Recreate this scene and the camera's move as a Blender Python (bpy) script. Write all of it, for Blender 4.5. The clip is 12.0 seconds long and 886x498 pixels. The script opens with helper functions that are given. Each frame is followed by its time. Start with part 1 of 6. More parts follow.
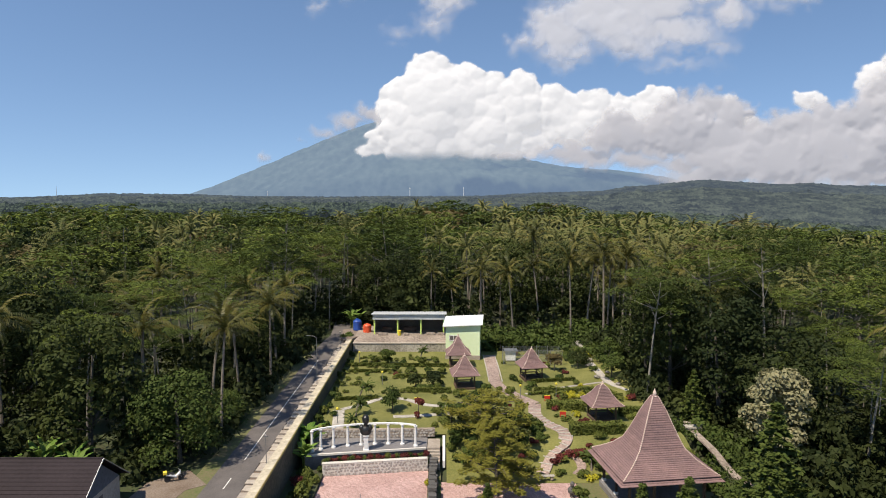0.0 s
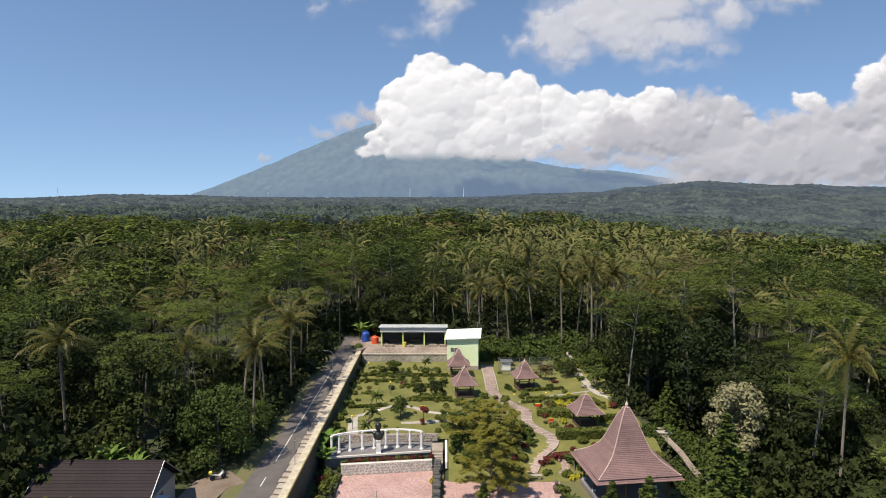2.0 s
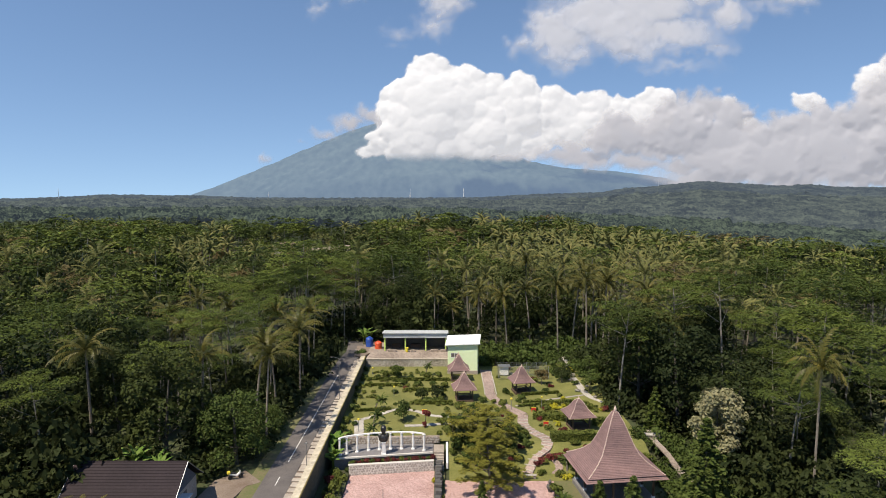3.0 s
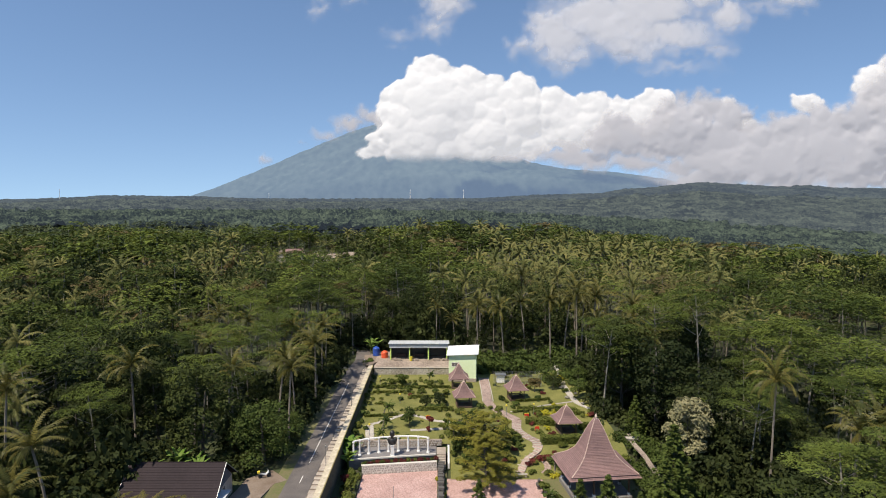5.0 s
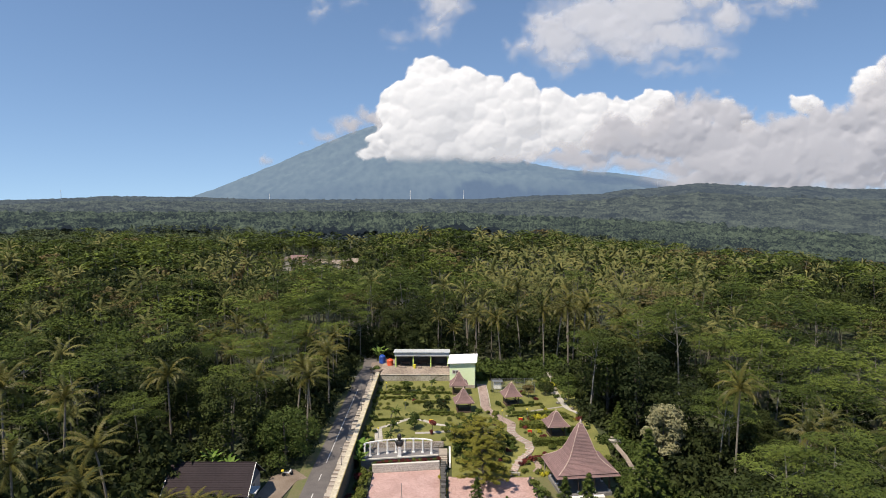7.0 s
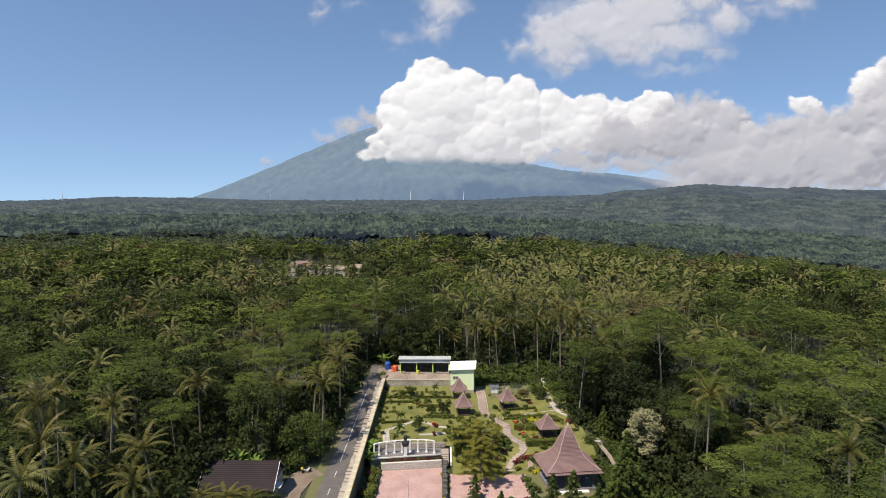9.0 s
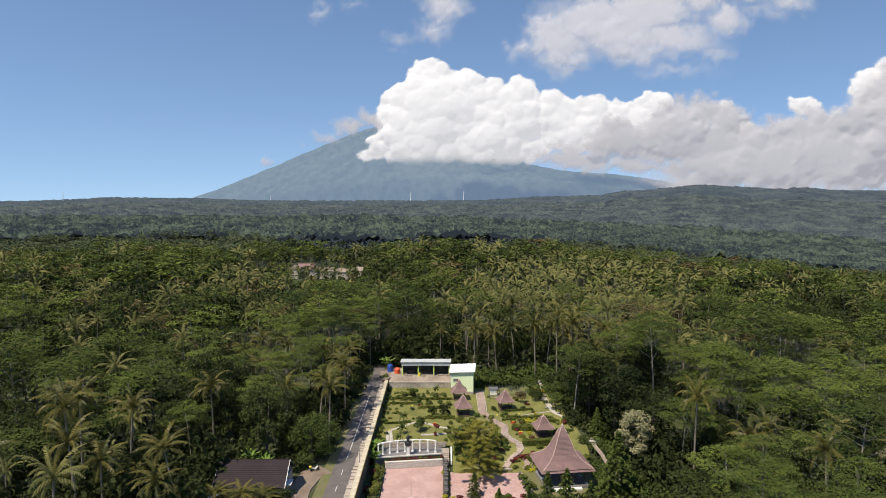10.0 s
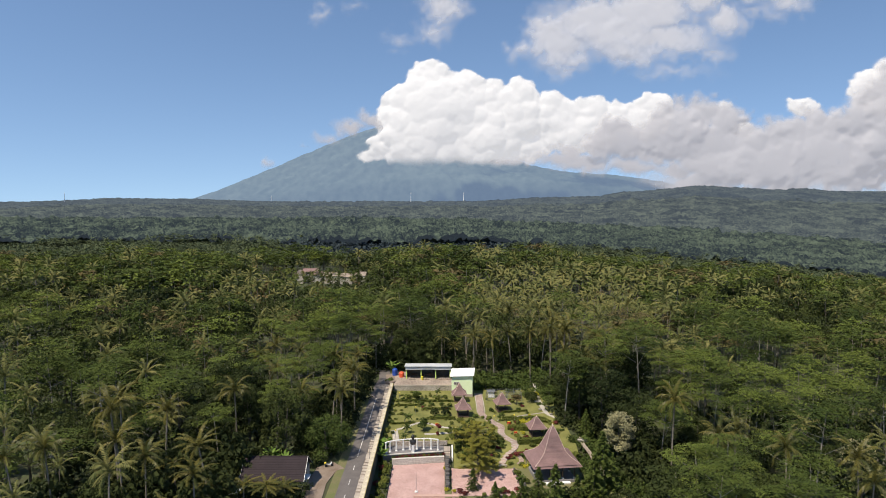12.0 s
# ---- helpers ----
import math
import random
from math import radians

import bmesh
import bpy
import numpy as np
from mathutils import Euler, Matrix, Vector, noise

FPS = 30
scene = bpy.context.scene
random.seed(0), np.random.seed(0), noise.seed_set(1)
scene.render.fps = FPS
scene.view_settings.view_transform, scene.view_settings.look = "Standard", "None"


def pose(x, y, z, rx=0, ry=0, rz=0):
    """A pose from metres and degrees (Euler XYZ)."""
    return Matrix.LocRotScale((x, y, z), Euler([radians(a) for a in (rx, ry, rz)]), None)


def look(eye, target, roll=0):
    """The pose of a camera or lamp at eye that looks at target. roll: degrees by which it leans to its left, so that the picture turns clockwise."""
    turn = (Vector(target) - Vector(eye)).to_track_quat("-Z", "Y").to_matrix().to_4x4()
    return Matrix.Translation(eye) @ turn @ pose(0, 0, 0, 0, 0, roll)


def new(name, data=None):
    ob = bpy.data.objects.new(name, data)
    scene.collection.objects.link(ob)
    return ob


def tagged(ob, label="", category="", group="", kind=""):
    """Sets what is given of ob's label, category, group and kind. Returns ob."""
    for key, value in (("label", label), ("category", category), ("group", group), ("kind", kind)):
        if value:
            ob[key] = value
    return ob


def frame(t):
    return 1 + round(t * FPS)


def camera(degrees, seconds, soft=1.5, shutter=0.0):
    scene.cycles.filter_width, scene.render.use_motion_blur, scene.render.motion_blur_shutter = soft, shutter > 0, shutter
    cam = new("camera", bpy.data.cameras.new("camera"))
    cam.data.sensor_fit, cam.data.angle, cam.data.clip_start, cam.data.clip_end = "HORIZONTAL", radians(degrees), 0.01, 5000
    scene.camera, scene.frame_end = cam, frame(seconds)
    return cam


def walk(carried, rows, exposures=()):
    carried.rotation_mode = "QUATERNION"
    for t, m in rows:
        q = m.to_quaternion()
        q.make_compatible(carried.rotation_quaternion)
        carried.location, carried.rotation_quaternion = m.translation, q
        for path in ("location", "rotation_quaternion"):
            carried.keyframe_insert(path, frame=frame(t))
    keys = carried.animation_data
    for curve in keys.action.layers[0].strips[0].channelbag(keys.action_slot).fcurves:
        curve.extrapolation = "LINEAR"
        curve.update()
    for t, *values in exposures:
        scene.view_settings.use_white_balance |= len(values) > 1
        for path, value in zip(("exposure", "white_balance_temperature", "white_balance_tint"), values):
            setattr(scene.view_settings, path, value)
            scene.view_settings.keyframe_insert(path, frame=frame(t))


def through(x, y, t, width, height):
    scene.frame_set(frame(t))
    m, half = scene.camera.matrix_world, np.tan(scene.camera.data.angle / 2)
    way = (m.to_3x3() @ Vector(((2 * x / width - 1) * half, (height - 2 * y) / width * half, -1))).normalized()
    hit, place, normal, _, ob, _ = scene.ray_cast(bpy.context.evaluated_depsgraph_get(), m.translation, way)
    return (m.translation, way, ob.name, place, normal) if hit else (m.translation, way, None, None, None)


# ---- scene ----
cam = camera(69.98, 12.0, soft=1.0)
PITCH = -4.90  # the camera looks a little down all along
ROWS = [  # seconds, x, y, z
    (0.0, 0.00, 0.00, 31.70),
    (0.5, -0.08, -2.64, 32.89),
    (1.0, -0.17, -5.31, 34.10),
    (1.5, -0.25, -7.99, 35.31),
    (2.0, -0.33, -10.70, 36.53),
    (2.5, -0.41, -13.42, 37.76),
    (3.0, -0.49, -16.17, 39.00),
    (3.5, -0.57, -18.95, 40.25),
    (4.0, -0.65, -21.74, 41.50),
    (4.5, -0.73, -24.56, 42.75),
    (5.0, -0.81, -27.41, 44.00),
    (5.5, -0.89, -30.28, 45.26),
    (6.0, -0.98, -33.18, 46.52),
    (6.5, -1.06, -36.10, 47.78),
    (7.0, -1.14, -39.05, 49.04),
    (7.5, -1.23, -42.03, 50.29),
    (8.0, -1.31, -45.04, 51.55),
    (8.5, -1.40, -48.08, 52.79),
    (9.0, -1.49, -51.14, 54.04),
    (9.5, -1.57, -54.24, 55.27),
    (10.0, -1.66, -57.37, 56.50),
    (10.5, -1.76, -60.53, 57.72),
    (11.0, -1.85, -63.72, 58.94),
    (11.5, -1.95, -66.94, 60.14),
    (12.0, -2.05, -70.20, 61.33),
]
walk(cam, [(t, pose(x, y, z, 90 + PITCH, 0, 0)) for t, x, y, z in ROWS])

# world and sun
SUN_TO = Vector((-0.36, -0.36, 0.86)).normalized()  # towards the sun
world = bpy.data.worlds.new("world")
scene.world = world
world.use_nodes = True
wn = world.node_tree.nodes
sky = wn.new("ShaderNodeTexSky")
sky.sky_type = "NISHITA"
sky.sun_disc = False
sky.sun_elevation = math.asin(SUN_TO.z)
sky.sun_rotation = math.atan2(SUN_TO.x, SUN_TO.y)
sky.altitude = 400
sky.air_density, sky.dust_density, sky.ozone_density = 1.0, 0.0, 1.0
wn["Background"].inputs["Strength"].default_value = 0.135
# look a little above the true direction, which keeps the yellow rim of the sky below the hills
wtc, lift = wn.new("ShaderNodeTexCoord"), wn.new("ShaderNodeVectorMath")
lift.operation = "ADD"
lift.inputs[1].default_value = (0, 0, 0.16)
world.node_tree.links.new(wtc.outputs["Generated"], lift.inputs[0])
world.node_tree.links.new(lift.outputs["Vector"], sky.inputs["Vector"])
tone = wn.new("ShaderNodeHueSaturation")  # clear, deep blue air
tone.inputs["Saturation"].default_value = 1.04
world.node_tree.links.new(sky.outputs["Color"], tone.inputs["Color"])
world.node_tree.links.new(tone.outputs["Color"], wn["Background"].inputs["Color"])
sun = new("sun", bpy.data.lights.new("sun", "SUN"))
sun.data.energy, sun.data.angle, sun.data.color = 5.3, radians(0.5), (1.0, 0.89, 0.73)
sun.matrix_world = look(SUN_TO * 300, (0, 0, 0))
scene.view_settings.exposure = 0.18


# ---- materials ----
def surface(name, c1, c2, rough=0.8, scale=3.0, bump=0.2, metal=0.0, big=0.25, spread=0.0, coat=0.0):
    """A material of two colours mixed by fine and coarse noise, with relief; spread varies it from piece to piece."""
    m = bpy.data.materials.new(name)
    m.use_nodes = True
    n, l = m.node_tree.nodes, m.node_tree.links
    b = n["Principled BSDF"]
    tc = n.new("ShaderNodeTexCoord")
    fine, coarse = n.new("ShaderNodeTexNoise"), n.new("ShaderNodeTexNoise")
    for t, s, d in ((fine, scale * 4, 6), (coarse, scale * big, 4)):
        t.inputs["Scale"].default_value, t.inputs["Detail"].default_value = s, d
        l.new(tc.outputs["Object"], t.inputs["Vector"])
    add = n.new("ShaderNodeMath")
    add.operation = "ADD"
    l.new(fine.outputs["Fac"], add.inputs[0])
    l.new(coarse.outputs["Fac"], add.inputs[1])
    last = add
    if spread:
        info = n.new("ShaderNodeObjectInfo")
        geo = n.new("ShaderNodeNewGeometry")
        for src in (info.outputs["Random"], geo.outputs["Random Per Island"]):
            ma = n.new("ShaderNodeMath")
            ma.operation = "MULTIPLY_ADD"
            l.new(src, ma.inputs[0])
            ma.inputs[1].default_value = spread
            l.new(last.outputs[0], ma.inputs[2])
            last = ma
    ramp = n.new("ShaderNodeMapRange")
    ramp.inputs["From Min"].default_value, ramp.inputs["From Max"].default_value = 0.7, 1.3 + 2 * spread
    l.new(last.outputs[0], ramp.inputs["Value"])
    mix = n.new("ShaderNodeMix")
    mix.data_type = "RGBA"
    mix.inputs["A"].default_value, mix.inputs["B"].default_value = (*c1, 1), (*c2, 1)
    l.new(ramp.outputs["Result"], mix.inputs["Factor"])
    l.new(mix.outputs["Result"], b.inputs["Base Color"])
    if bump:
        bp = n.new("ShaderNodeBump")
        bp.inputs["Strength"].default_value, bp.inputs["Distance"].default_value = bump, 0.05
        l.new(fine.outputs["Fac"], bp.inputs["Height"])
        l.new(bp.outputs["Normal"], b.inputs["Normal"])
    b.inputs["Roughness"].default_value, b.inputs["Metallic"].default_value = rough, metal
    b.inputs["Coat Weight"].default_value = coat
    return m


def leafy(name, c1, c2, c3, through=0.22, rough=0.6, feather=0.0, gloss=0.08):
    """Leaves: colour varies from tree to tree (tint) and from clump to clump, and light passes through them."""
    m = bpy.data.materials.new(name)
    m.use_nodes = True
    n, l = m.node_tree.nodes, m.node_tree.links
    b = n["Principled BSDF"]
    geo, at, info = n.new("ShaderNodeNewGeometry"), n.new("ShaderNodeAttribute"), n.new("ShaderNodeObjectInfo")
    at.attribute_name = "tint"
    add = n.new("ShaderNodeMath")
    add.operation = "ADD"
    l.new(at.outputs["Fac"], add.inputs[0])
    l.new(info.outputs["Random"], add.inputs[1])
    fr = n.new("ShaderNodeMath")
    fr.operation = "FRACT"
    l.new(add.outputs[0], fr.inputs[0])
    mix1, mix2 = n.new("ShaderNodeMix"), n.new("ShaderNodeMix")
    for x in (mix1, mix2):
        x.data_type = "RGBA"
    mix1.inputs["A"].default_value, mix1.inputs["B"].default_value = (*c1, 1), (*c2, 1)
    l.new(fr.outputs[0], mix1.inputs["Factor"])
    half = n.new("ShaderNodeMath")
    half.operation = "MULTIPLY"
    half.inputs[1].default_value = 0.55
    l.new(geo.outputs["Random Per Island"], half.inputs[0])
    l.new(half.outputs[0], mix2.inputs["Factor"])
    l.new(mix1.outputs["Result"], mix2.inputs["A"])
    mix2.inputs["B"].default_value = (*c3, 1)
    l.new(mix2.outputs["Result"], b.inputs["Base Color"])
    b.inputs["Roughness"].default_value = rough
    b.inputs["Specular IOR Level"].default_value = gloss
    tr = n.new("ShaderNodeBsdfTranslucent")
    l.new(mix2.outputs["Result"], tr.inputs["Color"])
    ms = n.new("ShaderNodeMixShader")
    ms.inputs[0].default_value = through
    l.new(b.outputs[0], ms.inputs[1])
    l.new(tr.outputs[0], ms.inputs[2])
    last = ms
    if feather:
        # gaps between the leaflets of a spray
        tc, gaps, cut = n.new("ShaderNodeTexCoord"), n.new("ShaderNodeTexNoise"), n.new("ShaderNodeMath")
        gaps.inputs["Scale"].default_value, gaps.inputs["Detail"].default_value = feather, 1.0
        cut.operation = "GREATER_THAN"
        cut.inputs[1].default_value = 0.47
        l.new(tc.outputs["Object"], gaps.inputs["Vector"])
        l.new(gaps.outputs["Fac"], cut.inputs[0])
        clear, last = n.new("ShaderNodeBsdfTransparent"), n.new("ShaderNodeMixShader")
        l.new(cut.outputs[0], last.inputs[0])
        l.new(clear.outputs[0], last.inputs[1])
        l.new(ms.outputs[0], last.inputs[2])
    l.new(last.outputs[0], n["Material Output"].inputs["Surface"])
    return m


M_GROUND = surface("forest floor", (0.045, 0.04, 0.022), (0.05, 0.075, 0.02), 0.95, 0.6, 0.6)
M_LAWN = surface("lawn grass", (0.1, 0.11, 0.023), (0.21, 0.198, 0.056), 0.95, 1.2, 0.8)
M_VERGE = surface("rough verge grass", (0.09, 0.12, 0.03), (0.16, 0.13, 0.07), 0.95, 1.0, 0.8)
M_DIRT = surface("bare earth and gravel", (0.14, 0.10, 0.07), (0.26, 0.21, 0.17), 0.95, 1.5, 0.6)
M_ASPHALT = surface("worn asphalt", (0.088, 0.078, 0.074), (0.145, 0.128, 0.118), 0.85, 2.0, 0.4)
M_PAINT = surface("worn road paint", (0.45, 0.44, 0.42), (0.75, 0.74, 0.7), 0.7, 2.0, 0.2)
M_SLAB = surface("weathered concrete slab", (0.22, 0.18, 0.145), (0.52, 0.46, 0.39), 0.9, 1.2, 0.4, spread=0.3)
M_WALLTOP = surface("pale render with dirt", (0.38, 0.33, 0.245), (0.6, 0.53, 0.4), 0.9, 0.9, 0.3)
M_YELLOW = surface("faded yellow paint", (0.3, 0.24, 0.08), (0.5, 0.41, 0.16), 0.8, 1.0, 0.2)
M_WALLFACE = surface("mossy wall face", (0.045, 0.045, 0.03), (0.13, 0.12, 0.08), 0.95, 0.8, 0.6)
M_BRICKBED = surface("paving sand bed", (0.4, 0.26, 0.21), (0.5, 0.34, 0.28), 0.95, 0.8, 0.2)
M_STONE = surface("river stone", (0.17, 0.155, 0.14), (0.46, 0.42, 0.37), 0.8, 1.5, 0.4, spread=0.4)
M_MORTAR = surface("pale mortar", (0.5, 0.47, 0.42), (0.66, 0.62, 0.56), 0.95, 2.0, 0.3)
M_DARKSTONE = surface("dark carved lava stone", (0.05, 0.048, 0.045), (0.14, 0.13, 0.12), 0.95, 1.5, 0.8, spread=0.3)
M_WHITE = surface("white painted plaster", (0.7, 0.69, 0.66), (0.82, 0.81, 0.79), 0.6, 0.8, 0.1)
M_FLOORTILE = surface("grey terrace tile", (0.14, 0.13, 0.13), (0.22, 0.21, 0.21), 0.7, 0.8, 0.2)
M_PATH = surface("pale concrete path", (0.26, 0.235, 0.2), (0.54, 0.5, 0.44), 0.9, 0.8, 0.3)
M_LIME = surface("pale lime plaster", (0.66, 0.79, 0.46), (0.74, 0.85, 0.56), 0.8, 0.5, 0.1)
M_LIMEPOST = surface("lime green paint", (0.5, 0.68, 0.14), (0.62, 0.78, 0.22), 0.6, 1.0, 0.1)
M_FASCIA = surface("grey fascia sheet", (0.42, 0.44, 0.45), (0.58, 0.6, 0.61), 0.6, 0.8, 0.1)
M_ZINC = surface("white corrugated sheet", (0.76, 0.76, 0.75), (0.85, 0.85, 0.84), 0.6, 0.6, 0.1)
M_YARD = surface("stained brown concrete", (0.13, 0.1, 0.08), (0.4, 0.33, 0.27), 0.9, 0.7, 0.3)
# base colour darkened for indoor shade: stall walls and window openings
M_DARK = surface("plaster with indoor shade in colour", (0.10, 0.09, 0.08), (0.17, 0.15, 0.13), 0.9, 1.0, 0.2)
M_SHINGLE = surface("weathered wooden shingle", (0.115, 0.076, 0.074), (0.305, 0.184, 0.172), 0.85, 1.4, 0.5, spread=0.22)
M_RIDGE = surface("pale clay ridge tile", (0.5, 0.36, 0.3), (0.62, 0.5, 0.42), 0.8, 2.0, 0.3, spread=0.3)
M_TIMBER = surface("dark stained timber", (0.05, 0.03, 0.022), (0.12, 0.075, 0.05), 0.7, 3.0, 0.3)
M_HOUSEROOF = surface("dark metal roof sheet", (0.02, 0.015, 0.017), (0.04, 0.03, 0.033), 0.75, 1.0, 0.15, metal=0.0, spread=0.2)
M_HOUSEROOF.node_tree.nodes["Principled BSDF"].inputs["Specular IOR Level"].default_value = 0.15
# grey-blue of the gable, with the shade on that side in its colour
M_SHADEWALL = surface("grey-blue plaster darkened for shade", (0.06, 0.07, 0.09), (0.11, 0.125, 0.15), 0.8, 0.8, 0.1)
M_TANKBLUE = surface("blue tank plastic", (0.02, 0.06, 0.3), (0.03, 0.1, 0.42), 0.45, 1.0, 0.05)
M_TANKRED = surface("orange-red tank plastic", (0.6, 0.08, 0.03), (0.72, 0.13, 0.05), 0.45, 1.0, 0.05)
M_BLACK = surface("black painted statue", (0.012, 0.012, 0.012), (0.03, 0.03, 0.03), 0.35, 3.0, 0.1)
M_STEEL = surface("galvanised steel", (0.3, 0.31, 0.32), (0.42, 0.43, 0.44), 0.45, 2.0, 0.1, metal=0.7)
M_POLE = surface("weathered grey pole paint", (0.1, 0.1, 0.1), (0.2, 0.2, 0.195), 0.6, 2.0, 0.1)
M_YARDWALL = surface("stained pale plaster", (0.16, 0.14, 0.115), (0.5, 0.46, 0.4), 0.9, 0.9, 0.3)
M_RUBBER = surface("black rubber", (0.015, 0.015, 0.015), (0.03, 0.03, 0.03), 0.8, 3.0, 0.1)
M_RED = surface("red enamel", (0.5, 0.03, 0.02), (0.62, 0.06, 0.04), 0.4, 2.0, 0.05)
M_YELLOWCLOTH = surface("bright yellow plastic", (0.7, 0.55, 0.03), (0.8, 0.66, 0.08), 0.6, 2.0, 0.05)
M_TRUNK = surface("grey-brown bark", (0.045, 0.038, 0.03), (0.13, 0.115, 0.09), 0.95, 1.5, 0.6)
M_PALETRUNK = surface("pale albizia bark", (0.15, 0.135, 0.11), (0.3, 0.28, 0.24), 0.9, 1.0, 0.3)
M_PALMTRUNK = surface("ringed palm bark", (0.12, 0.1, 0.08), (0.26, 0.23, 0.19), 0.95, 2.0, 0.5)
ALB = ((0.038, 0.062, 0.015), (0.16, 0.2, 0.041), (0.062, 0.075, 0.021))
BROADLEAF = ((0.02, 0.031, 0.011), (0.06, 0.076, 0.02), (0.04, 0.048, 0.017))
L_ALB, L_BROAD = leafy("feathery albizia leaves", *ALB), leafy("broad dark leaves", *BROADLEAF)
L_ALBNEAR = leafy("albizia sprays", *ALB, feather=5.0)
# leaf colour lowered to stand for the shade below the trees
L_UNDERSHADE = leafy("undergrowth leaves darkened for shade", (0.02, 0.03, 0.011), (0.055, 0.068, 0.02), (0.035, 0.042, 0.016))
L_PALM = leafy("coconut palm fronds", (0.036, 0.05, 0.014), (0.165, 0.14, 0.032), (0.075, 0.075, 0.023), rough=0.4, gloss=0.14)
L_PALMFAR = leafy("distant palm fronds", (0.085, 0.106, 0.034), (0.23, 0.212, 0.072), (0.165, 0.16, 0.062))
# bluish base colour carries the haze over the far trees
L_HAZED = leafy("distant leaves with haze in colour", (0.05, 0.07, 0.034), (0.115, 0.14, 0.066), (0.07, 0.084, 0.05))
# leaf colour holds a cloud shadow lying across the valley
L_CLOUDSHADE = leafy("valley leaves with cloud shade in colour", (0.03, 0.042, 0.048), (0.045, 0.06, 0.064), (0.036, 0.048, 0.054), 0.1)
L_CONIFER = leafy("conifer needles", (0.045, 0.07, 0.017), (0.08, 0.11, 0.025), (0.115, 0.135, 0.035))
L_GOLD = leafy("yellow-green layered leaves", (0.25, 0.235, 0.045), (0.31, 0.275, 0.052), (0.17, 0.18, 0.04), through=0.36)
L_CREAM = leafy("cream flower clusters", (0.35, 0.32, 0.18), (0.41, 0.38, 0.22), (0.08, 0.1, 0.04))
L_BUSH = leafy("sunny bush leaves", (0.075, 0.1, 0.021), (0.135, 0.155, 0.034), (0.14, 0.145, 0.04))
L_GREEN = leafy("fresh green leaves", (0.038, 0.062, 0.016), (0.085, 0.12, 0.028), (0.075, 0.09, 0.025))
L_RED = leafy("dark red leaves", (0.11, 0.026, 0.028), (0.2, 0.045, 0.04), (0.07, 0.035, 0.022))
L_YELLOW = leafy("yellow flowering leaves", (0.400, 0.360, 0.030), (0.550, 0.480, 0.040), (0.200, 0.240, 0.040))
L_BANANA = leafy("banana leaves", (0.091, 0.182, 0.026), (0.169, 0.260, 0.052), (0.208, 0.260, 0.078))
L_BROWN = leafy("dry brownish leaves", (0.12, 0.1, 0.045), (0.17, 0.125, 0.055), (0.09, 0.085, 0.035))


# ---- mesh helpers ----
def shape(bm):
    me = bpy.data.meshes.new("mesh")
    bmesh.ops.recalc_face_normals(bm, faces=bm.faces)
    bm.to_mesh(me)
    bm.free()
    return me


def part(name, bm, material, parent=None, label=""):
    """One mesh object from a bmesh (or a ready mesh), under a thing or a part."""
    me = shape(bm) if isinstance(bm, bmesh.types.BMesh) else bm
    if material and not me.materials:
        me.materials.append(material)
    ob = new(name, me)
    ob.parent = parent
    return tagged(ob, label)


def thing(name, x, y, z, label, category, group="", turn=0.0, kind=""):
    ob = new(name)
    ob.matrix_basis = pose(x, y, z, 0, 0, turn)
    ob.empty_display_size = 0.2
    return tagged(ob, label, category, group, kind)


def box(bm, x0, x1, y0, y1, z0, z1, bevel=0.0):
    r = bmesh.ops.create_cube(bm, size=1.0)
    for v in r["verts"]:
        v.co = ((x0 + x1) / 2 + v.co.x * (x1 - x0), (y0 + y1) / 2 + v.co.y * (y1 - y0), (z0 + z1) / 2 + v.co.z * (z1 - z0))
    if bevel:
        es = list({e for v in r["verts"] for e in v.link_edges})
        bmesh.ops.bevel(bm, geom=es, offset=bevel, segments=1, affect="EDGES")
    return bm


def boxed(*a, bevel=0.0):
    return box(bmesh.new(), *a, bevel=bevel)


def lathe(profile, n=16, bm=None, x=0, y=0):
    """A solid of revolution from (radius, height) pairs."""
    bm = bm or bmesh.new()
    rings = []
    for r, z in profile:
        rings.append([bm.verts.new((x + r * math.cos(2 * math.pi * i / n), y + r * math.sin(2 * math.pi * i / n), z)) for i in range(n)])
    for a, b in zip(rings, rings[1:]):
        for i in range(n):
            bm.faces.new((a[i], a[(i + 1) % n], b[(i + 1) % n], b[i]))
    bm.faces.new(rings[0][::-1])
    bm.faces.new(rings[-1])
    return bm


def tube(points, radii, n=6, bm=None):
    """A bent, tapering round bar through points."""
    bm = bm or bmesh.new()
    pts = [Vector(p) for p in points]
    rings = []
    for i, p in enumerate(pts):
        d = (pts[min(i + 1, len(pts) - 1)] - pts[max(i - 1, 0)]).normalized()
        a = d.orthogonal().normalized()
        b = d.cross(a)
        rings.append([bm.verts.new(p + radii[i] * (math.cos(2 * math.pi * k / n) * a + math.sin(2 * math.pi * k / n) * b)) for k in range(n)])
    for r, s in zip(rings, rings[1:]):
        # start each ring next to the one below it
        o = min(range(n), key=lambda k: (s[k].co - r[0].co).length)
        for k in range(n):
            bm.faces.new((r[k], r[(k + 1) % n], s[(k + 1 + o) % n], s[(k + o) % n]))
    bm.faces.new(rings[0][::-1])
    bm.faces.new(rings[-1])
    return bm


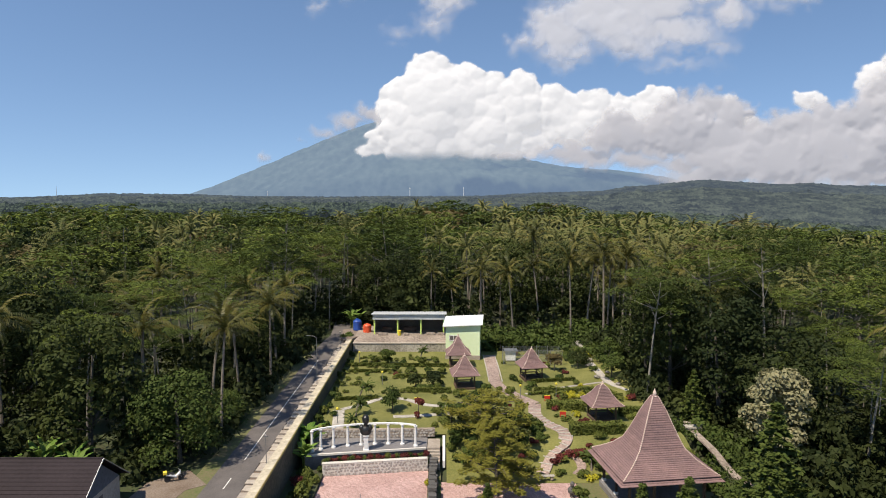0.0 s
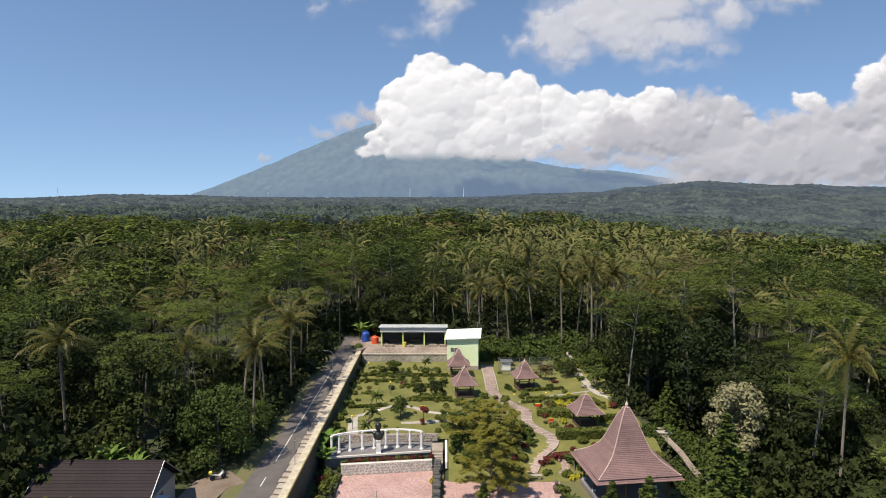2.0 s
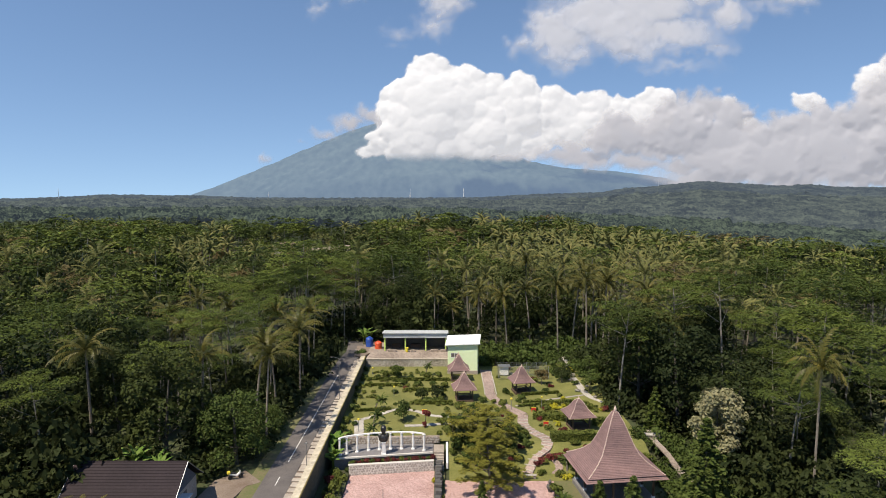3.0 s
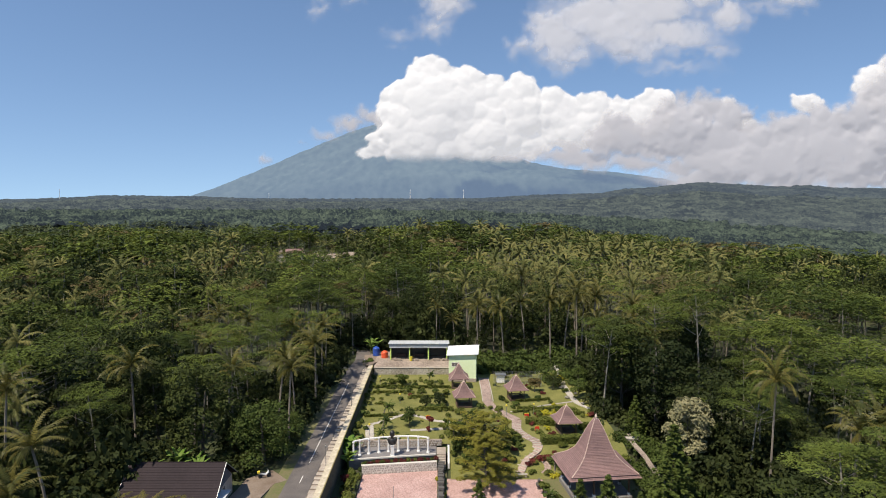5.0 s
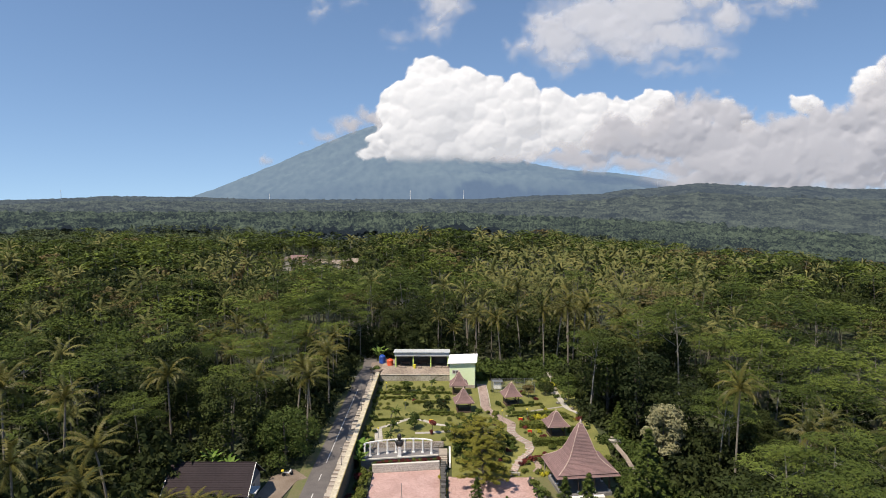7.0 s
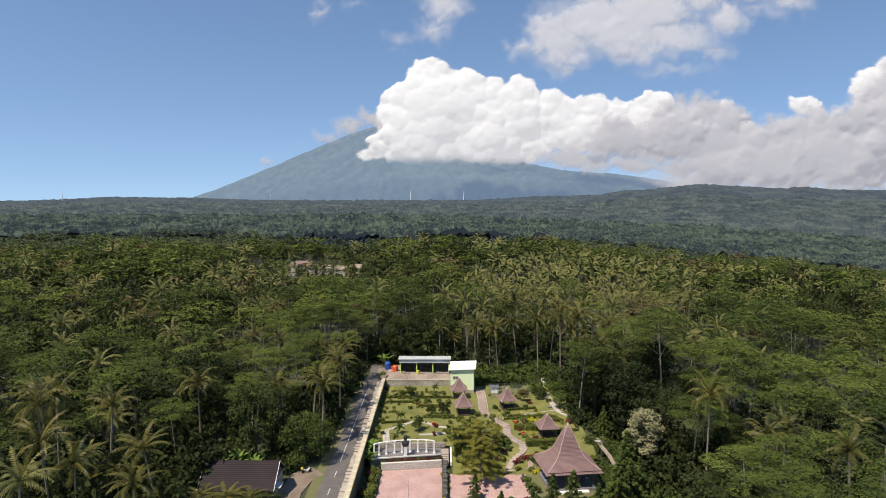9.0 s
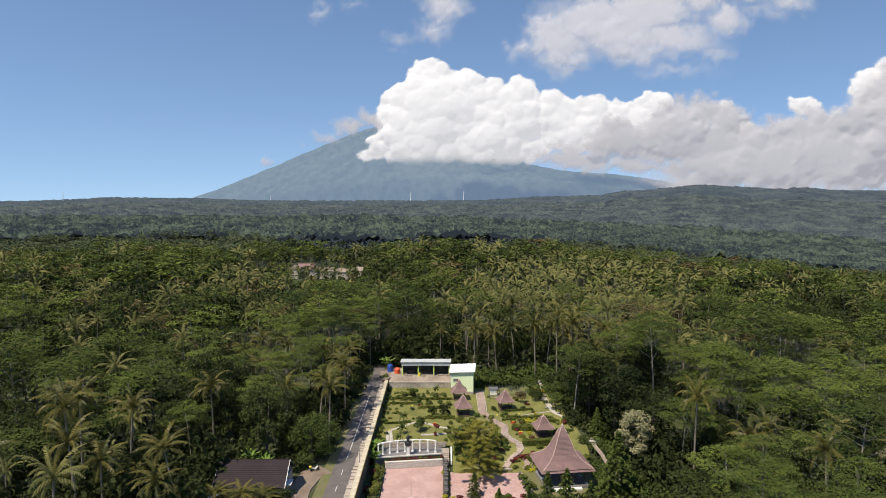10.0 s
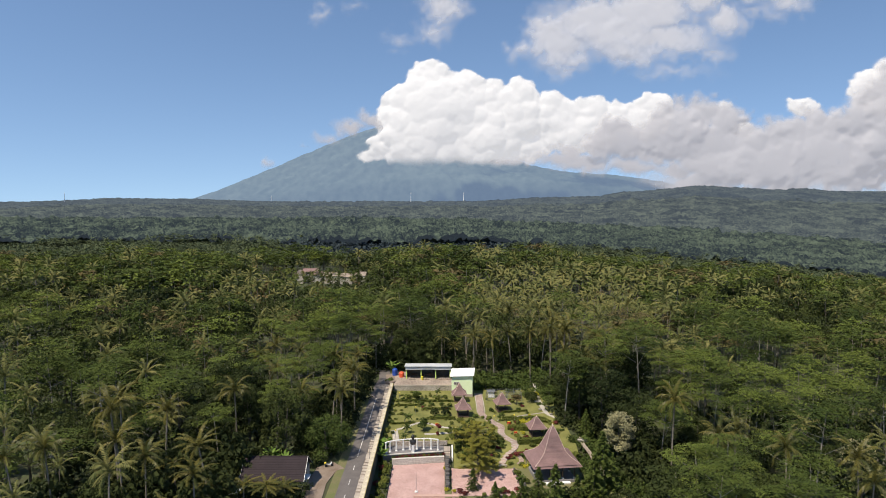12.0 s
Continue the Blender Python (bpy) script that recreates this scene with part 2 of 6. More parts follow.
def quads(name, v, material, tint=None, extra=None):
    """A mesh of separate four-cornered faces: v has the shape (faces, 4, 3). extra: a second set and its material."""
    me = bpy.data.meshes.new(name)
    sets = [v] + ([extra[0]] if extra else [])
    allv = np.concatenate(sets).astype(np.float32)
    f = len(allv)
    me.vertices.add(4 * f)
    me.vertices.foreach_set("co", allv.ravel())
    me.loops.add(4 * f)
    me.loops.foreach_set("vertex_index", np.arange(4 * f, dtype=np.int32))
    me.polygons.add(f)
    me.polygons.foreach_set("loop_start", np.arange(0, 4 * f, 4, dtype=np.int32))
    me.polygons.foreach_set("loop_total", np.full(f, 4, dtype=np.int32))
    me.materials.append(material)
    if extra:
        me.materials.append(extra[1])
        me.polygons.foreach_set("material_index", np.repeat([0, 1], [len(v), len(extra[0])]).astype(np.int32))
    if tint is not None:
        at = me.attributes.new("tint", "FLOAT", "POINT")
        at.data.foreach_set("value", np.repeat(np.asarray(tint, dtype=np.float32), 4))
    me.update(calc_edges=True)
    return me


RNG = np.random.default_rng(7)


def lattice(name, xs, ys, height, material, kind="structure", label=""):
    """A sheet over the lines xs and ys, at the given height function."""
    gx, gy = np.meshgrid(xs, ys)
    v = np.stack([gx, gy, height(gx, gy)], -1).reshape(-1, 3)
    w, h = len(xs), len(ys)
    i = np.arange(w * h).reshape(h, w)
    fa = np.stack([i[:-1, :-1], i[:-1, 1:], i[1:, 1:], i[1:, :-1]], -1).reshape(-1, 4)
    me = bpy.data.meshes.new(name)
    me.vertices.add(len(v))
    me.vertices.foreach_set("co", v.astype(np.float32).ravel())
    me.loops.add(4 * len(fa))
    me.loops.foreach_set("vertex_index", fa.astype(np.int32).ravel())
    me.polygons.add(len(fa))
    me.polygons.foreach_set("loop_start", np.arange(0, 4 * len(fa), 4, dtype=np.int32))
    me.polygons.foreach_set("loop_total", np.full(len(fa), 4, dtype=np.int32))
    me.polygons.foreach_set("use_smooth", np.ones(len(fa), dtype=bool))
    me.materials.append(material)
    me.update(calc_edges=True)
    return tagged(new(name, me), label, kind=kind)


def vnoise(x, y, seed=0):
    """Smooth value noise on a unit lattice, 0 to 1."""
    xi, yi = np.floor(x).astype(np.int64), np.floor(y).astype(np.int64)
    fx, fy = x - xi, y - yi
    fx, fy = fx * fx * (3 - 2 * fx), fy * fy * (3 - 2 * fy)

    def h(a, b):
        q = np.sin(a * 127.1 + b * 311.7 + seed * 74.7) * 43758.5453
        return q - np.floor(q)

    return (h(xi, yi) * (1 - fx) + h(xi + 1, yi) * fx) * (1 - fy) + (h(xi, yi + 1) * (1 - fx) + h(xi + 1, yi + 1) * fx) * fy


def fbm(x, y, octaves=4, seed=0, gain=0.5):
    s, a, t = 0, 1, 0
    for o in range(octaves):
        s, t = s + a * vnoise(x * 2 ** o, y * 2 ** o, seed + o), t + a
        a *= gain
    return s / t


def smooth(a, b, x):
    q = np.clip((x - a) / (b - a), 0, 1)
    return q * q * (3 - 2 * q)


# ---- ground, far country and sky ----
RIDGE_A = (-2.0, -0.7, -0.59, -0.54, -0.4, -0.31, -0.2, 0.06, 0.14, 0.25, 0.29, 0.34, 0.41, 0.52, 0.58, 0.63, 0.7, 0.9, 2.0)
RIDGE_Z = (-14, -12, 4, 15, 11, 0, -3, 0, 20, 32, 60, 66, 96, 72, 77, 62, 62, 50, 40)


def ground_z(x, y):
    """The height of the bare ground."""
    x, y = np.asarray(x, float), np.asarray(y, float)
    left = 3.7 - 2.2 * smooth(60, 140, -x)
    inner = -0.25 + 2.4 * smooth(75.4, 76.0, y) + 2.2 * smooth(118.6, 118.9, y) * (1 - smooth(1.0, 3.0, x))
    inner = inner + (y > 75.4) * 1.2 * smooth(20, 27, x) * smooth(90, 112, y)
    right = -0.3 - 2.5 * smooth(34, 60, x)
    inner = inner + (right - inner) * smooth(29, 38, x)
    bank = inner + (left - inner) * smooth(8, 30, -x)
    near = np.where(y < 20, bank, np.where(x < -17.25, left, inner))
    far = 2.0 + 1.6 * (fbm(x / 160, y / 160, 3, 3) - 0.5) * 4 - 0.085 * np.maximum(x - 40, 0) * smooth(120, 420, y) * (1 - smooth(700, 2600, y))
    # the near forest ends on a low crest; behind it the land falls away into a shallow valley
    far = far + 5 * smooth(250, 350, y) * (1 - smooth(370, 460, y)) * smooth(-70, -20, x) * (1 - smooth(70, 130, x))
    far = far - 9 * smooth(390, 540, y) * (1 - smooth(1100, 2400, y))
    h = near + (far - near) * smooth(125, 190, y)
    a = x / np.maximum(y, 1.0)
    rise = np.interp(a, RIDGE_A, RIDGE_Z)
    h = h + rise * smooth(500, 4100, y) * (1 + 0.25 * (fbm(x / 420, y / 420, 3, 9) - 0.5))
    return h


near_x = np.concatenate([np.linspace(-5200, -200, 24), np.linspace(-190, -20, 36), [-17.32, -17.22], np.linspace(-16, 60, 60), np.linspace(62, 190, 28), np.linspace(200, 5200, 24)])
near_y = np.concatenate([np.linspace(-1500, -20, 20), np.linspace(0, 74, 40), [75.4, 76.0], np.linspace(77, 118, 42), [118.6, 118.9], np.linspace(120, 260, 34), np.linspace(270, 900, 30), np.linspace(940, 4600, 40)])
lattice("ground", near_x, near_y, ground_z, M_GROUND, label="forest floor of dark earth and undergrowth reaching to the horizon")


def haze_glow(name, c1, c2, scale, glow, rough=0.95, spots=(0.86, 1.16)):
    """A far backdrop surface with the haze of the air painted in as emission (glow)."""
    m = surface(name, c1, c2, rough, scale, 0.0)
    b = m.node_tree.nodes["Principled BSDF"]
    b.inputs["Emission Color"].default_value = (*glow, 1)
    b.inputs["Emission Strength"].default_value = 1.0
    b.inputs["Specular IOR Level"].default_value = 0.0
    reach = m.node_tree.nodes["Map Range"]  # noise contrast paints lit crowns and shaded gaps into the colour
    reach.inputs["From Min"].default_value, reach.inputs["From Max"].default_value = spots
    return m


# the last colour of each is blue air haze, given off as emission
M_MOUNTAIN = haze_glow("volcano slopes with haze glow", (0.012, 0.02, 0.014), (0.07, 0.085, 0.07), 0.006, (0.13, 0.184, 0.278), spots=(0.6, 1.5))
M_VALLEYWOOD = haze_glow("valley woodland with haze glow", (0.004, 0.007, 0.005), (0.064, 0.082, 0.05), 0.09, (0.024, 0.031, 0.04))
M_FARWOOD = haze_glow("far woodland with haze glow", (0.004, 0.007, 0.006), (0.06, 0.072, 0.05), 0.07, (0.048, 0.058, 0.076))
M_FARRIDGE = haze_glow("wooded ridge with haze glow", (0.004, 0.006, 0.004), (0.042, 0.05, 0.036), 0.04, (0.062, 0.078, 0.106))

SLOPE_L = ((0, 610), (180, 549), (330, 494), (528, 415), (766, 323), (1043, 217), (1320, 110), (1577, 15), (2400, -40))
SLOPE_R = ((0, 610), (200, 530), (500, 380), (800, 262), (1055, 213), (1570, 166), (1760, 140), (1870, 110), (2400, 30), (3000, -20))


def mountain_z(x, y):
    dx, dy = x + 200, (y - 4400) / 0.25
    r = np.hypot(dx, dy) + 1e-6
    w = 0.5 + 0.5 * dx / r
    h = np.interp(r, *zip(*SLOPE_L)) * (1 - w) + np.interp(r, *zip(*SLOPE_R)) * w
    ang = np.arctan2(dy, dx)
    gully = fbm(ang * 9 + 40, r / 700, 4, 21, 0.6) - 0.5
    return h + gully * 70 * smooth(0, 500, r) * (1 - smooth(1500, 2300, r)) + 10 * (fbm(x / 60, y / 25, 3, 5) - 0.5) - 420 * smooth(0, 140, 4080 - y)


lattice("backdrop_volcano", np.linspace(-2600, 3200, 340), np.linspace(3920, 4430, 60), mountain_z, M_MOUNTAIN, label="tall volcano, hazed blue, rising behind the forest")


def far_canopy(name, r0, r1, rings, rays, material, label, low):
    """Tree tops of the far forest: a lumpy sheet over the ground, fanned out from the garden."""
    rad = np.geomspace(r0, r1, rings)
    ang = np.linspace(-0.95, 0.95, rays)
    a, r = np.meshgrid(ang, rad)
    x, y = np.tan(a) * r, r - 60
    cell = 9 + r / 260
    bump = 1 - np.abs(fbm(x / cell, y / cell * 0.7, 2, 31) - 0.5) * 2
    z = ground_z(x, y) + low + 13 * bump ** 1.5 + 7 * (fbm(x / 70, y / 70, 3, 33) - 0.5) + (fbm(x / 14, y / 9, 1, 35) > 0.78) * 4
    v = np.stack([x, y, z], -1).reshape(-1, 3)
    i = np.arange(rings * rays).reshape(rings, rays)
    fa = np.stack([i[:-1, :-1], i[:-1, 1:], i[1:, 1:], i[1:, :-1]], -1).reshape(-1, 4)
    me = bpy.data.meshes.new(name)
    me.from_pydata(v.tolist(), [], fa.tolist())
    me.materials.append(material)
    return tagged(new(name, me), label, "forest", kind="stuff")


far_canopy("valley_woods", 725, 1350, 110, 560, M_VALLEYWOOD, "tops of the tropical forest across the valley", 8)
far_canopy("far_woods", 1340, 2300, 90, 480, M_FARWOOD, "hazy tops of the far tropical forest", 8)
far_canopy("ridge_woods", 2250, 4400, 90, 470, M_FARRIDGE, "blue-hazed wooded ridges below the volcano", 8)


def cloud_material(name, tone, density, glow, hue):
    m = bpy.data.materials.new(name)
    m.use_nodes = True
    n, l = m.node_tree.nodes, m.node_tree.links
    b = n["Principled BSDF"]
    b.inputs["Base Color"].default_value = (*tone, 1)
    b.inputs["Roughness"].default_value = 1.0
    b.inputs["Specular IOR Level"].default_value = 0.0
    # emission stands in for sunlight scattered inside the cloud
    b.inputs["Emission Color"].default_value = (*hue, 1)
    b.inputs["Emission Strength"].default_value = glow
    at, mul = n.new("ShaderNodeAttribute"), n.new("ShaderNodeMath")
    at.attribute_name = "cover"
    mul.operation = "MULTIPLY"
    mul.inputs[1].default_value = density
    l.new(at.outputs["Fac"], mul.inputs[0])
    l.new(mul.outputs[0], b.inputs["Alpha"])
    return m


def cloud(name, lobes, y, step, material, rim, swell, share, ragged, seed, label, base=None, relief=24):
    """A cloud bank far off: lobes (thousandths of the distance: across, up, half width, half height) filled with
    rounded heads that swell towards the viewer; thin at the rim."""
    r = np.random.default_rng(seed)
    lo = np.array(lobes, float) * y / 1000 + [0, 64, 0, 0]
    x0, x1 = (lo[:, 0] - lo[:, 2] * 1.5).min(), (lo[:, 0] + lo[:, 2] * 1.5).max()
    z0, z1 = (lo[:, 1] - lo[:, 3] * 1.6).min(), (lo[:, 1] + lo[:, 3] * 1.6).max()
    xs, zs = np.arange(x0, x1, step), np.arange(z0, z1, step)
    gx, gz = np.meshgrid(xs, zs)
    wx, wz = gx.copy(), gz.copy()
    for size, amp, k in ((170, 1.0, 0), (60, 0.6, 5), (24, 0.35, 10)):
        wx += ragged * amp * 2 * (fbm(gx / size, gz / size, 2, seed + k) - 0.5)
        wz += ragged * amp * 2 * (fbm(gx / size, gz / size, 2, seed + k + 20) - 0.5)
    puffs = []
    for cx, cz, rx, rz in lo:
        m = min(rx, rz)
        puffs.append((cx, cz, rx, rz, 0.0, m))
        for _ in range(int(share * (6 + rx * rz / 900))):
            q, a = math.sqrt(r.uniform()), r.uniform(0, 6.283)
            s = max(14.0, m * r.uniform(0.12, 0.42))
            puffs.append((cx + rx * 0.86 * q * math.cos(a), cz + rz * 0.86 * q * math.sin(a), s * r.uniform(1.0, 1.3), s, 0.75 * m * math.sqrt(1 - q * q), s))
    depth, cover = np.zeros(gx.shape), np.zeros(gx.shape)
    for cx, cz, rx, rz, back, m in puffs:
        i0, i1 = np.searchsorted(xs, (cx - rx - 1.6 * ragged, cx + rx + 1.6 * ragged))
        j0, j1 = np.searchsorted(zs, (cz - rz - 1.6 * ragged, cz + rz + 1.6 * ragged))
        w = (slice(j0, j1), slice(i0, i1))
        q = 1 - np.sqrt(((wx[w] - cx) / rx) ** 2 + ((wz[w] - cz) / rz) ** 2)
        head = np.where(q > 0, back + m * np.sqrt(np.clip(q * (2 - q), 0, None)), 0)
        depth[w] = np.maximum(depth[w], head)
        cover[w] = np.maximum(cover[w], smooth(0.0, rim, q * m / 40))
    depth = depth + cover * relief * (fbm(wx / 75, wz / 60, 4, seed + 30, 0.6) - 0.5)
    for _ in range(3):
        p = np.pad(depth, 1, mode="edge")
        depth = (p[1:-1, 1:-1] * 4 + p[:-2, 1:-1] + p[2:, 1:-1] + p[1:-1, :-2] + p[1:-1, 2:]) / 8
    alpha = cover * smooth(-0.5, 0.1, 1.1 * (fbm(gx / 130, gz / 90, 5, seed + 60) - 0.62) + 0.55 * cover)
    if base:
        # a flat, slightly wavy underside that falls away to one side
        floor = base[0] + base[1] * gx + 26 * (fbm(gx / 90, gx * 0, 3, seed + 70) - 0.5)
        alpha = alpha * np.maximum(smooth(-6, 60, gz - floor), smooth(-300, -360, gx))
    h, w = gx.shape
    v = np.stack([gx, y - swell * depth, gz], -1).reshape(-1, 3)
    i = np.arange(h * w).reshape(h, w)
    keep = (alpha[:-1, :-1] + alpha[1:, 1:] + alpha[1:, :-1] + alpha[:-1, 1:]) > 0
    fa = np.stack([i[:-1, :-1], i[:-1, 1:], i[1:, 1:], i[1:, :-1]], -1)[keep]
    me = bpy.data.meshes.new(name)
    me.from_pydata(v.tolist(), [], fa.tolist())
    me.polygons.foreach_set("use_smooth", np.ones(len(fa), dtype=bool))
    at = me.attributes.new("cover", "FLOAT", "POINT")
    at.data.foreach_set("value", alpha.ravel().astype(np.float32))
    me.materials.append(material)
    return tagged(new(name, me), label, "cloud", kind="structure")


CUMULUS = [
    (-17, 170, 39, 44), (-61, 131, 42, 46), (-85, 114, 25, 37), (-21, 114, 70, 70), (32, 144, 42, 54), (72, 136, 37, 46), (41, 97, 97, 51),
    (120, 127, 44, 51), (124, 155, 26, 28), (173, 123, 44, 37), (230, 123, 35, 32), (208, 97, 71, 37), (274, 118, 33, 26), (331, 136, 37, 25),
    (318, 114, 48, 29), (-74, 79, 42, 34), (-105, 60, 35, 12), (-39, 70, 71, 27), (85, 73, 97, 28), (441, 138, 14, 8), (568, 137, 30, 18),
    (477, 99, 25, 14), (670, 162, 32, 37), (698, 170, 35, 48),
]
STRATUS = [
    (279, 85, 71, 41), (367, 97, 71, 53), (410, 136, 42, 29), (446, 117, 37, 42), (350, 68, 124, 25), (209, 59, 106, 21), (103, 54, 106, 12),
    (483, 73, 62, 41), (544, 94, 58, 37), (582, 118, 35, 28), (614, 92, 79, 42), (670, 118, 53, 62), (728, 110, 97, 97), (493, 40, 133, 32),
    (635, 44, 142, 43), (271, 52, 124, 12), (493, 29, 98, 21), (707, 24, 151, 27), (14, 53, 62, 8), (324, 64, 150, 25), (484, 50, 151, 46),
    (634, 56, 151, 51), (-146, 101, 37, 18), (-114, 117, 26, 19), (-185, 87, 30, 13), (-283, 56, 13, 12), (-223, 77, 8, 6), (227, 49, 80, 21),
    (307, 41, 80, 20), (369, 34, 62, 21),
    (405, 17, 107, 23), (547, 17, 124, 23), (680, 17, 115, 23), (298, 35, 80, 17),
    (422, 87, 55, 41), (484, 40, 106, 35),
]
UPPER = [
    (171, 246, 59, 52), (231, 273, 104, 52), (318, 279, 113, 54), (285, 220, 122, 35), (440, 268, 52, 39), (491, 285, 61, 24), (534, 308, 52, 31),
    (355, 189, 101, 19), (127, 223, 28, 33), (189, 203, 70, 24), (424, 213, 44, 24), (-73, 246, 37, 19), (-17, 256, 50, 28), (1, 291, 52, 35),
    (-73, 222, 21, 12), (-194, 286, 21, 21), (-138, 295, 31, 16), (377, 315, 208, 43), (345, 234, 131, 42), (188, 226, 79, 37), (266, 247, 131, 52),
]
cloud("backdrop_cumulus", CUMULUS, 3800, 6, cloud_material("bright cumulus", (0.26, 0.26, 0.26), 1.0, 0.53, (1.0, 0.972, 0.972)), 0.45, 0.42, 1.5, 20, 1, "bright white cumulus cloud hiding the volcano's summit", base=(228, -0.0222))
cloud("backdrop_stratus", STRATUS, 3760, 8, cloud_material("grey cloud bank", (0.2, 0.2, 0.21), 0.97, 0.335, (0.985, 0.945, 0.99)), 1.5, 0.3, 0.25, 46, 2, "soft grey cloud bank above the wooded ridge", relief=3)
cloud("backdrop_high_cloud", UPPER, 3820, 9, cloud_material("thin high cloud", (0.24, 0.24, 0.25), 0.86, 0.42, (0.995, 0.955, 0.985)), 3.4, 0.22, 0.08, 62, 3, "thin pale cloud drifting high in the sky")


# ---- road, walls, paving, terraces ----
def strip(name, pts, widths, z, material, label="", kind="structure", thick=0.12, category=""):
    """A paved ribbon with thickness along pts (x, y); z is a number or a function of (x, y)."""
    bm = bmesh.new()
    rows = []
    p = [Vector((a, b, 0)) for a, b in pts]
    for i, q in enumerate(p):
        d = (p[min(i + 1, len(p) - 1)] - p[max(i - 1, 0)]).normalized()
        s = Vector((d.y, -d.x, 0)) * (widths[i] if isinstance(widths, (list, tuple)) else widths) / 2
        zz = z(q.x, q.y) if callable(z) else z
        rows.append([bm.verts.new((c.x, c.y, zz - t)) for t in (0, thick) for c in (q - s, q + s)])
    for a, b in zip(rows, rows[1:]):
        for i, j in ((0, 1), (1, 3), (3, 2), (2, 0)):
            bm.faces.new((a[i], a[j], b[j], b[i]))
    for r in (rows[0], rows[-1]):
        bm.faces.new((r[0], r[1], r[3], r[2]))
    return tagged(part(name, bm, material), label, category, kind=kind)


def curve(pts, n=6):
    """Points smoothed through by Catmull-Rom."""
    p = [Vector((*q, 0)) for q in pts]
    p = [p[0] * 2 - p[1]] + p + [p[-1] * 2 - p[-2]]
    out = []
    for i in range(1, len(p) - 2):
        for k in range(n):
            t = k / n
            a, b, c, d = p[i - 1:i + 3]
            v = 0.5 * (2 * b + (c - a) * t + (2 * a - 5 * b + 4 * c - d) * t * t + (3 * b - a - 3 * c + d) * t ** 3)
            out.append((v.x, v.y))
    out.append((p[-2].x, p[-2].y))
    return out


def road_z(x, y):
    return 3.9 + 0.006 * (y - 58) + 0.45 * max(0.0, min(1.0, (y - 112) / 20))


road_line = [(-20.9, y) for y in range(10, 112, 4)] + [(-20.6, 116), (-20.0, 121), (-20.5, 128), (-22.5, 136), (-26, 144)]
strip("road", road_line, 3.7, road_z, M_ASPHALT, "narrow village road of worn grey asphalt", thick=0.4)
strip("verge", [(-23.6, y) for y in range(10, 120, 5)], 1.9, lambda x, y: road_z(x, y) - 0.06, M_VERGE, "rough grass verge along the road", thick=0.4)
strip("gravel_lot", [(-24.3, 60.5), (-26.5, 58.5), (-27.4, 52), (-27.0, 44)], [4.5, 4.6, 4.0, 4.0], 3.86, M_DIRT, "bare gravel lot beside the house", thick=0.3)
strip("dirt_patch", [(-18.5, 117), (-17.5, 122), (-18.0, 130)], [2.0, 4.5, 5.0], 4.62, M_DIRT, "bare earth at the end of the wall", thick=0.4)


def road_mark(y0, y1, x=-20.85, w=0.11):
    bm = bmesh.new()
    n = max(2, int((y1 - y0) / 3))
    for i in range(n):
        a, b = y0 + (y1 - y0) * i / n, y0 + (y1 - y0) * (i + 1) / n
        f = [bm.verts.new((x + s * w / 2, y, road_z(x, y) + 0.008)) for y, s in ((a, -1), (a, 1), (b, 1), (b, -1))]
        bm.faces.new(f)
    bmesh.ops.remove_doubles(bm, verts=bm.verts, dist=1e-4)
    return tagged(part("road_marking", bm, M_PAINT), "worn white line painted on the asphalt", "road marking", "road markings", "structure")


road_mark(64.4, 104)
for y in (57.8, 51.2, 44.6, 38):
    road_mark(y, y + 2.3)

# the gutter beside the road: a dark channel with separate cover slabs
gutter = part("gutter", boxed(-19.05, -17.95, 20, 116, 3.2, 3.86), M_DIRT)
tagged(gutter, "roadside gutter covered with uneven concrete slabs", "gutter", kind="structure")
slab_me = shape(boxed(-0.52, 0.52, -0.55, 0.55, -0.06, 0.06, bevel=0.02))
slab_me.materials.append(M_SLAB)
y = 40.0
while y < 115.5:
    s = part("cover_slab", slab_me, None, gutter)
    ln = RNG.uniform(0.75, 1.15)
    s.matrix_basis = pose(-18.5 + RNG.normal(0, 0.05), y + ln / 2, 3.93 + 0.006 * (y - 58) + RNG.normal(0, 0.012), RNG.normal(0, 1), RNG.normal(0, 1.5), RNG.normal(0, 2.5)) @ Matrix.Diagonal((RNG.uniform(0.85, 1.0), ln * 0.92, 1, 1))
    y += ln + (RNG.uniform(0.25, 0.55) if RNG.uniform() < 0.45 else 0.05)

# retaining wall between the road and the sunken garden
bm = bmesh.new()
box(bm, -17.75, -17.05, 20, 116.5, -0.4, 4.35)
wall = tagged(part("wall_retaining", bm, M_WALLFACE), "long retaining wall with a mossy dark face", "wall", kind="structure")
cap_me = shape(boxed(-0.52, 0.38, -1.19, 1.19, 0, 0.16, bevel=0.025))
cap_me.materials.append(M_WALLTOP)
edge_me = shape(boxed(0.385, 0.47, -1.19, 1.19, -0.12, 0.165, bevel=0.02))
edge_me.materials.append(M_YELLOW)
for i in range(40):
    y = 21.2 + 2.4 * i
    c = part("coping", cap_me, None, wall)
    c.matrix_basis = pose(-17.4, y, 4.35 + 0.006 * (y - 58), 0.34, 0, 0)
    e = part("painted_edge", edge_me, None, wall)
    e.matrix_basis = pose(-17.4, y, 4.35 + 0.006 * (y - 58), 0.34, 0, 0)


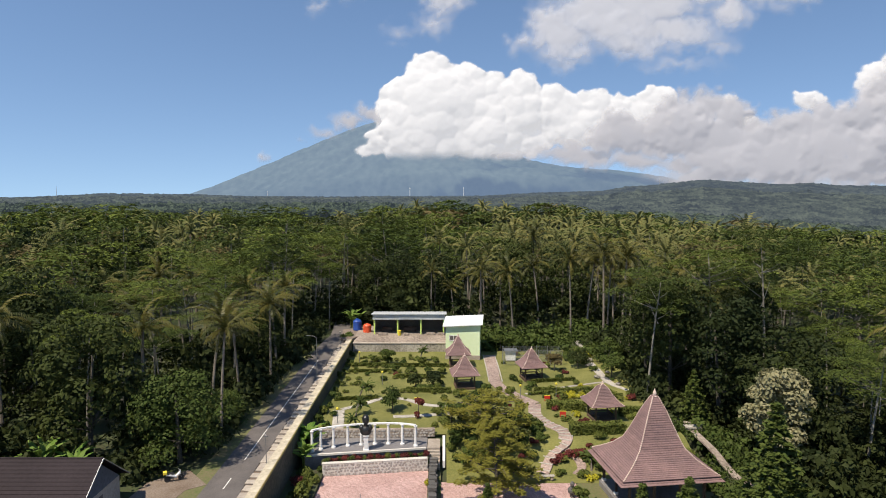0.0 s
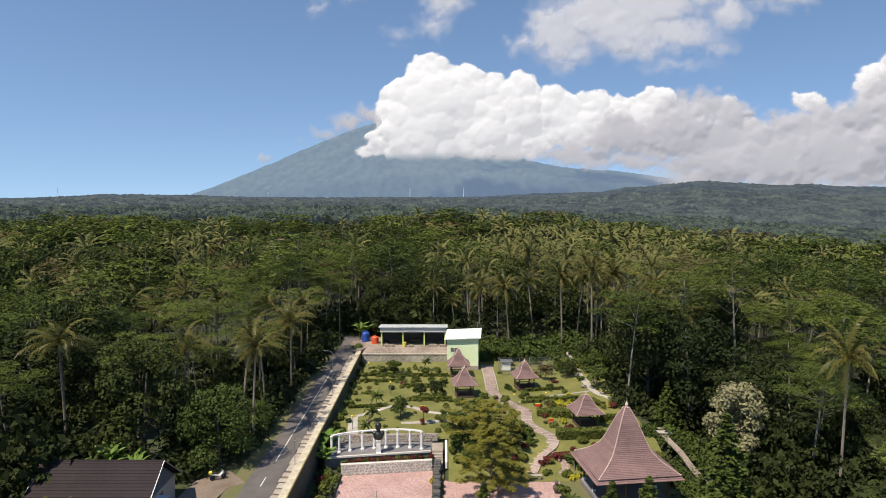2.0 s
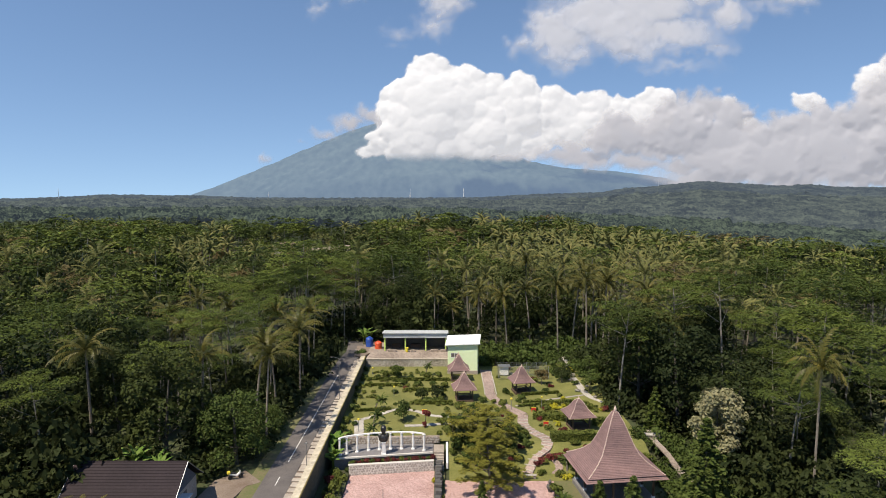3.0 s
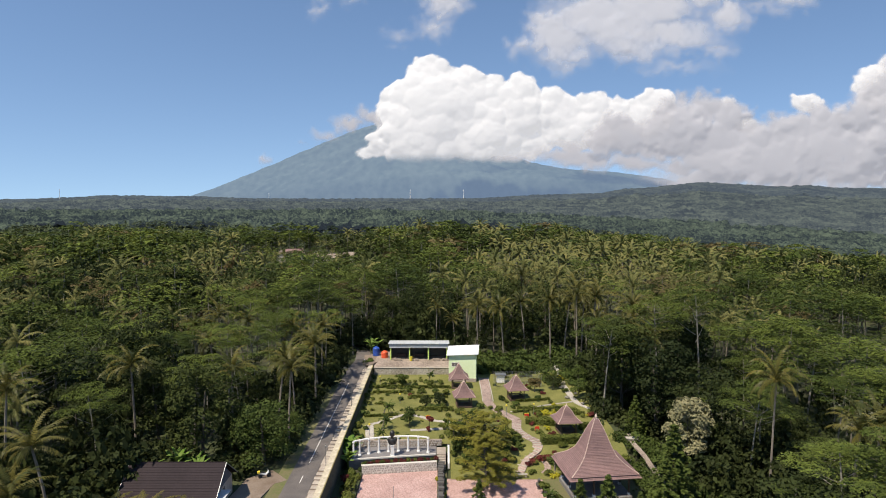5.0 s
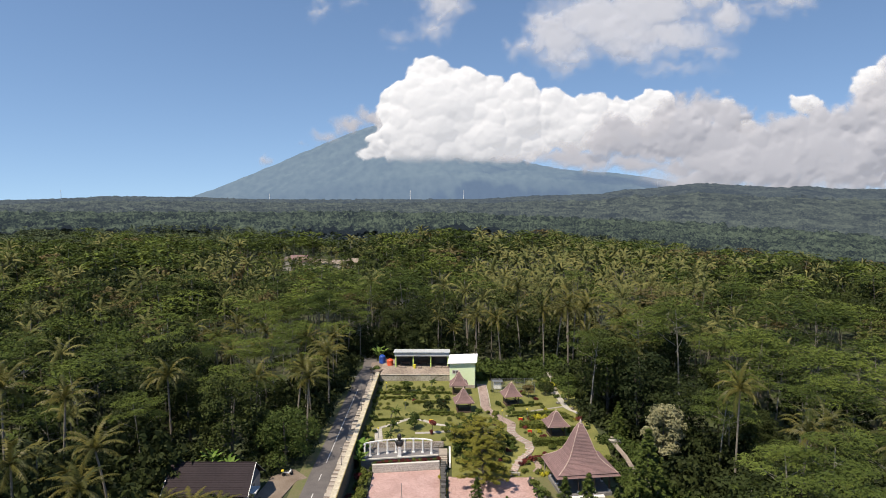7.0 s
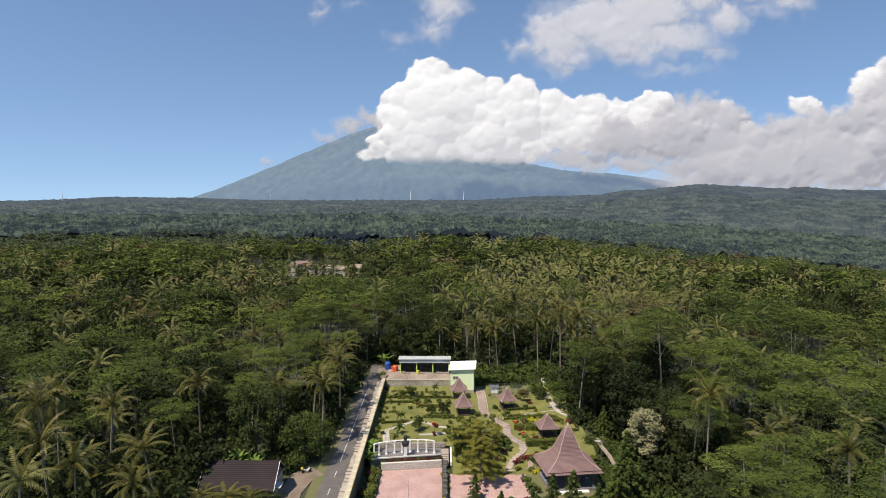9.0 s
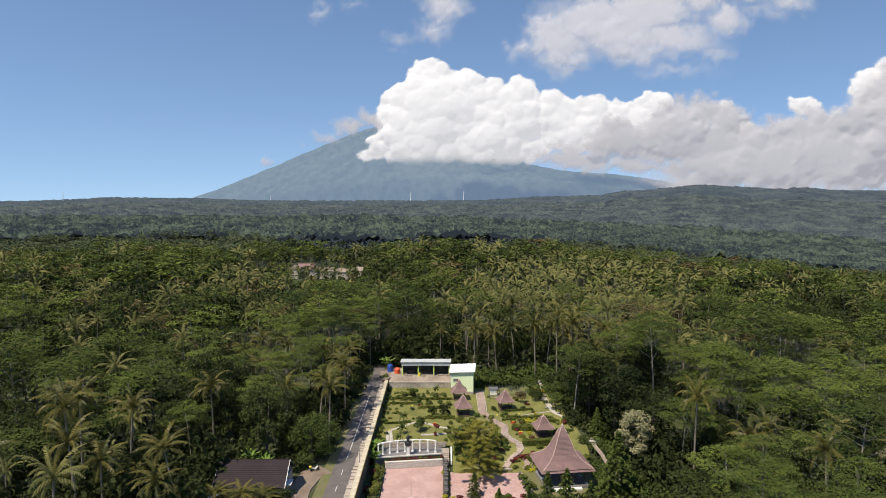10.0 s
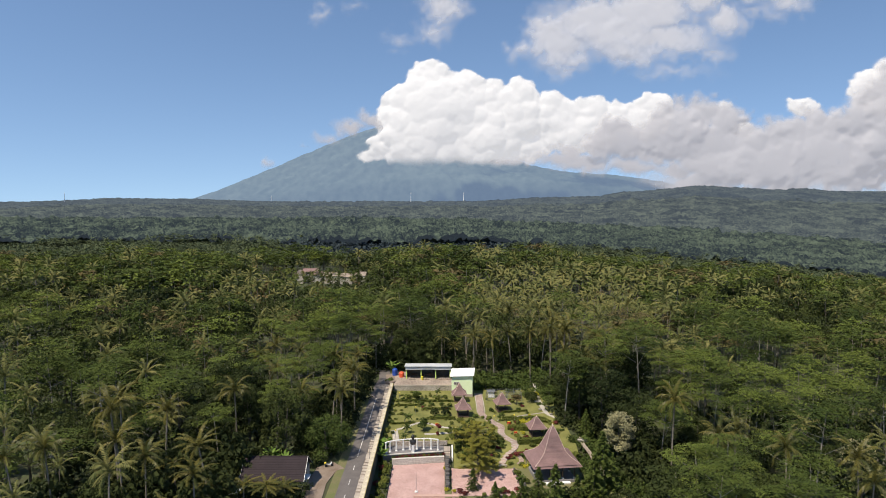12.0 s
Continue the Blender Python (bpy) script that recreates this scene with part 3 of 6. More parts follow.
def brick_paving(name, angle, c1=(0.35, 0.225, 0.2), c2=(0.5, 0.345, 0.315)):
    """Small pink bricks laid in bond, with sandy joints."""
    m = surface(name, c1, c2, 0.85, 1.2, 0.15)
    n, l = m.node_tree.nodes, m.node_tree.links
    tc, mp, br = n.new("ShaderNodeTexCoord"), n.new("ShaderNodeMapping"), n.new("ShaderNodeTexBrick")
    mp.inputs["Rotation"].default_value[2] = radians(angle)
    br.inputs["Scale"].default_value, br.inputs["Mortar Size"].default_value = 1.6, 0.018
    br.inputs["Color1"].default_value, br.inputs["Color2"].default_value = (0.72, 0.66, 0.66, 1), (1.15, 1.1, 1.1, 1)
    br.inputs["Mortar"].default_value = (1.2, 1.3, 1.3, 1)
    l.new(tc.outputs["Object"], mp.inputs["Vector"])
    l.new(mp.outputs["Vector"], br.inputs["Vector"])
    mul = n.new("ShaderNodeMix")
    mul.data_type, mul.blend_type = "RGBA", "MULTIPLY"
    mul.inputs["Factor"].default_value = 1.0
    b = n["Principled BSDF"]
    src = b.inputs["Base Color"].links[0].from_socket
    l.new(src, mul.inputs["A"])
    l.new(br.outputs["Color"], mul.inputs["B"])
    l.new(mul.outputs["Result"], b.inputs["Base Color"])
    return m


M_PLAZA = brick_paving("pink brick paving", 45)
M_WALK = brick_paving("worn grey-pink brick paving", 20, (0.2, 0.15, 0.125), (0.42, 0.325, 0.28))
tagged(part("pavement_plaza", boxed(-13.5, -1.7, 40, 71, -0.3, 0.0), M_PLAZA), "open plaza paved in small pink bricks", "plaza", kind="structure")
tagged(part("pavement_court", boxed(-0.2, 14.6, 54.5, 67.6, -0.3, 0.0), M_PLAZA), "pink brick court under the yellow-green tree", "plaza", kind="structure")
tagged(part("step_row", boxed(-8.0, 1.2, 53.6, 54.4, -0.2, 0.34, bevel=0.03), M_BRICKBED), "low pink kerb across the plaza", "kerb", kind="structure")
tagged(part("planting_bed", boxed(-17.04, -13.55, 40, 70, -0.3, 0.35), M_GROUND), "planting bed between wall and plaza", "flower bed", kind="structure")
tagged(part("planting_strip", boxed(-1.66, -0.24, 40, 70, -0.3, 0.12), M_VERGE), "grassy strip beside the carved wall", "flower bed", kind="structure")

# lawn: terraced ground of the garden
def lawn_z(x, y):
    z = 2.32 + 0.06 * (fbm(x / 3, y / 3, 3, 50) - 0.5) + 1.2 * smooth(20, 27, x) * smooth(90, 112, y)
    return np.where(y < 74.6, np.minimum(z, 0.15 + 2.2 * smooth(70.0, 75.2, y - 0.2 * np.maximum(8 - x, 0) * 0)), z)


lattice("ground_lawn", np.concatenate([[-17.04], np.linspace(-16.5, 29.5, 93)]), np.concatenate([np.linspace(75.7, 117.2, 84)]), lawn_z, M_LAWN, label="sunlit garden lawn")


def slope_z(x, y):
    return 0.03 + 2.29 * smooth(68.5, 75.8, y) + 0.05 * (fbm(x / 2, y / 2, 3, 51) - 0.5) * smooth(67.5, 69, y)


lattice("ground_bank", np.linspace(0.4, 29.5, 60), np.linspace(67.3, 75.7, 26), slope_z, M_LAWN, label="grassy bank below the garden lawn")
lattice("ground_yard", np.linspace(0.4, 36, 60), np.linspace(40, 67.25, 40), lambda x, y: 0.05 - 0.16 * ((x < 14.7) & (y > 54.3)) + 0.06 * (fbm(x / 3, y / 3, 3, 52) - 0.5), M_VERGE, label="rough grass round the pavilion")


def path_z(x, y):
    return float(lawn_z(np.array(x), np.array(y))) + 0.06 if y > 75.7 else float(slope_z(np.array(x), np.array(y))) + 0.07


def path(pts, w, material, label):
    if isinstance(w, list):
        w = list(np.interp(np.linspace(0, len(w) - 1, 6 * (len(w) - 1) + 1), range(len(w)), w))
    return strip("path", curve(pts), w, path_z, material, label, thick=0.2, category="path")


path([(-13.2, 76.4), (-13.6, 80), (-14.2, 84.2)], 1.5, M_PATH, "pale concrete garden path")
path([(-13.9, 84.6), (-11.4, 86.6), (-8.6, 89.4), (-5.5, 89.0), (-2.5, 86.6), (2.0, 85.6)], 0.9, M_PATH, "pale concrete garden path")
path([(-6.6, 81.8), (-3, 82.2), (1.5, 83.2)], 0.95, M_PATH, "pale concrete garden path")
path([(8.4, 114), (8.4, 105), (8.3, 97), (10.2, 91.5), (12.9, 87.0)], 1.9, M_WALK, "pink brick walk through the lawn")
path([(12.9, 87.0), (12.4, 82.5), (13.3, 79.5), (15.0, 76.5), (14.6, 74), (12.6, 72.2), (11.2, 69.5)], 1.7, M_WALK, "pink brick walk winding downhill")
path([(26.0, 121), (25.7, 115.4), (25.4, 109.6), (25.3, 103.0), (25.9, 96.5), (27.3, 93.8), (29.5, 90)], [0.9, 0.8, 1.0, 1.3, 1.2, 0.8, 0.8], M_PATH, "pale stony channel running down the garden slope")
path([(12.2, 91.4), (16.1, 92.9), (18.7, 94.8), (22.4, 96.1), (25.2, 96.7)], 0.5, M_STONE, "low grey stone kerb across the slope")
path([(31.7, 80), (31.2, 75.6), (32.3, 72.2), (33.4, 67), (34.1, 61.8), (35.2, 58), (36.6, 54.4)], 0.9, M_YARD, "stained concrete walk along the forest edge")
path([(14.6, 73.4), (16.0, 71.0), (15.2, 69.2)], 1.1, M_WALK, "curved pink brick path")
WALK = curve([(12.9, 87.0), (12.4, 82.5), (13.3, 79.5), (15.0, 76.5), (14.6, 74), (12.6, 72.2), (11.2, 69.5)])
for (x, y), (x2, y2) in zip(WALK[3::2], WALK[4::2]):
    # treads across the winding walk
    tread = part("path_tread", boxed(-0.85, 0.85, -0.1, 0.1, -0.05, 0.06, bevel=0.015), M_PATH)
    tread.matrix_basis = pose(x, y, path_z(x, y), 0, 0, math.degrees(math.atan2(y2 - y, x2 - x)) - 90)
    tagged(tread, "pale tread set across the brick walk", "step", "treads of the walk", "structure")
for side in (-1, 1):
    # low plastered edges of the upper walk
    strip("path_edge", curve([(8.4 + 1.05 * side, 114), (8.4 + 1.05 * side, 105), (8.3 + 1.05 * side, 97.5)]), 0.16, lambda x, y: path_z(x, y) + 0.08, M_PATH, "pale edging of the brick walk", thick=0.2, category="edging")


def rubble_wall(name, x0, y0, x1, y1, z0, z1, label, stones, thick=0.45, size=0.2, mortar=None):
    """A mortared wall of river stones along a line; the stones stand proud of the mortar."""
    d = Vector((x1 - x0, y1 - y0, 0))
    ln, turn = d.length, math.degrees(math.atan2(d.y, d.x))
    wl = part(name, boxed(0, ln, 0, thick, 0, z1 - z0, bevel=0.02), mortar or M_MORTAR)
    wl.matrix_basis = pose(x0, y0, z0, 0, 0, turn)
    tagged(wl, label, "wall", kind="structure")
    nx, nz = int(ln / size / 1.15), max(2, int((z1 - z0) / size))
    spots = [(i, j) for i in range(nx) for j in range(nz)]
    for i, j in spots[:stones]:
        o = part("stone", STONES[int(RNG.integers(len(STONES)))], None, wl)
        o.matrix_basis = pose((i + 0.5 + 0.5 * (j % 2) * 0.9 + RNG.uniform(-0.28, 0.28)) * ln / (nx + 0.5), -0.01, (j + 0.5 + RNG.uniform(-0.22, 0.22)) * (z1 - z0) / nz, 0, RNG.uniform(0, 360), 0) @ Matrix.Diagonal((size * RNG.uniform(0.95, 1.35), 0.09, size * RNG.uniform(0.85, 1.15), 1))
    return wl


def stone_mesh(seed):
    bm = bmesh.new()
    bmesh.ops.create_icosphere(bm, subdivisions=1, radius=0.5)
    r = random.Random(seed)
    for v in bm.verts:
        v.co *= r.uniform(0.82, 1.1)
    me = shape(bm)
    me.materials.append(M_STONE)
    return me


STONES = [stone_mesh(i) for i in range(5)]
rubble_wall("wall_plaza", -13.6, 68.95, -1.75, 70.5, 0, 1.4, "low wall of dark river stones in pale mortar", 300, size=0.31)
tagged(part("wall_plaza_cap", boxed(0, 12.0, -0.03, 0.5, 0, 0.1, bevel=0.02), M_MORTAR), "pale mortar capping on the stone wall", "coping", kind="structure").matrix_basis = pose(-13.65, 68.95, 1.4, 0, 0, 7.45)

# terrace of the colonnade
bm = bmesh.new()
out = [(-15.9, 70.3), (-1.9, 72.5), (-1.9, 75.6), (-15.9, 75.6)]
lo = [bm.verts.new((x, y, -0.2)) for x, y in out]
hi = [bm.verts.new((x, y, 1.95)) for x, y in out]
bm.faces.new(hi)
bm.faces.new(lo[::-1])
for i in range(4):
    bm.faces.new((lo[i], lo[(i + 1) % 4], hi[(i + 1) % 4], hi[i]))
tagged(part("floor_terrace", bm, M_FLOORTILE), "grey tiled terrace under the colonnade", "terrace", kind="structure")
tagged(part("terrace_edge", boxed(0, 14.1, -0.1, 0.16, -0.2, 0.05, bevel=0.02), M_MORTAR), "pale plastered edge of the terrace", "edging", kind="structure").matrix_basis = pose(-15.9, 70.26, 1.95, 0, 0, 8.93)
tagged(part("planting_terrace", boxed(0, 12.3, 0, 0.95, -1.3, 0.0), M_GROUND), "flower bed above the stone wall", "flower bed", kind="structure").matrix_basis = pose(-13.8, 69.42, 1.36, 0, 0, 8.2)
rubble_wall("wall_garden", -16.9, 75.25, -1.0, 75.75, 1.95, 3.0, "grey rubble wall behind the colonnade", 240, size=0.33, mortar=M_YARD)

# steps at the end of the terrace
for i in range(7):
    tagged(part("stair_step", boxed(-1.85, -0.35, 70.6 + 0.3 * i, 75.2, 0.02 + 0.28 * i, 0.3 + 0.28 * i, bevel=0.015), M_SLAB), "concrete step up to the terrace", "step", "terrace steps", "structure")
bm = bmesh.new()
pr = [(71.2, 0), (74.6, 1.5), (74.6, 2.6), (73.4, 2.2), (71.2, 0.9)]
a = [bm.verts.new((-0.05, y, z)) for y, z in pr]
b = [bm.verts.new((0.25, y, z)) for y, z in pr]
bm.faces.new(a)
bm.faces.new(b[::-1])
for i in range(len(pr)):
    bm.faces.new((a[i], b[i], b[(i + 1) % len(pr)], a[(i + 1) % len(pr)]))
tagged(part("stair_parapet", bm, M_WHITE), "white sloping parapet beside the steps", "parapet", kind="structure")

# raised yard of the stalls
bm = bmesh.new()
ends = [[bm.verts.new((x, y, z)) for y, z in ((117.25, 2.0), (117.25, 3.95), (120.0, 4.69), (129, 4.7), (129, 2.0))] for x in (-16.9, 1.0)]
bm.faces.new(ends[0])
bm.faces.new(ends[1][::-1])
for i in range(5):
    bm.faces.new((ends[0][i], ends[0][(i + 1) % 5], ends[1][(i + 1) % 5], ends[1][i]))
tagged(part("floor_yard", bm, M_YARD), "raised concrete yard in front of the stalls", "yard", kind="structure")
tagged(part("wall_yard", boxed(-16.9, 1.0, 116.85, 117.23, 2.0, 3.85), M_YARDWALL), "stained plaster wall below the yard", "wall", kind="structure")
tagged(part("wall_yard_cap", boxed(-16.95, 1.05, 116.75, 117.22, 3.854, 4.0, bevel=0.02), M_SLAB), "pale coping along the yard wall", "coping", kind="structure")


# ---- garden buildings ----
def hip_roof(parent, hw, hd, rings, courses, sides=4, lap=0.045):
    """A hipped, swept roof of stepped courses. rings: (share of the half width, height) from the eave up."""
    rs, zs = [r for r, z in rings], [z for r, z in rings]
    # even steps along the slope
    ln = [0.0]
    for i in range(1, len(rings)):
        ln.append(ln[-1] + math.hypot((rs[i] - rs[i - 1]) * hw, zs[i] - zs[i - 1]))
    at = [ln[-1] * i / courses for i in range(courses + 1)]
    rr, zz = np.interp(at, ln, rs), np.interp(at, ln, zs)

    def ring(bm, r, z):
        if sides == 4:
            c = [(-1, -1), (1, -1), (1, 1), (-1, 1)]
        else:
            c = [(math.cos(2 * math.pi * (i + 0.5) / sides), math.sin(2 * math.pi * (i + 0.5) / sides)) for i in range(sides)]
        return [bm.verts.new((a * hw * r, b * hd * r, z)) for a, b in c]

    made = []
    for i in range(courses):
        bm = bmesh.new()
        lo_r, lo_z = rr[i] + lap / hw, zz[i] - lap * 0.2
        a, b = ring(bm, lo_r, lo_z + lap), ring(bm, rr[i + 1], zz[i + 1] + 0.01)
        c = ring(bm, lo_r, lo_z)
        d = ring(bm, max(rr[i + 1] - 0.02, 0.0), zz[i + 1] - lap)
        for k in range(sides):
            j = (k + 1) % sides
            bm.faces.new((a[k], a[j], b[j], b[k]))
            bm.faces.new((c[k], c[j], a[j], a[k]))
            bm.faces.new((d[k], d[j], c[j], c[k]))
            bm.faces.new((b[k], b[j], d[j], d[k]))
        made.append(part("shingle_course", bm, M_SHINGLE, parent))
    return list(zip(rr, zz))


def roof_core(hw, hd, rings):
    """The boarding under the shingles."""
    bm = bmesh.new()
    rows = [[bm.verts.new((a * hw * r * 0.985, b * hd * r * 0.985, z - 0.06)) for a, b in ((-1, -1), (1, -1), (1, 1), (-1, 1))] for r, z in rings]
    for p, q in zip(rows, rows[1:]):
        for k in range(4):
            bm.faces.new((p[k], p[(k + 1) % 4], q[(k + 1) % 4], q[k]))
    bm.faces.new(rows[-1])
    return bm


def hip_tiles(parent, hw, hd, prof, step, size):
    """Pale caps along the four hips."""
    me = shape(boxed(-size * 0.5, size * 0.5, -size * 0.36, size * 0.36, -0.03, size * 0.28, bevel=size * 0.1))
    me.materials.append(M_RIDGE)
    for sx, sy in ((-1, -1), (1, -1), (1, 1), (-1, 1)):
        p = [Vector((sx * hw * r, sy * hd * r, z + 0.05)) for r, z in prof]
        d = [0.0]
        for a, b in zip(p, p[1:]):
            d.append(d[-1] + (b - a).length)
        n = int(d[-1] / step)
        for i in range(n):
            s = (i + 0.5) * step
            k = max(j for j in range(len(d)) if d[j] <= s)
            v = (p[k + 1] - p[k]).normalized()
            o = part("hip_tile", me, None, parent)
            o.matrix_basis = Matrix.Translation(p[k] + v * (s - d[k])) @ v.to_track_quat("X", "Z").to_matrix().to_4x4()


def make_gazebo(x, y, z, top, turn, hw=2.1, label="small wooden gazebo with a swept brown shingle roof on the lawn"):
    g = thing("gazebo", x, y, z, label, "gazebo", "garden gazebos", turn)
    eave = 2.2
    part("floor", boxed(-1.5, 1.5, -1.5, 1.5, -0.3, 0.3, bevel=0.03), M_TIMBER, g)
    post_me = shape(boxed(-0.09, 0.09, -0.09, 0.09, 0.3, eave + 0.25, bevel=0.015))
    post_me.materials.append(M_TIMBER)
    for a in (-1.35, 1.35):
        for b in (-1.35, 1.35):
            part("post", post_me, None, g).matrix_basis = pose(a, b, 0)
    for i, (a, b) in enumerate(((-1.35, 0), (1.35, 0), (0, 1.35))):
        r = part("bench", boxed(-1.25, 1.25, -0.2, 0.2, 0.68, 0.76, bevel=0.01), M_TIMBER, g)
        r.matrix_basis = pose(a * 0.82, b * 0.82, 0, 0, 0, 90 if i < 2 else 0)
        rail = part("rail", boxed(-1.26, 1.26, -0.04, 0.04, 1.05, 1.13), M_TIMBER, g)
        rail.matrix_basis = pose(a, b, 0, 0, 0, 90 if i < 2 else 0)
    h = top + 0.25 - z
    rings = [(1.0, eave), (0.72, eave + 0.5), (0.47, eave + 1.15), (0.28, eave + 1.95), (0.04, h)]
    roof = part("roof", roof_core(hw, hw, rings), M_TIMBER, g)
    prof = hip_roof(roof, hw, hw, rings, 17)
    hip_tiles(roof, hw, hw, prof, 0.24, 0.16)
    part("finial", lathe([(0.16, h - 0.15), (0.2, h), (0.1, h + 0.08), (0.12, h + 0.2), (0.02, h + 0.42)], 8), M_RIDGE, g)
    return g


make_gazebo(2.6, 107.4, 2.35, 7.2, 3)
make_gazebo(3.3, 95.0, 2.35, 7.0, 6)
make_gazebo(14.1, 99.2, 2.4, 7.0, 10)
make_gazebo(20.9, 81.2, 2.35, 6.75, 8, 2.2)

# large pavilion
PX, PY, PT = 21.8, 63.7, 7.3
pav = thing("pavilion", PX, PY, 0.05, "large open timber pavilion with a tall swept shingle roof", "pavilion", turn=PT)
part("plinth", boxed(-4.3, 4.3, -3.7, 3.7, -0.3, 0.62, bevel=0.04), M_FLOORTILE, pav)
part("front_step", boxed(-2.6, 2.8, -4.5, -3.72, -0.3, 0.35, bevel=0.04), M_WHITE, pav, "white painted front step")
part("floor", boxed(-4.2, 4.2, -3.6, 3.6, 0.62, 0.68), M_FLOORTILE, pav)
col_me = shape(boxed(-0.12, 0.12, -0.12, 0.12, 0.68, 3.95, bevel=0.02))
col_me.materials.append(M_TIMBER)
foot_me = shape(boxed(-0.2, 0.2, -0.2, 0.2, 0.68, 1.0, bevel=0.04))
foot_me.materials.append(M_WHITE)
for a in (-3.9, -1.35, 1.35, 3.9):
    for b in (-3.3, 0, 3.3):
        if abs(b) < 1 and abs(a) < 2:
            continue
        c = part("post", col_me, None, pav)
        c.matrix_basis = pose(a, b, 0)
        f = part("footing", foot_me, None, c)
for b in (-3.3, 3.3):
    part("beam", boxed(-4.1, 4.1, b - 0.11, b + 0.11, 3.5, 3.8, bevel=0.02), M_TIMBER, pav)
for a in (-3.9, 3.9):
    part("beam", boxed(a - 0.11, a + 0.11, -3.5, 3.5, 3.51, 3.79, bevel=0.02), M_TIMBER, pav)
low = [(1.03, 3.62), (0.9, 4.08)]
lower = part("lower_roof", roof_core(5.15, 4.4, low), M_TIMBER, pav, "narrow lower eave of brown shingles")
hip_roof(lower, 5.15, 4.4, low, 3, lap=0.05)
SPIRE = [(0.97, 4.05), (0.8, 4.55), (0.63, 5.15), (0.47, 6.0), (0.37, 7.1), (0.28, 8.3), (0.175, 9.7), (0.04, 11.1)]
roof = part("roof", roof_core(5.15, 4.4, SPIRE), M_TIMBER, pav)
prof = hip_roof(roof, 5.15, 4.4, SPIRE, 38, lap=0.05)
hip_tiles(roof, 5.15, 4.4, prof, 0.21, 0.17)
part("finial", lathe([(0.25, 10.75), (0.3, 11.0), (0.16, 11.1), (0.2, 11.3), (0.03, 11.75)], 10), M_RIDGE, pav)

# colonnade: nine columns carrying a curved beam
COL = [(-15.2, 71.25), (-14.3, 71.85), (-12.9, 72.45), (-11.3, 72.95), (-9.75, 73.3), (-8.15, 73.5), (-6.55, 73.6), (-4.85, 73.45), (-3.25, 72.95)]
colonnade = thing("colonnade", -9.2, 72.8, 1.95, "curved colonnade of white columns carrying a thin beam", "colonnade")
cm = shape(lathe([(0.27, 0), (0.27, 0.14), (0.2, 0.2), (0.165, 0.32), (0.15, 2.2), (0.17, 2.3), (0.23, 2.38), (0.23, 2.48)], 14))
cm.materials.append(M_WHITE)
for x, y in COL:
    part("column", cm, None, colonnade).matrix_basis = pose(x + 9.2, y - 72.8, 0)
bm = bmesh.new()
rows = []
line = [Vector((a, b, 0)) for a, b in curve(COL, 4)]
for i, q in enumerate(line):
    d = (line[min(i + 1, len(line) - 1)] - line[max(i - 1, 0)]).normalized()
    s = Vector((d.y, -d.x, 0)) * 0.15
    rows.append([bm.verts.new((c.x + 9.2, c.y - 72.8, zz)) for zz in (2.48, 2.62) for c in (q - s, q + s)])
for a, b in zip(rows, rows[1:]):
    for i, j in ((0, 1), (1, 3), (3, 2), (2, 0)):
        bm.faces.new((a[i], a[j], b[j], b[i]))
for r in (rows[0], rows[-1]):
    bm.faces.new((r[0], r[1], r[3], r[2]))
part("beam", bm, M_WHITE, colonnade)

# monument: pedestal with a dark bust kept as a plain form
tagged(part("pedestal", lathe([(0.48, 0), (0.48, 0.15), (0.4, 0.22), (0.36, 1.6), (0.46, 1.7), (0.46, 1.85)], 4), M_WHITE), "square white pedestal on the terrace", "pedestal").matrix_basis = pose(-9.0, 71.75, 1.95, 0, 0, 52)
bm = bmesh.new()
for (x, y, z), (a, b, c) in (((0, 0, 0.42), (0.62, 0.4, 0.52)), ((-0.42, 0, 0.7), (0.3, 0.3, 0.3)), ((0.42, 0, 0.7), (0.3, 0.3, 0.3)), ((0, 0, 1.0), (0.22, 0.22, 0.3)), ((0, -0.03, 1.5), (0.38, 0.42, 0.46))):
    r = bmesh.ops.create_uvsphere(bm, u_segments=14, v_segments=10, radius=1.0)
    for v in r["verts"]:
        v.co = Vector((x + v.co.x * a, y + v.co.y * b, z + v.co.z * c))
tagged(part("statue", bm, M_BLACK), "large plain black bust on a white pedestal", "statue").matrix_basis = pose(-9.0, 71.75, 3.78, 0, 0, 5) @ Matrix.Diagonal((1.12, 1.12, 1.24, 1))

# carved dark stone wall beside the plaza
carved = thing("carved_stone_wall", -1.1, 64, 0.0, "low wall of stacked dark carved lava stones", "wall")
blk = []
for i in range(4):
    m = shape(boxed(-0.5, 0.5, -0.5, 0.5, -0.5, 0.5, bevel=0.07))
    m.materials.append(M_DARKSTONE)
    blk.append(m)
y = -7.4
while y < 6.4:
    ln = RNG.uniform(0.45, 0.8)
    z, top = 0.0, 1.15 + 0.45 * math.sin(y * 1.3) * 0.5 + RNG.uniform(-0.2, 0.3)
    while z < top:
        hh = RNG.uniform(0.26, 0.42)
        o = part("block", blk[int(RNG.integers(4))], None, carved)
        o.matrix_basis = pose(RNG.normal(0, 0.06), y + ln / 2, z + hh / 2, 0, 0, RNG.normal(0, 5)) @ Matrix.Diagonal((RNG.uniform(0.6, 0.95), ln * 0.96, hh * 0.97, 1))
        z += hh
    y += ln

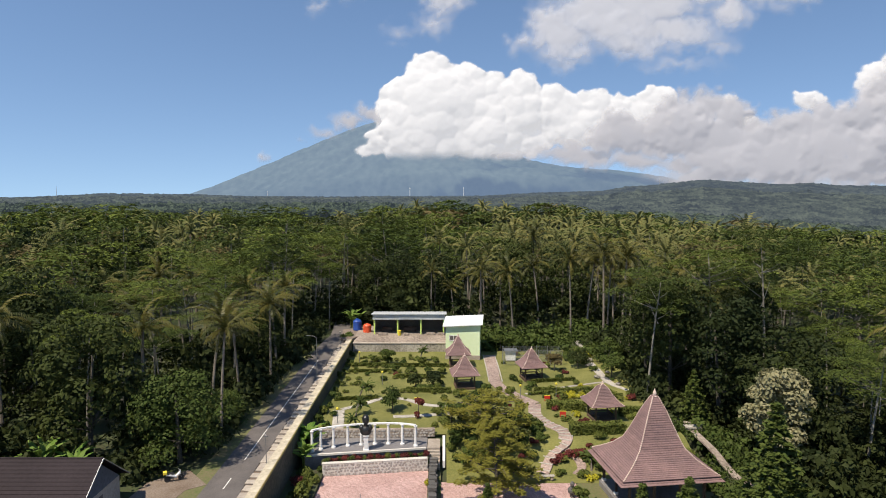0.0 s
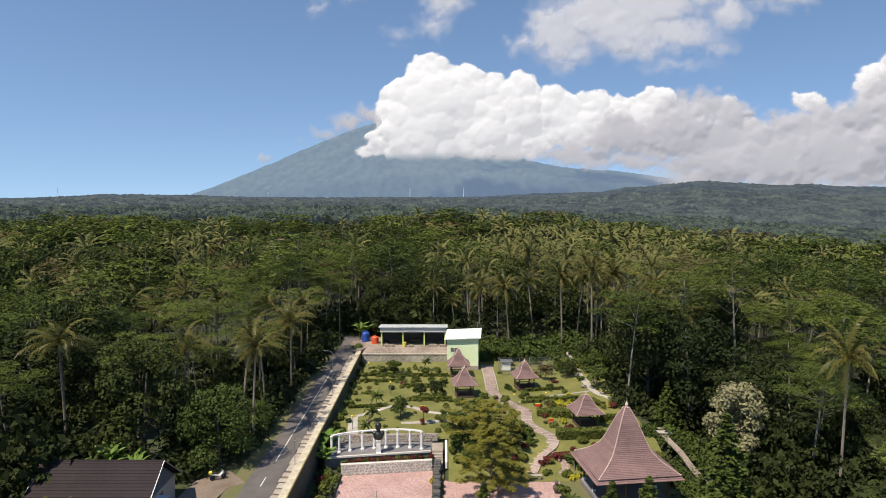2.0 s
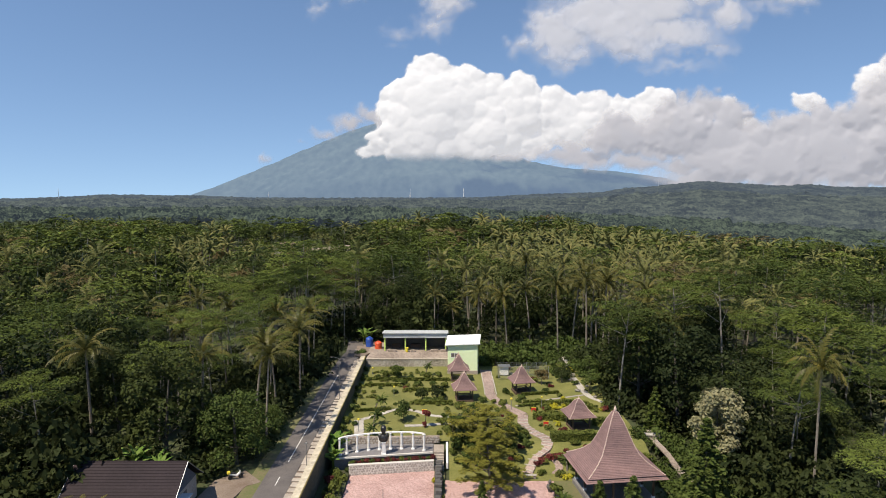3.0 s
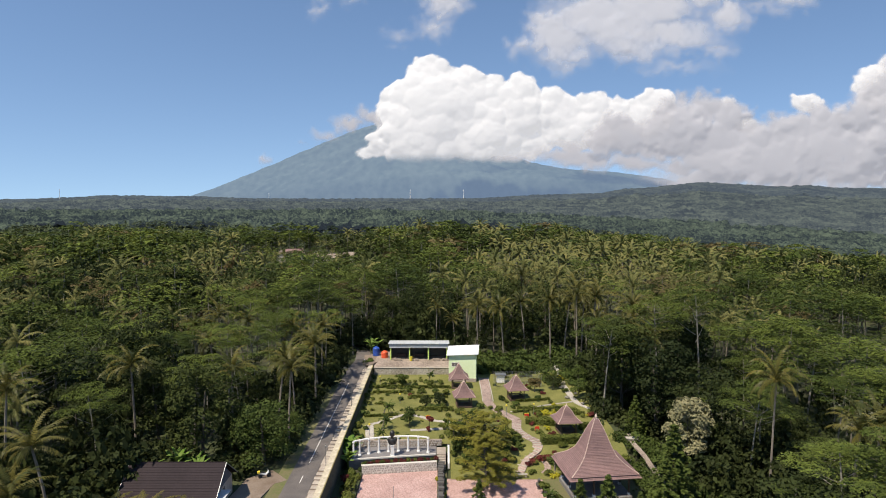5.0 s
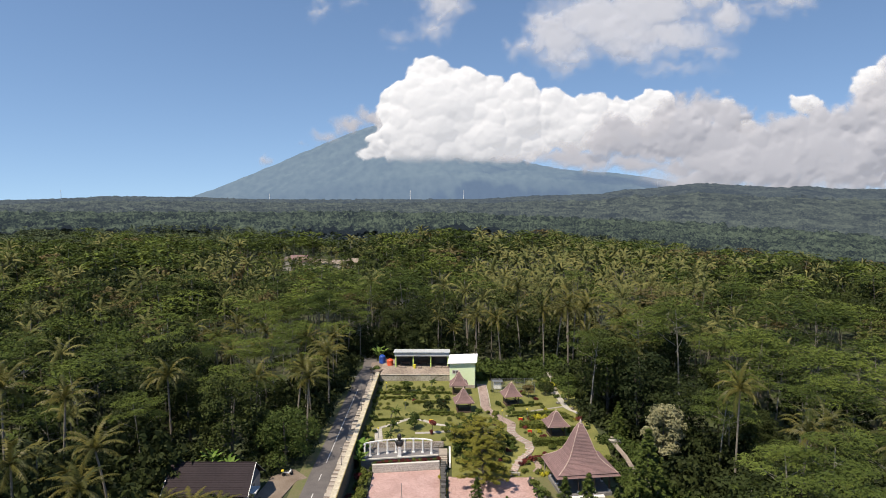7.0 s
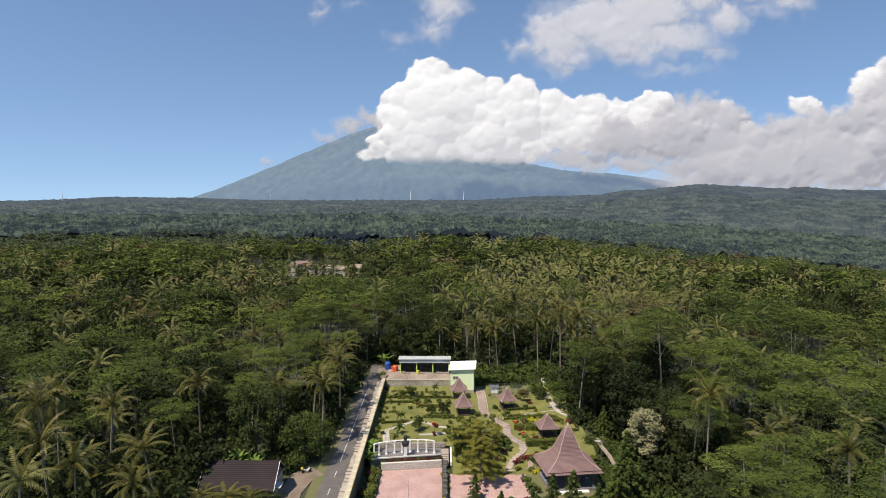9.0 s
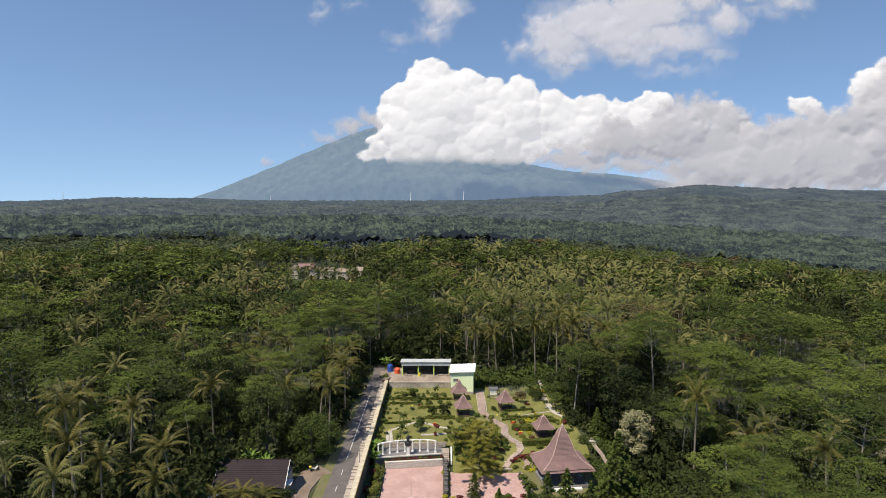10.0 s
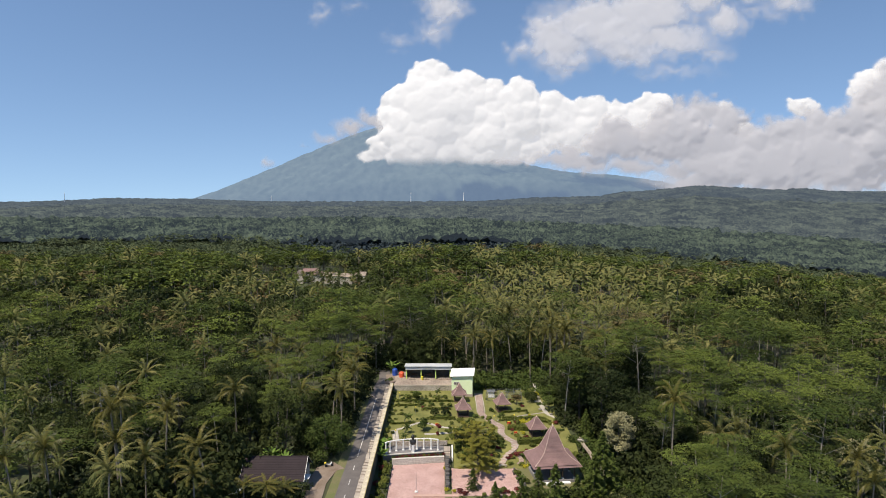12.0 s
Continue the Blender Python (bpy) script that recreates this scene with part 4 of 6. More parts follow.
# stalls at the head of the garden
stall = thing("stall_row", -6.6, 123, 4.7, "open row of stalls with lime posts and a zinc roof", "stall")
part("back_wall", boxed(-6.8, 6.8, 2.2, 2.4, 0, 3.5), M_DARK, stall)
for a in (-6.75, 6.75):
    part("side_wall", boxed(a - 0.1, a + 0.1, -0.6, 2.2, 0, 3.0), M_DARK, stall)
for a in (-6.7, -2.2, 2.3, 6.7):
    part("post", boxed(a - 0.14, a + 0.14, -2.0, -1.72, 0, 2.98, bevel=0.02), M_LIMEPOST, stall)
for a in (-2.2, 2.3):
    part("partition", boxed(a - 0.06, a + 0.06, 0.2, 2.2, 0, 2.2), M_DARK, stall)
fas = part("fascia", boxed(-7.0, 7.0, -2.3, -2.2, 2.95, 3.85, bevel=0.01), M_FASCIA, stall, "pale fascia board with faded writing")
part("sign_panel", boxed(-1.9, 2.1, -2.34, -2.3, 3.1, 3.7), M_FASCIA, fas)
for i in range(2):
    part("writing_bar", boxed(-1.5, 1.7 - 0.5 * i, -2.355, -2.34, 3.44 - 0.2 * i, 3.52 - 0.2 * i), M_STEEL, fas)
bm = bmesh.new()
n = 46
top = []
for i in range(n * 2 + 1):
    x = -7.3 + 14.6 * i / (2 * n)
    w = 0.035 * (i % 2)
    top.append((bm.verts.new((x, -2.6, 4.05 + w)), bm.verts.new((x, 2.9, 3.55 + w)), bm.verts.new((x, -2.6, 3.97 + w)), bm.verts.new((x, 2.9, 3.47 + w))))
for a, b in zip(top, top[1:]):
    bm.faces.new((a[0], b[0], b[1], a[1]))
    bm.faces.new((a[2], a[3], b[3], b[2]))
    bm.faces.new((a[0], a[2], b[2], b[0]))
part("roof", bm, M_FASCIA, stall, "grey corrugated zinc roof")
for a, w, m, lab in ((-4.4, 1.9, M_TIMBER, "dark timber food cart"), (0.1, 2.4, M_TIMBER, "long timber counter")):
    c = thing("counter", -6.6 + a, 123.6, 4.7, lab + " standing in a stall", "counter")
    part("body", boxed(-w / 2, w / 2, -0.35, 0.35, 0.12, 0.85, bevel=0.02), m, c)
    part("top", boxed(-w / 2 - 0.06, w / 2 + 0.06, -0.42, 0.42, 0.85, 0.92, bevel=0.01), M_TIMBER, c)
    for s in (-1, 1):
        part("foot", boxed(s * (w / 2 - 0.12) - 0.05, s * (w / 2 - 0.12) + 0.05, -0.3, 0.3, 0, 0.12), M_TIMBER, c)
for x, y, w in ((-11.6, 120.4, 1.8), (-7.1, 120.3, 0.9), (-2.4, 120.6, 1.6), (-0.4, 120.5, 1.3)):
    tagged(part("low_table", boxed(-w / 2, w / 2, -0.4, 0.4, 0, 0.42, bevel=0.03), M_YARD), "low stained concrete seat in front of the stalls", "bench", "stall seats").matrix_basis = pose(x, y, 4.7)
tagged(part("plastic_bin", lathe([(0.28, 0), (0.36, 0.9), (0.38, 0.95)], 12), M_YELLOWCLOTH), "bright yellow bin beside a post", "bin").matrix_basis = pose(-8.4, 120.1, 4.7)


def make_tank(x, y, z, r, h, material, label):
    t = thing("water_tank", x, y, z, label, "water tank", "water tanks")
    prof = [(r * 0.97, 0.0), (r, 0.06)]
    k = 7
    for i in range(k):
        a = 0.06 + (h * 0.72) * i / k
        b = h * 0.72 / k
        prof += [(r, a + b * 0.2), (r, a + b * 0.7), (r * 0.955, a + b * 0.8), (r * 0.955, a + b * 0.95)]
    prof += [(r, h * 0.8), (r * 0.8, h * 0.93), (r * 0.35, h * 0.98)]
    part("body", lathe(prof, 24), material, t)
    part("lid", lathe([(r * 0.36, h * 0.98), (r * 0.36, h * 1.04), (r * 0.1, h * 1.07)], 16), material, t)
    part("outlet_pipe", tube([(r * 0.9, 0, 0.2), (r + 0.25, 0, 0.2), (r + 0.25, 0, 0.02)], [0.04] * 3), M_STEEL, t)


make_tank(-17.2, 125.3, 4.68, 0.85, 2.15, M_TANKBLUE, "tall ribbed blue plastic water tank")
make_tank(-14.95, 123.2, 4.68, 0.82, 1.65, M_TANKRED, "squat ribbed orange-red plastic water tank")

# lime-green utility building
hut = thing("utility_building", 3.75, 113.9, 2.35, "pale lime utility building with a white sheet roof", "building", turn=-5)
bm = bmesh.new()
v = []
for x, y, z in ((-3.05, -2.7, 6.0), (3.05, -2.7, 6.35), (3.05, 2.7, 6.85), (-3.05, 2.7, 6.5)):
    v.append((bm.verts.new((x, y, 0.0)), bm.verts.new((x, y, z))))
for i in range(4):
    a, b = v[i], v[(i + 1) % 4]
    bm.faces.new((a[0], b[0], b[1], a[1]))
bm.faces.new([p[1] for p in v])
bm.faces.new([p[0] for p in v][::-1])
part("wall", bm, M_LIME, hut)
part("base", boxed(-3.12, 3.12, -2.78, 2.78, -0.2, 0.75, bevel=0.02), M_SLAB, hut, "bare concrete base course")
win = part("window", boxed(-2.35, -0.95, -2.76, -2.7, 3.5, 4.25), M_DARK, hut)
part("window_frame", boxed(-2.42, -0.88, -2.78, -2.765, 4.25, 4.33), M_WHITE, win)
for a in (-2.42, -1.69, -0.95):
    part("window_frame", boxed(a, a + 0.07, -2.78, -2.765, 3.43, 4.25), M_WHITE, win)
part("window_frame", boxed(-2.42, -0.88, -2.78, -2.765, 3.35, 3.43), M_WHITE, win)
bm = bmesh.new()
n = 44
row = []
for i in range(n + 1):
    x = -3.55 + 7.1 * i / n
    w, up = 0.03 * (i % 2), 0.057 * x
    row.append([bm.verts.new((x, y, z + w + up)) for y, z in ((-3.25, 6.26), (3.2, 6.82), (-3.25, 6.12), (3.2, 6.68))])
for a, b in zip(row, row[1:]):
    bm.faces.new((a[0], b[0], b[1], a[1]))
    bm.faces.new((a[2], a[3], b[3], b[2]))
    bm.faces.new((a[0], a[2], b[2], b[0]))
    bm.faces.new((a[1], b[1], b[3], a[3]))
for r in (row[0], row[-1]):
    bm.faces.new((r[0], r[1], r[3], r[2]))
part("roof", bm, M_ZINC, hut, "white corrugated sheet roof")

# house beside the road
house = thing("house", -34.8, 52.4, 3.75, "single-storey house with a dark sheet-metal gable roof", "house")
part("wall", boxed(-6.4, 5.3, -3.3, 3.3, -0.2, 2.5), M_SLAB, house, "pale plaster wall")
bm = bmesh.new()
g = [bm.verts.new(c) for c in ((5.3, -3.3, 2.5), (5.3, 3.3, 2.5), (5.3, 0, 5.1), (5.1, -3.3, 2.5), (5.1, 3.3, 2.5), (5.1, 0, 5.1))]
for f in ((0, 1, 2), (5, 4, 3), (0, 3, 4, 1), (1, 4, 5, 2), (2, 5, 3, 0)):
    bm.faces.new([g[i] for i in f])
part("gable", bm, M_SHADEWALL, house)
roof = part("roof", boxed(-6.8, 5.75, -0.1, 0.1, 5.42, 5.56, bevel=0.03), M_HOUSEROOF, house, "dark ribbed metal roof")
for s in (-1, 1):
    for i in range(15):
        # overlapping courses of sheet, each a long board with a rolled edge
        d0, d1 = 0.36 * i, 0.36 * (i + 1) + 0.03
        bm = bmesh.new()
        sl = math.atan2(3.1, 4.1)
        p = []
        for d, lift in ((d0, 0.0), (d1, 0.05)):
            y, z = d * math.cos(sl), 5.5 - d * math.sin(sl) + lift
            p.append((s * y, z))
        a = [bm.verts.new((x, p[0][0], p[0][1])) for x in (-6.8, 5.75)]
        b = [bm.verts.new((x, p[1][0], p[1][1])) for x in (-6.8, 5.75)]
        c = [bm.verts.new((x, p[1][0], p[1][1] - 0.07)) for x in (-6.8, 5.75)]
        e = [bm.verts.new((x, p[0][0], p[0][1] - 0.07)) for x in (-6.8, 5.75)]
        for q, r in ((a, b), (b, c), (c, e), (e, a)):
            bm.faces.new((q[0], q[1], r[1], r[0]))
        for k in (0, 1):
            bm.faces.new((a[k], b[k], c[k], e[k]))
        part("roof_sheet", bm, M_HOUSEROOF, roof)
for x in (-6.84, 5.77):
    for s in (-1, 1):
        part("bargeboard", tube([(x, 0, 5.48), (x, s * 4.35, 2.2)], [0.055, 0.055], 4), M_STEEL, house, "grey metal bargeboard")
part("porch_slab", boxed(-5.6, 6.2, -5.6, -3.3, -0.2, 0.1), M_SLAB, house)
for x in (-5.2, -1.6, 2.0, 5.4):
    part("porch_post", boxed(x - 0.1, x + 0.1, -3.95, -3.75, 0.05, 2.3), M_WHITE, house)
part("awning", boxed(5.3, 6.5, -3.0, -0.7, 2.1, 2.16), M_FASCIA, house, "pale sheet awning over the side door")
part("side_window", boxed(5.3, 5.34, -1.4, 0.4, 0.9, 2.1), M_DARK, house)

canopy = thing("white_canopy", -41.0, 43.6, 3.6, "white sheet canopy on posts beside the house", "canopy", turn=-20)
part("sheet", tube([(-1.6, 0, 2.0), (0, 0, 2.6), (1.6, 0, 3.2)], [0.05, 0.05, 0.05], 4), M_STEEL, canopy)
for i in range(6):
    part("roof_panel", boxed(-1.7 + 0.56 * i, -1.16 + 0.56 * i, -1.3, 1.3, 2.1 + 0.2 * i, 2.16 + 0.2 * i), M_WHITE, canopy)
for a, b in ((-1.5, -1.1), (-1.5, 1.1), (1.5, -1.1), (1.5, 1.1)):
    part("post", boxed(a - 0.04, a + 0.04, b - 0.04, b + 0.04, 0, 2.65 + 0.36 * a), M_STEEL, canopy)

# motorcycle parked on the gravel
moto = thing("motorcycle", -26.2, 59.6, 3.87, "small parked motorcycle with pale fairing", "motorcycle", turn=25)
for x in (-0.62, 0.62):
    w = part("wheel", lathe([(0.2, -0.04), (0.29, -0.05), (0.29, 0.05), (0.2, 0.04)], 16), M_RUBBER, moto)
    w.matrix_basis = pose(x, 0, 0.29, 90, 0, 0)
part("body", tube([(-0.75, 0, 0.72), (-0.3, 0, 0.66), (0.15, 0, 0.45), (0.5, 0, 0.75), (0.55, 0, 1.0)], [0.08, 0.15, 0.16, 0.15, 0.07], 8), M_WHITE, moto)
part("top_box", boxed(-1.0, -0.62, -0.2, 0.2, 0.8, 1.1, bevel=0.04), M_YELLOWCLOTH, moto, "yellow luggage box")
part("seat", tube([(-0.7, 0, 0.82), (-0.25, 0, 0.8), (0.05, 0, 0.74)], [0.09, 0.13, 0.08], 8), M_RUBBER, moto)
part("handlebar", tube([(0.42, -0.34, 1.05), (0.5, 0, 1.02), (0.42, 0.34, 1.05)], [0.03] * 3), M_STEEL, moto)
part("fork", tube([(0.5, 0, 1.0), (0.62, 0, 0.3)], [0.05, 0.05]), M_STEEL, moto)


def pole(x, y, z, h, arm, label, r=0.07):
    p = thing("lamp_post" if arm else "utility_pole", x, y, z, label, "pole", "roadside poles")
    part("shaft", lathe([(r * 1.5, 0), (r * 1.5, 0.3), (r, 0.34), (r * 0.7, h)], 8), M_POLE, p)
    if arm:
        part("arm", tube([(0, 0, h - 0.02), (-0.4, 0, h + 0.25), (-1.1, 0, h + 0.3)], [0.04] * 3), M_POLE, p)
        part("lamp_head", boxed(-1.4, -1.0, -0.07, 0.07, h + 0.25, h + 0.34, bevel=0.02), M_POLE, p)
    else:
        part("crossarm", boxed(-0.25, 0.25, -0.04, 0.04, h - 0.45, h - 0.38), M_POLE, p)
        for a in (-0.2, 0.2):
            part("insulator", lathe([(0.05, h - 0.38), (0.07, h - 0.3), (0.03, h - 0.2)], 8), M_WHITE, p)


pole(-17.95, 62.2, 3.86, 3.9, False, "thin steel pole beside the wall", 0.045)
pole(-18.0, 88.5, 3.95, 7.5, True, "tall steel lamp post beside the wall", 0.055)
pole(-18.0, 109.0, 4.0, 4.2, False, "thin steel pole at the end of the road", 0.045)


def garden_lamp(x, y):
    g = thing("garden_lamp", x, y, 2.36, "slim garden lamp with a yellow globe on the lawn", "lamp", "garden lamps")
    part("post", lathe([(0.08, 0), (0.05, 0.1), (0.04, 1.75)], 8), M_STEEL, g)
    part("globe", lathe([(0.06, 1.72), (0.16, 1.82), (0.18, 1.95), (0.1, 2.08), (0.02, 2.12)], 10), M_YELLOWCLOTH, g)


for x, y in ((-14.6, 108.6), (-9.4, 96.2), (-13.6, 79.4), (11.2, 89.4), (16.5, 90.2)):
    garden_lamp(x, y)
for x, y, z in ((11.4, 67.9, 0.12),):
    b = thing("garden_bench", x, y, z, "pale stone garden bench on the grass", "bench", turn=4)
    part("seat", boxed(-1.0, 1.0, -0.25, 0.25, 0.42, 0.52, bevel=0.03), M_PATH, b)
    for s in (-0.7, 0.7):
        part("support", boxed(s - 0.15, s + 0.15, -0.18, 0.18, 0, 0.42, bevel=0.02), M_SLAB, b)


def red_frame(x, y):
    z = path_z(x, y) - 0.05
    s = thing("flower_stand", x, y, z, "small red painted flower stand on the lawn", "stand", "red flower stands")
    part("panel", boxed(-0.4, 0.4, -0.05, 0.05, 0.3, 0.75, bevel=0.02), M_RED, s)
    for a in (-0.33, 0.33):
        part("leg", boxed(a - 0.05, a + 0.05, -0.06, 0.06, 0, 0.32), M_RED, s)
    part("rail", boxed(-0.43, 0.43, -0.06, 0.06, 0.75, 0.81), M_YELLOWCLOTH, s)


for x, y in ((-3.6, 87.3), (-1.3, 99.2), (15.9, 81.8), (14.9, 88.4)):
    red_frame(x, y)

# netted enclosure behind the third gazebo
net = thing("netted_enclosure", 15.5, 108.5, 2.5, "grey wire-netting enclosure on thin posts", "enclosure")
for i in range(6):
    for j in range(2):
        part("post", lathe([(0.05, 0), (0.05, 2.6)], 6), M_STEEL, net).matrix_basis = pose(-5 + 2.0 * i, -1.5 + 3 * j, 0)
for j in range(2):
    for k in range(3):
        part("wire_rail", tube([(-5, -1.5 + 3 * j, 0.8 + 0.85 * k), (5, -1.5 + 3 * j, 0.8 + 0.85 * k)], [0.018] * 2, 4), M_STEEL, net)
bm = bmesh.new()
for j in (-1.5, 1.5):
    for i in range(51):
        box(bm, -5.0 + 0.2 * i - 0.006, -5.0 + 0.2 * i + 0.006, j - 0.006, j + 0.006, 0.05, 2.5)
    for k in range(13):
        box(bm, -5, 5, j - 0.006, j + 0.006, 0.1 + 0.2 * k - 0.006, 0.1 + 0.2 * k + 0.006)
part("wire_mesh", bm, M_STEEL, net)
shed = thing("small_shed", 12.0, 110.5, 2.5, "small pale shed beside the netting", "shed")
part("wall", boxed(-0.9, 0.9, -0.7, 0.7, 0, 1.7), M_WHITE, shed)
part("roof", boxed(-1.2, 1.2, -1.0, 1.0, 1.7, 1.8, bevel=0.02), M_STEEL, shed)

M_BOULDER = surface("lichened pale rock", (0.13, 0.12, 0.1), (0.36, 0.33, 0.28), 0.9, 1.2, 0.6)
# pale boulders up the right side of the garden
for i, (x, y, s) in enumerate(((25.2, 106.5, 0.7), (26.6, 112.0, 0.6), (24.4, 104.3, 0.6), (24.5, 98.6, 0.6), (26.6, 100.4, 0.5), (26.9, 95.2, 0.5), (30.2, 74.6, 0.5), (33.6, 72.0, 0.5), (30.0, 77.4, 0.45), (31.2, 70.4, 0.5), (34.6, 68.2, 0.5), (37.5, 63.4, 1.0), (38.8, 61.6, 1.1), (40.0, 60.0, 0.9))):
    bm = bmesh.new()
    bmesh.ops.create_icosphere(bm, subdivisions=2, radius=1.0)
    r = random.Random(i)
    o = Vector((r.uniform(0, 50), r.uniform(0, 50), 0))
    for v in bm.verts:
        v.co *= 0.75 + 0.5 * noise.noise(v.co * 1.4 + o)
    zz = float(ground_z(x, y)) + (0.35 if y > 76 else 0.15)
    tagged(part("boulder", bm, M_BOULDER), "pale boulder at the edge of the garden", "boulder", "pale boulders").matrix_basis = pose(x, y, zz + 0.1, 0, 0, r.uniform(0, 360)) @ Matrix.Diagonal((s * 1.1, s * 0.9, s * 0.5, 1))
terr = thing("view_platform", 31.6, 77.4, 2.0, "pale concrete platform at the forest edge", "platform")
part("slab", boxed(-1.3, 1.3, -0.5, 0.5, 0.55, 0.75, bevel=0.02), M_PATH, terr)
part("base", boxed(-1.1, 1.1, -0.4, 0.4, -2.2, 0.55), M_SLAB, terr)
flag = thing("flagpole", -7.6, 56.0, 0.0, "thin bare flagpole on the plaza", "flagpole")
part("pole", lathe([(0.05, 0), (0.045, 3), (0.03, 4.3)], 8), M_STEEL, flag)
part("base", boxed(-0.3, 0.3, -0.3, 0.3, 0, 0.25, bevel=0.03), M_WHITE, flag)
for x, y in ((13.6, 64.2), (15.0, 57.0)):
    u = thing("stone_urn", x, y, 0.0, "dark round stone urn beside the court", "urn", "stone urns")
    part("bowl", lathe([(0.25, 0), (0.2, 0.2), (0.45, 0.55), (0.48, 0.8), (0.32, 1.05)], 14), M_DARKSTONE, u)
    part("knob", lathe([(0.1, 1.05), (0.22, 1.25), (0.24, 1.45), (0.1, 1.65)], 12), M_DARKSTONE, u)

# village roofs in the clearing
for i, (x, y, w, d, h, col) in enumerate(((-100.5, 362, 6, 7, 4.2, 0), (-94, 368, 11, 8, 4.4, 1), (-88, 361, 7, 6, 3.2, 1), (-79, 362, 10, 6, 2.6, 0), (-68, 358, 9, 6, 2.4, 0), (-58, 358, 8, 6, 2.6, 0), (-124, 352, 6, 6, 2.2, 1))):
    hs = thing("village_house", x, y, float(ground_z(x, y)) + 3.0, "distant village house with a %s roof" % ("red tiled" if col else "pale sheet"), "house", "village houses", turn=90 * (i == 0) + RNG.uniform(-12, 12))
    part("wall", boxed(-w / 2 + 0.5, w / 2 - 0.5, -d / 2 + 0.5, d / 2 - 0.5, -3.5, h), M_PATH, hs)
    bm = bmesh.new()
    r = [bm.verts.new(c) for c in ((-w / 2, -d / 2, h - 0.3), (w / 2, -d / 2, h - 0.3), (w / 2, d / 2, h - 0.3), (-w / 2, d / 2, h - 0.3), (-w / 2, 0, h + 2), (w / 2, 0, h + 2))]
    for f in ((0, 1, 5, 4), (2, 3, 4, 5), (0, 4, 3), (1, 2, 5), (3, 2, 1, 0)):
        bm.faces.new([r[k] for k in f])
    part("roof", bm, M_SHINGLE if col else M_YARD, hs)
    part("door", boxed(-0.5, 0.5, -d / 2 + 0.42, -d / 2 + 0.5, -3.0, -0.9), M_TIMBER, hs)

# slender masts on the far ridges
for x, y, h in ((-2190, 3600, 60), (-190, 3650, 60), (120, 3700, 60), (-1000, 3620, 40), (1310, 3850, 50), (1370, 3850, 50)):
    z = float(ground_z(x, y)) + 14
    m = thing("radio_mast", x, y, z, "slender pale radio mast on a far ridge", "mast", "radio masts")
    part("shaft", lathe([(3.0, -14), (2.2, 0), (1.0, h)], 4), M_WHITE, m)
    part("antenna", boxed(-2.6, 2.6, -1, 1, h * 0.86, h * 0.9), M_WHITE, m)


# ---- trees ----
def leaves(c, nrm, size, rng, flat=0.0, long=1.0, wide=0.62):
    """Rhombic leaf clumps at centres c, facing about nrm."""
    k = len(c)
    n = nrm + rng.normal(0, 0.45, (k, 3))
    n[:, 2] += flat
    n /= np.linalg.norm(n, axis=1, keepdims=True) + 1e-9
    r = rng.normal(0, 1, (k, 3))
    u = np.cross(n, r)
    u /= np.linalg.norm(u, axis=1, keepdims=True) + 1e-9
    w = np.cross(n, u)
    s = (size * rng.uniform(0.6, 1.35, k))[:, None]
    u, w = u * s * long, w * s * wide
    b = n * s * 0.22
    return np.stack([c - u - b, c - w * rng.uniform(0.7, 1.2, (k, 1)), c + u - b, c + w], 1)


def limbs(paths, n=5):
    """Tapering tubes as quads, from (points, radii) pairs."""
    out = []
    for pts, rad in paths:
        pts, rad = np.asarray(pts, float), np.asarray(rad, float)
        d = np.gradient(pts, axis=0)
        d /= np.linalg.norm(d, axis=1, keepdims=True) + 1e-9
        a = np.cross(d, [0.31, 0.95, 0.05])
        a /= np.linalg.norm(a, axis=1, keepdims=True) + 1e-9
        b = np.cross(d, a)
        th = np.arange(n + 1) * 2 * np.pi / n
        ring = pts[:, None] + rad[:, None, None] * (np.cos(th)[None, :, None] * a[:, None] + np.sin(th)[None, :, None] * b[:, None])
        out.append(np.stack([ring[:-1, :-1], ring[:-1, 1:], ring[1:, 1:], ring[1:, :-1]], 2).reshape(-1, 4, 3))
    return np.concatenate(out)


def bent(h, lean, rng, k=5):
    t = np.linspace(0, 1, k)
    a = rng.uniform(0, 6.28)
    return np.stack([lean * t ** 1.5 * np.cos(a), lean * t ** 1.5 * np.sin(a), t * h], 1)


def pads(centres, radii, n, size, rng, thick=0.25, flat=1.2, wide=0.62):
    """Leaves on flat-topped pads of foliage."""
    w = np.asarray(radii) ** 2
    pick = rng.choice(len(centres), n, p=w / w.sum())
    r, a = np.sqrt(rng.uniform(0, 1, n)), rng.uniform(0, 6.283, n)
    rr = np.asarray(radii)[pick] * r
    off = np.stack([rr * np.cos(a), rr * np.sin(a), np.asarray(radii)[pick] * thick * (1 - 1.6 * r ** 2) + rng.normal(0, 0.12, n)], 1)
    nrm = np.stack([np.cos(a) * r * 0.6, np.sin(a) * r * 0.6, np.ones(n)], 1)
    return leaves(np.asarray(centres)[pick] + off, nrm, size, rng, flat, wide=wide)


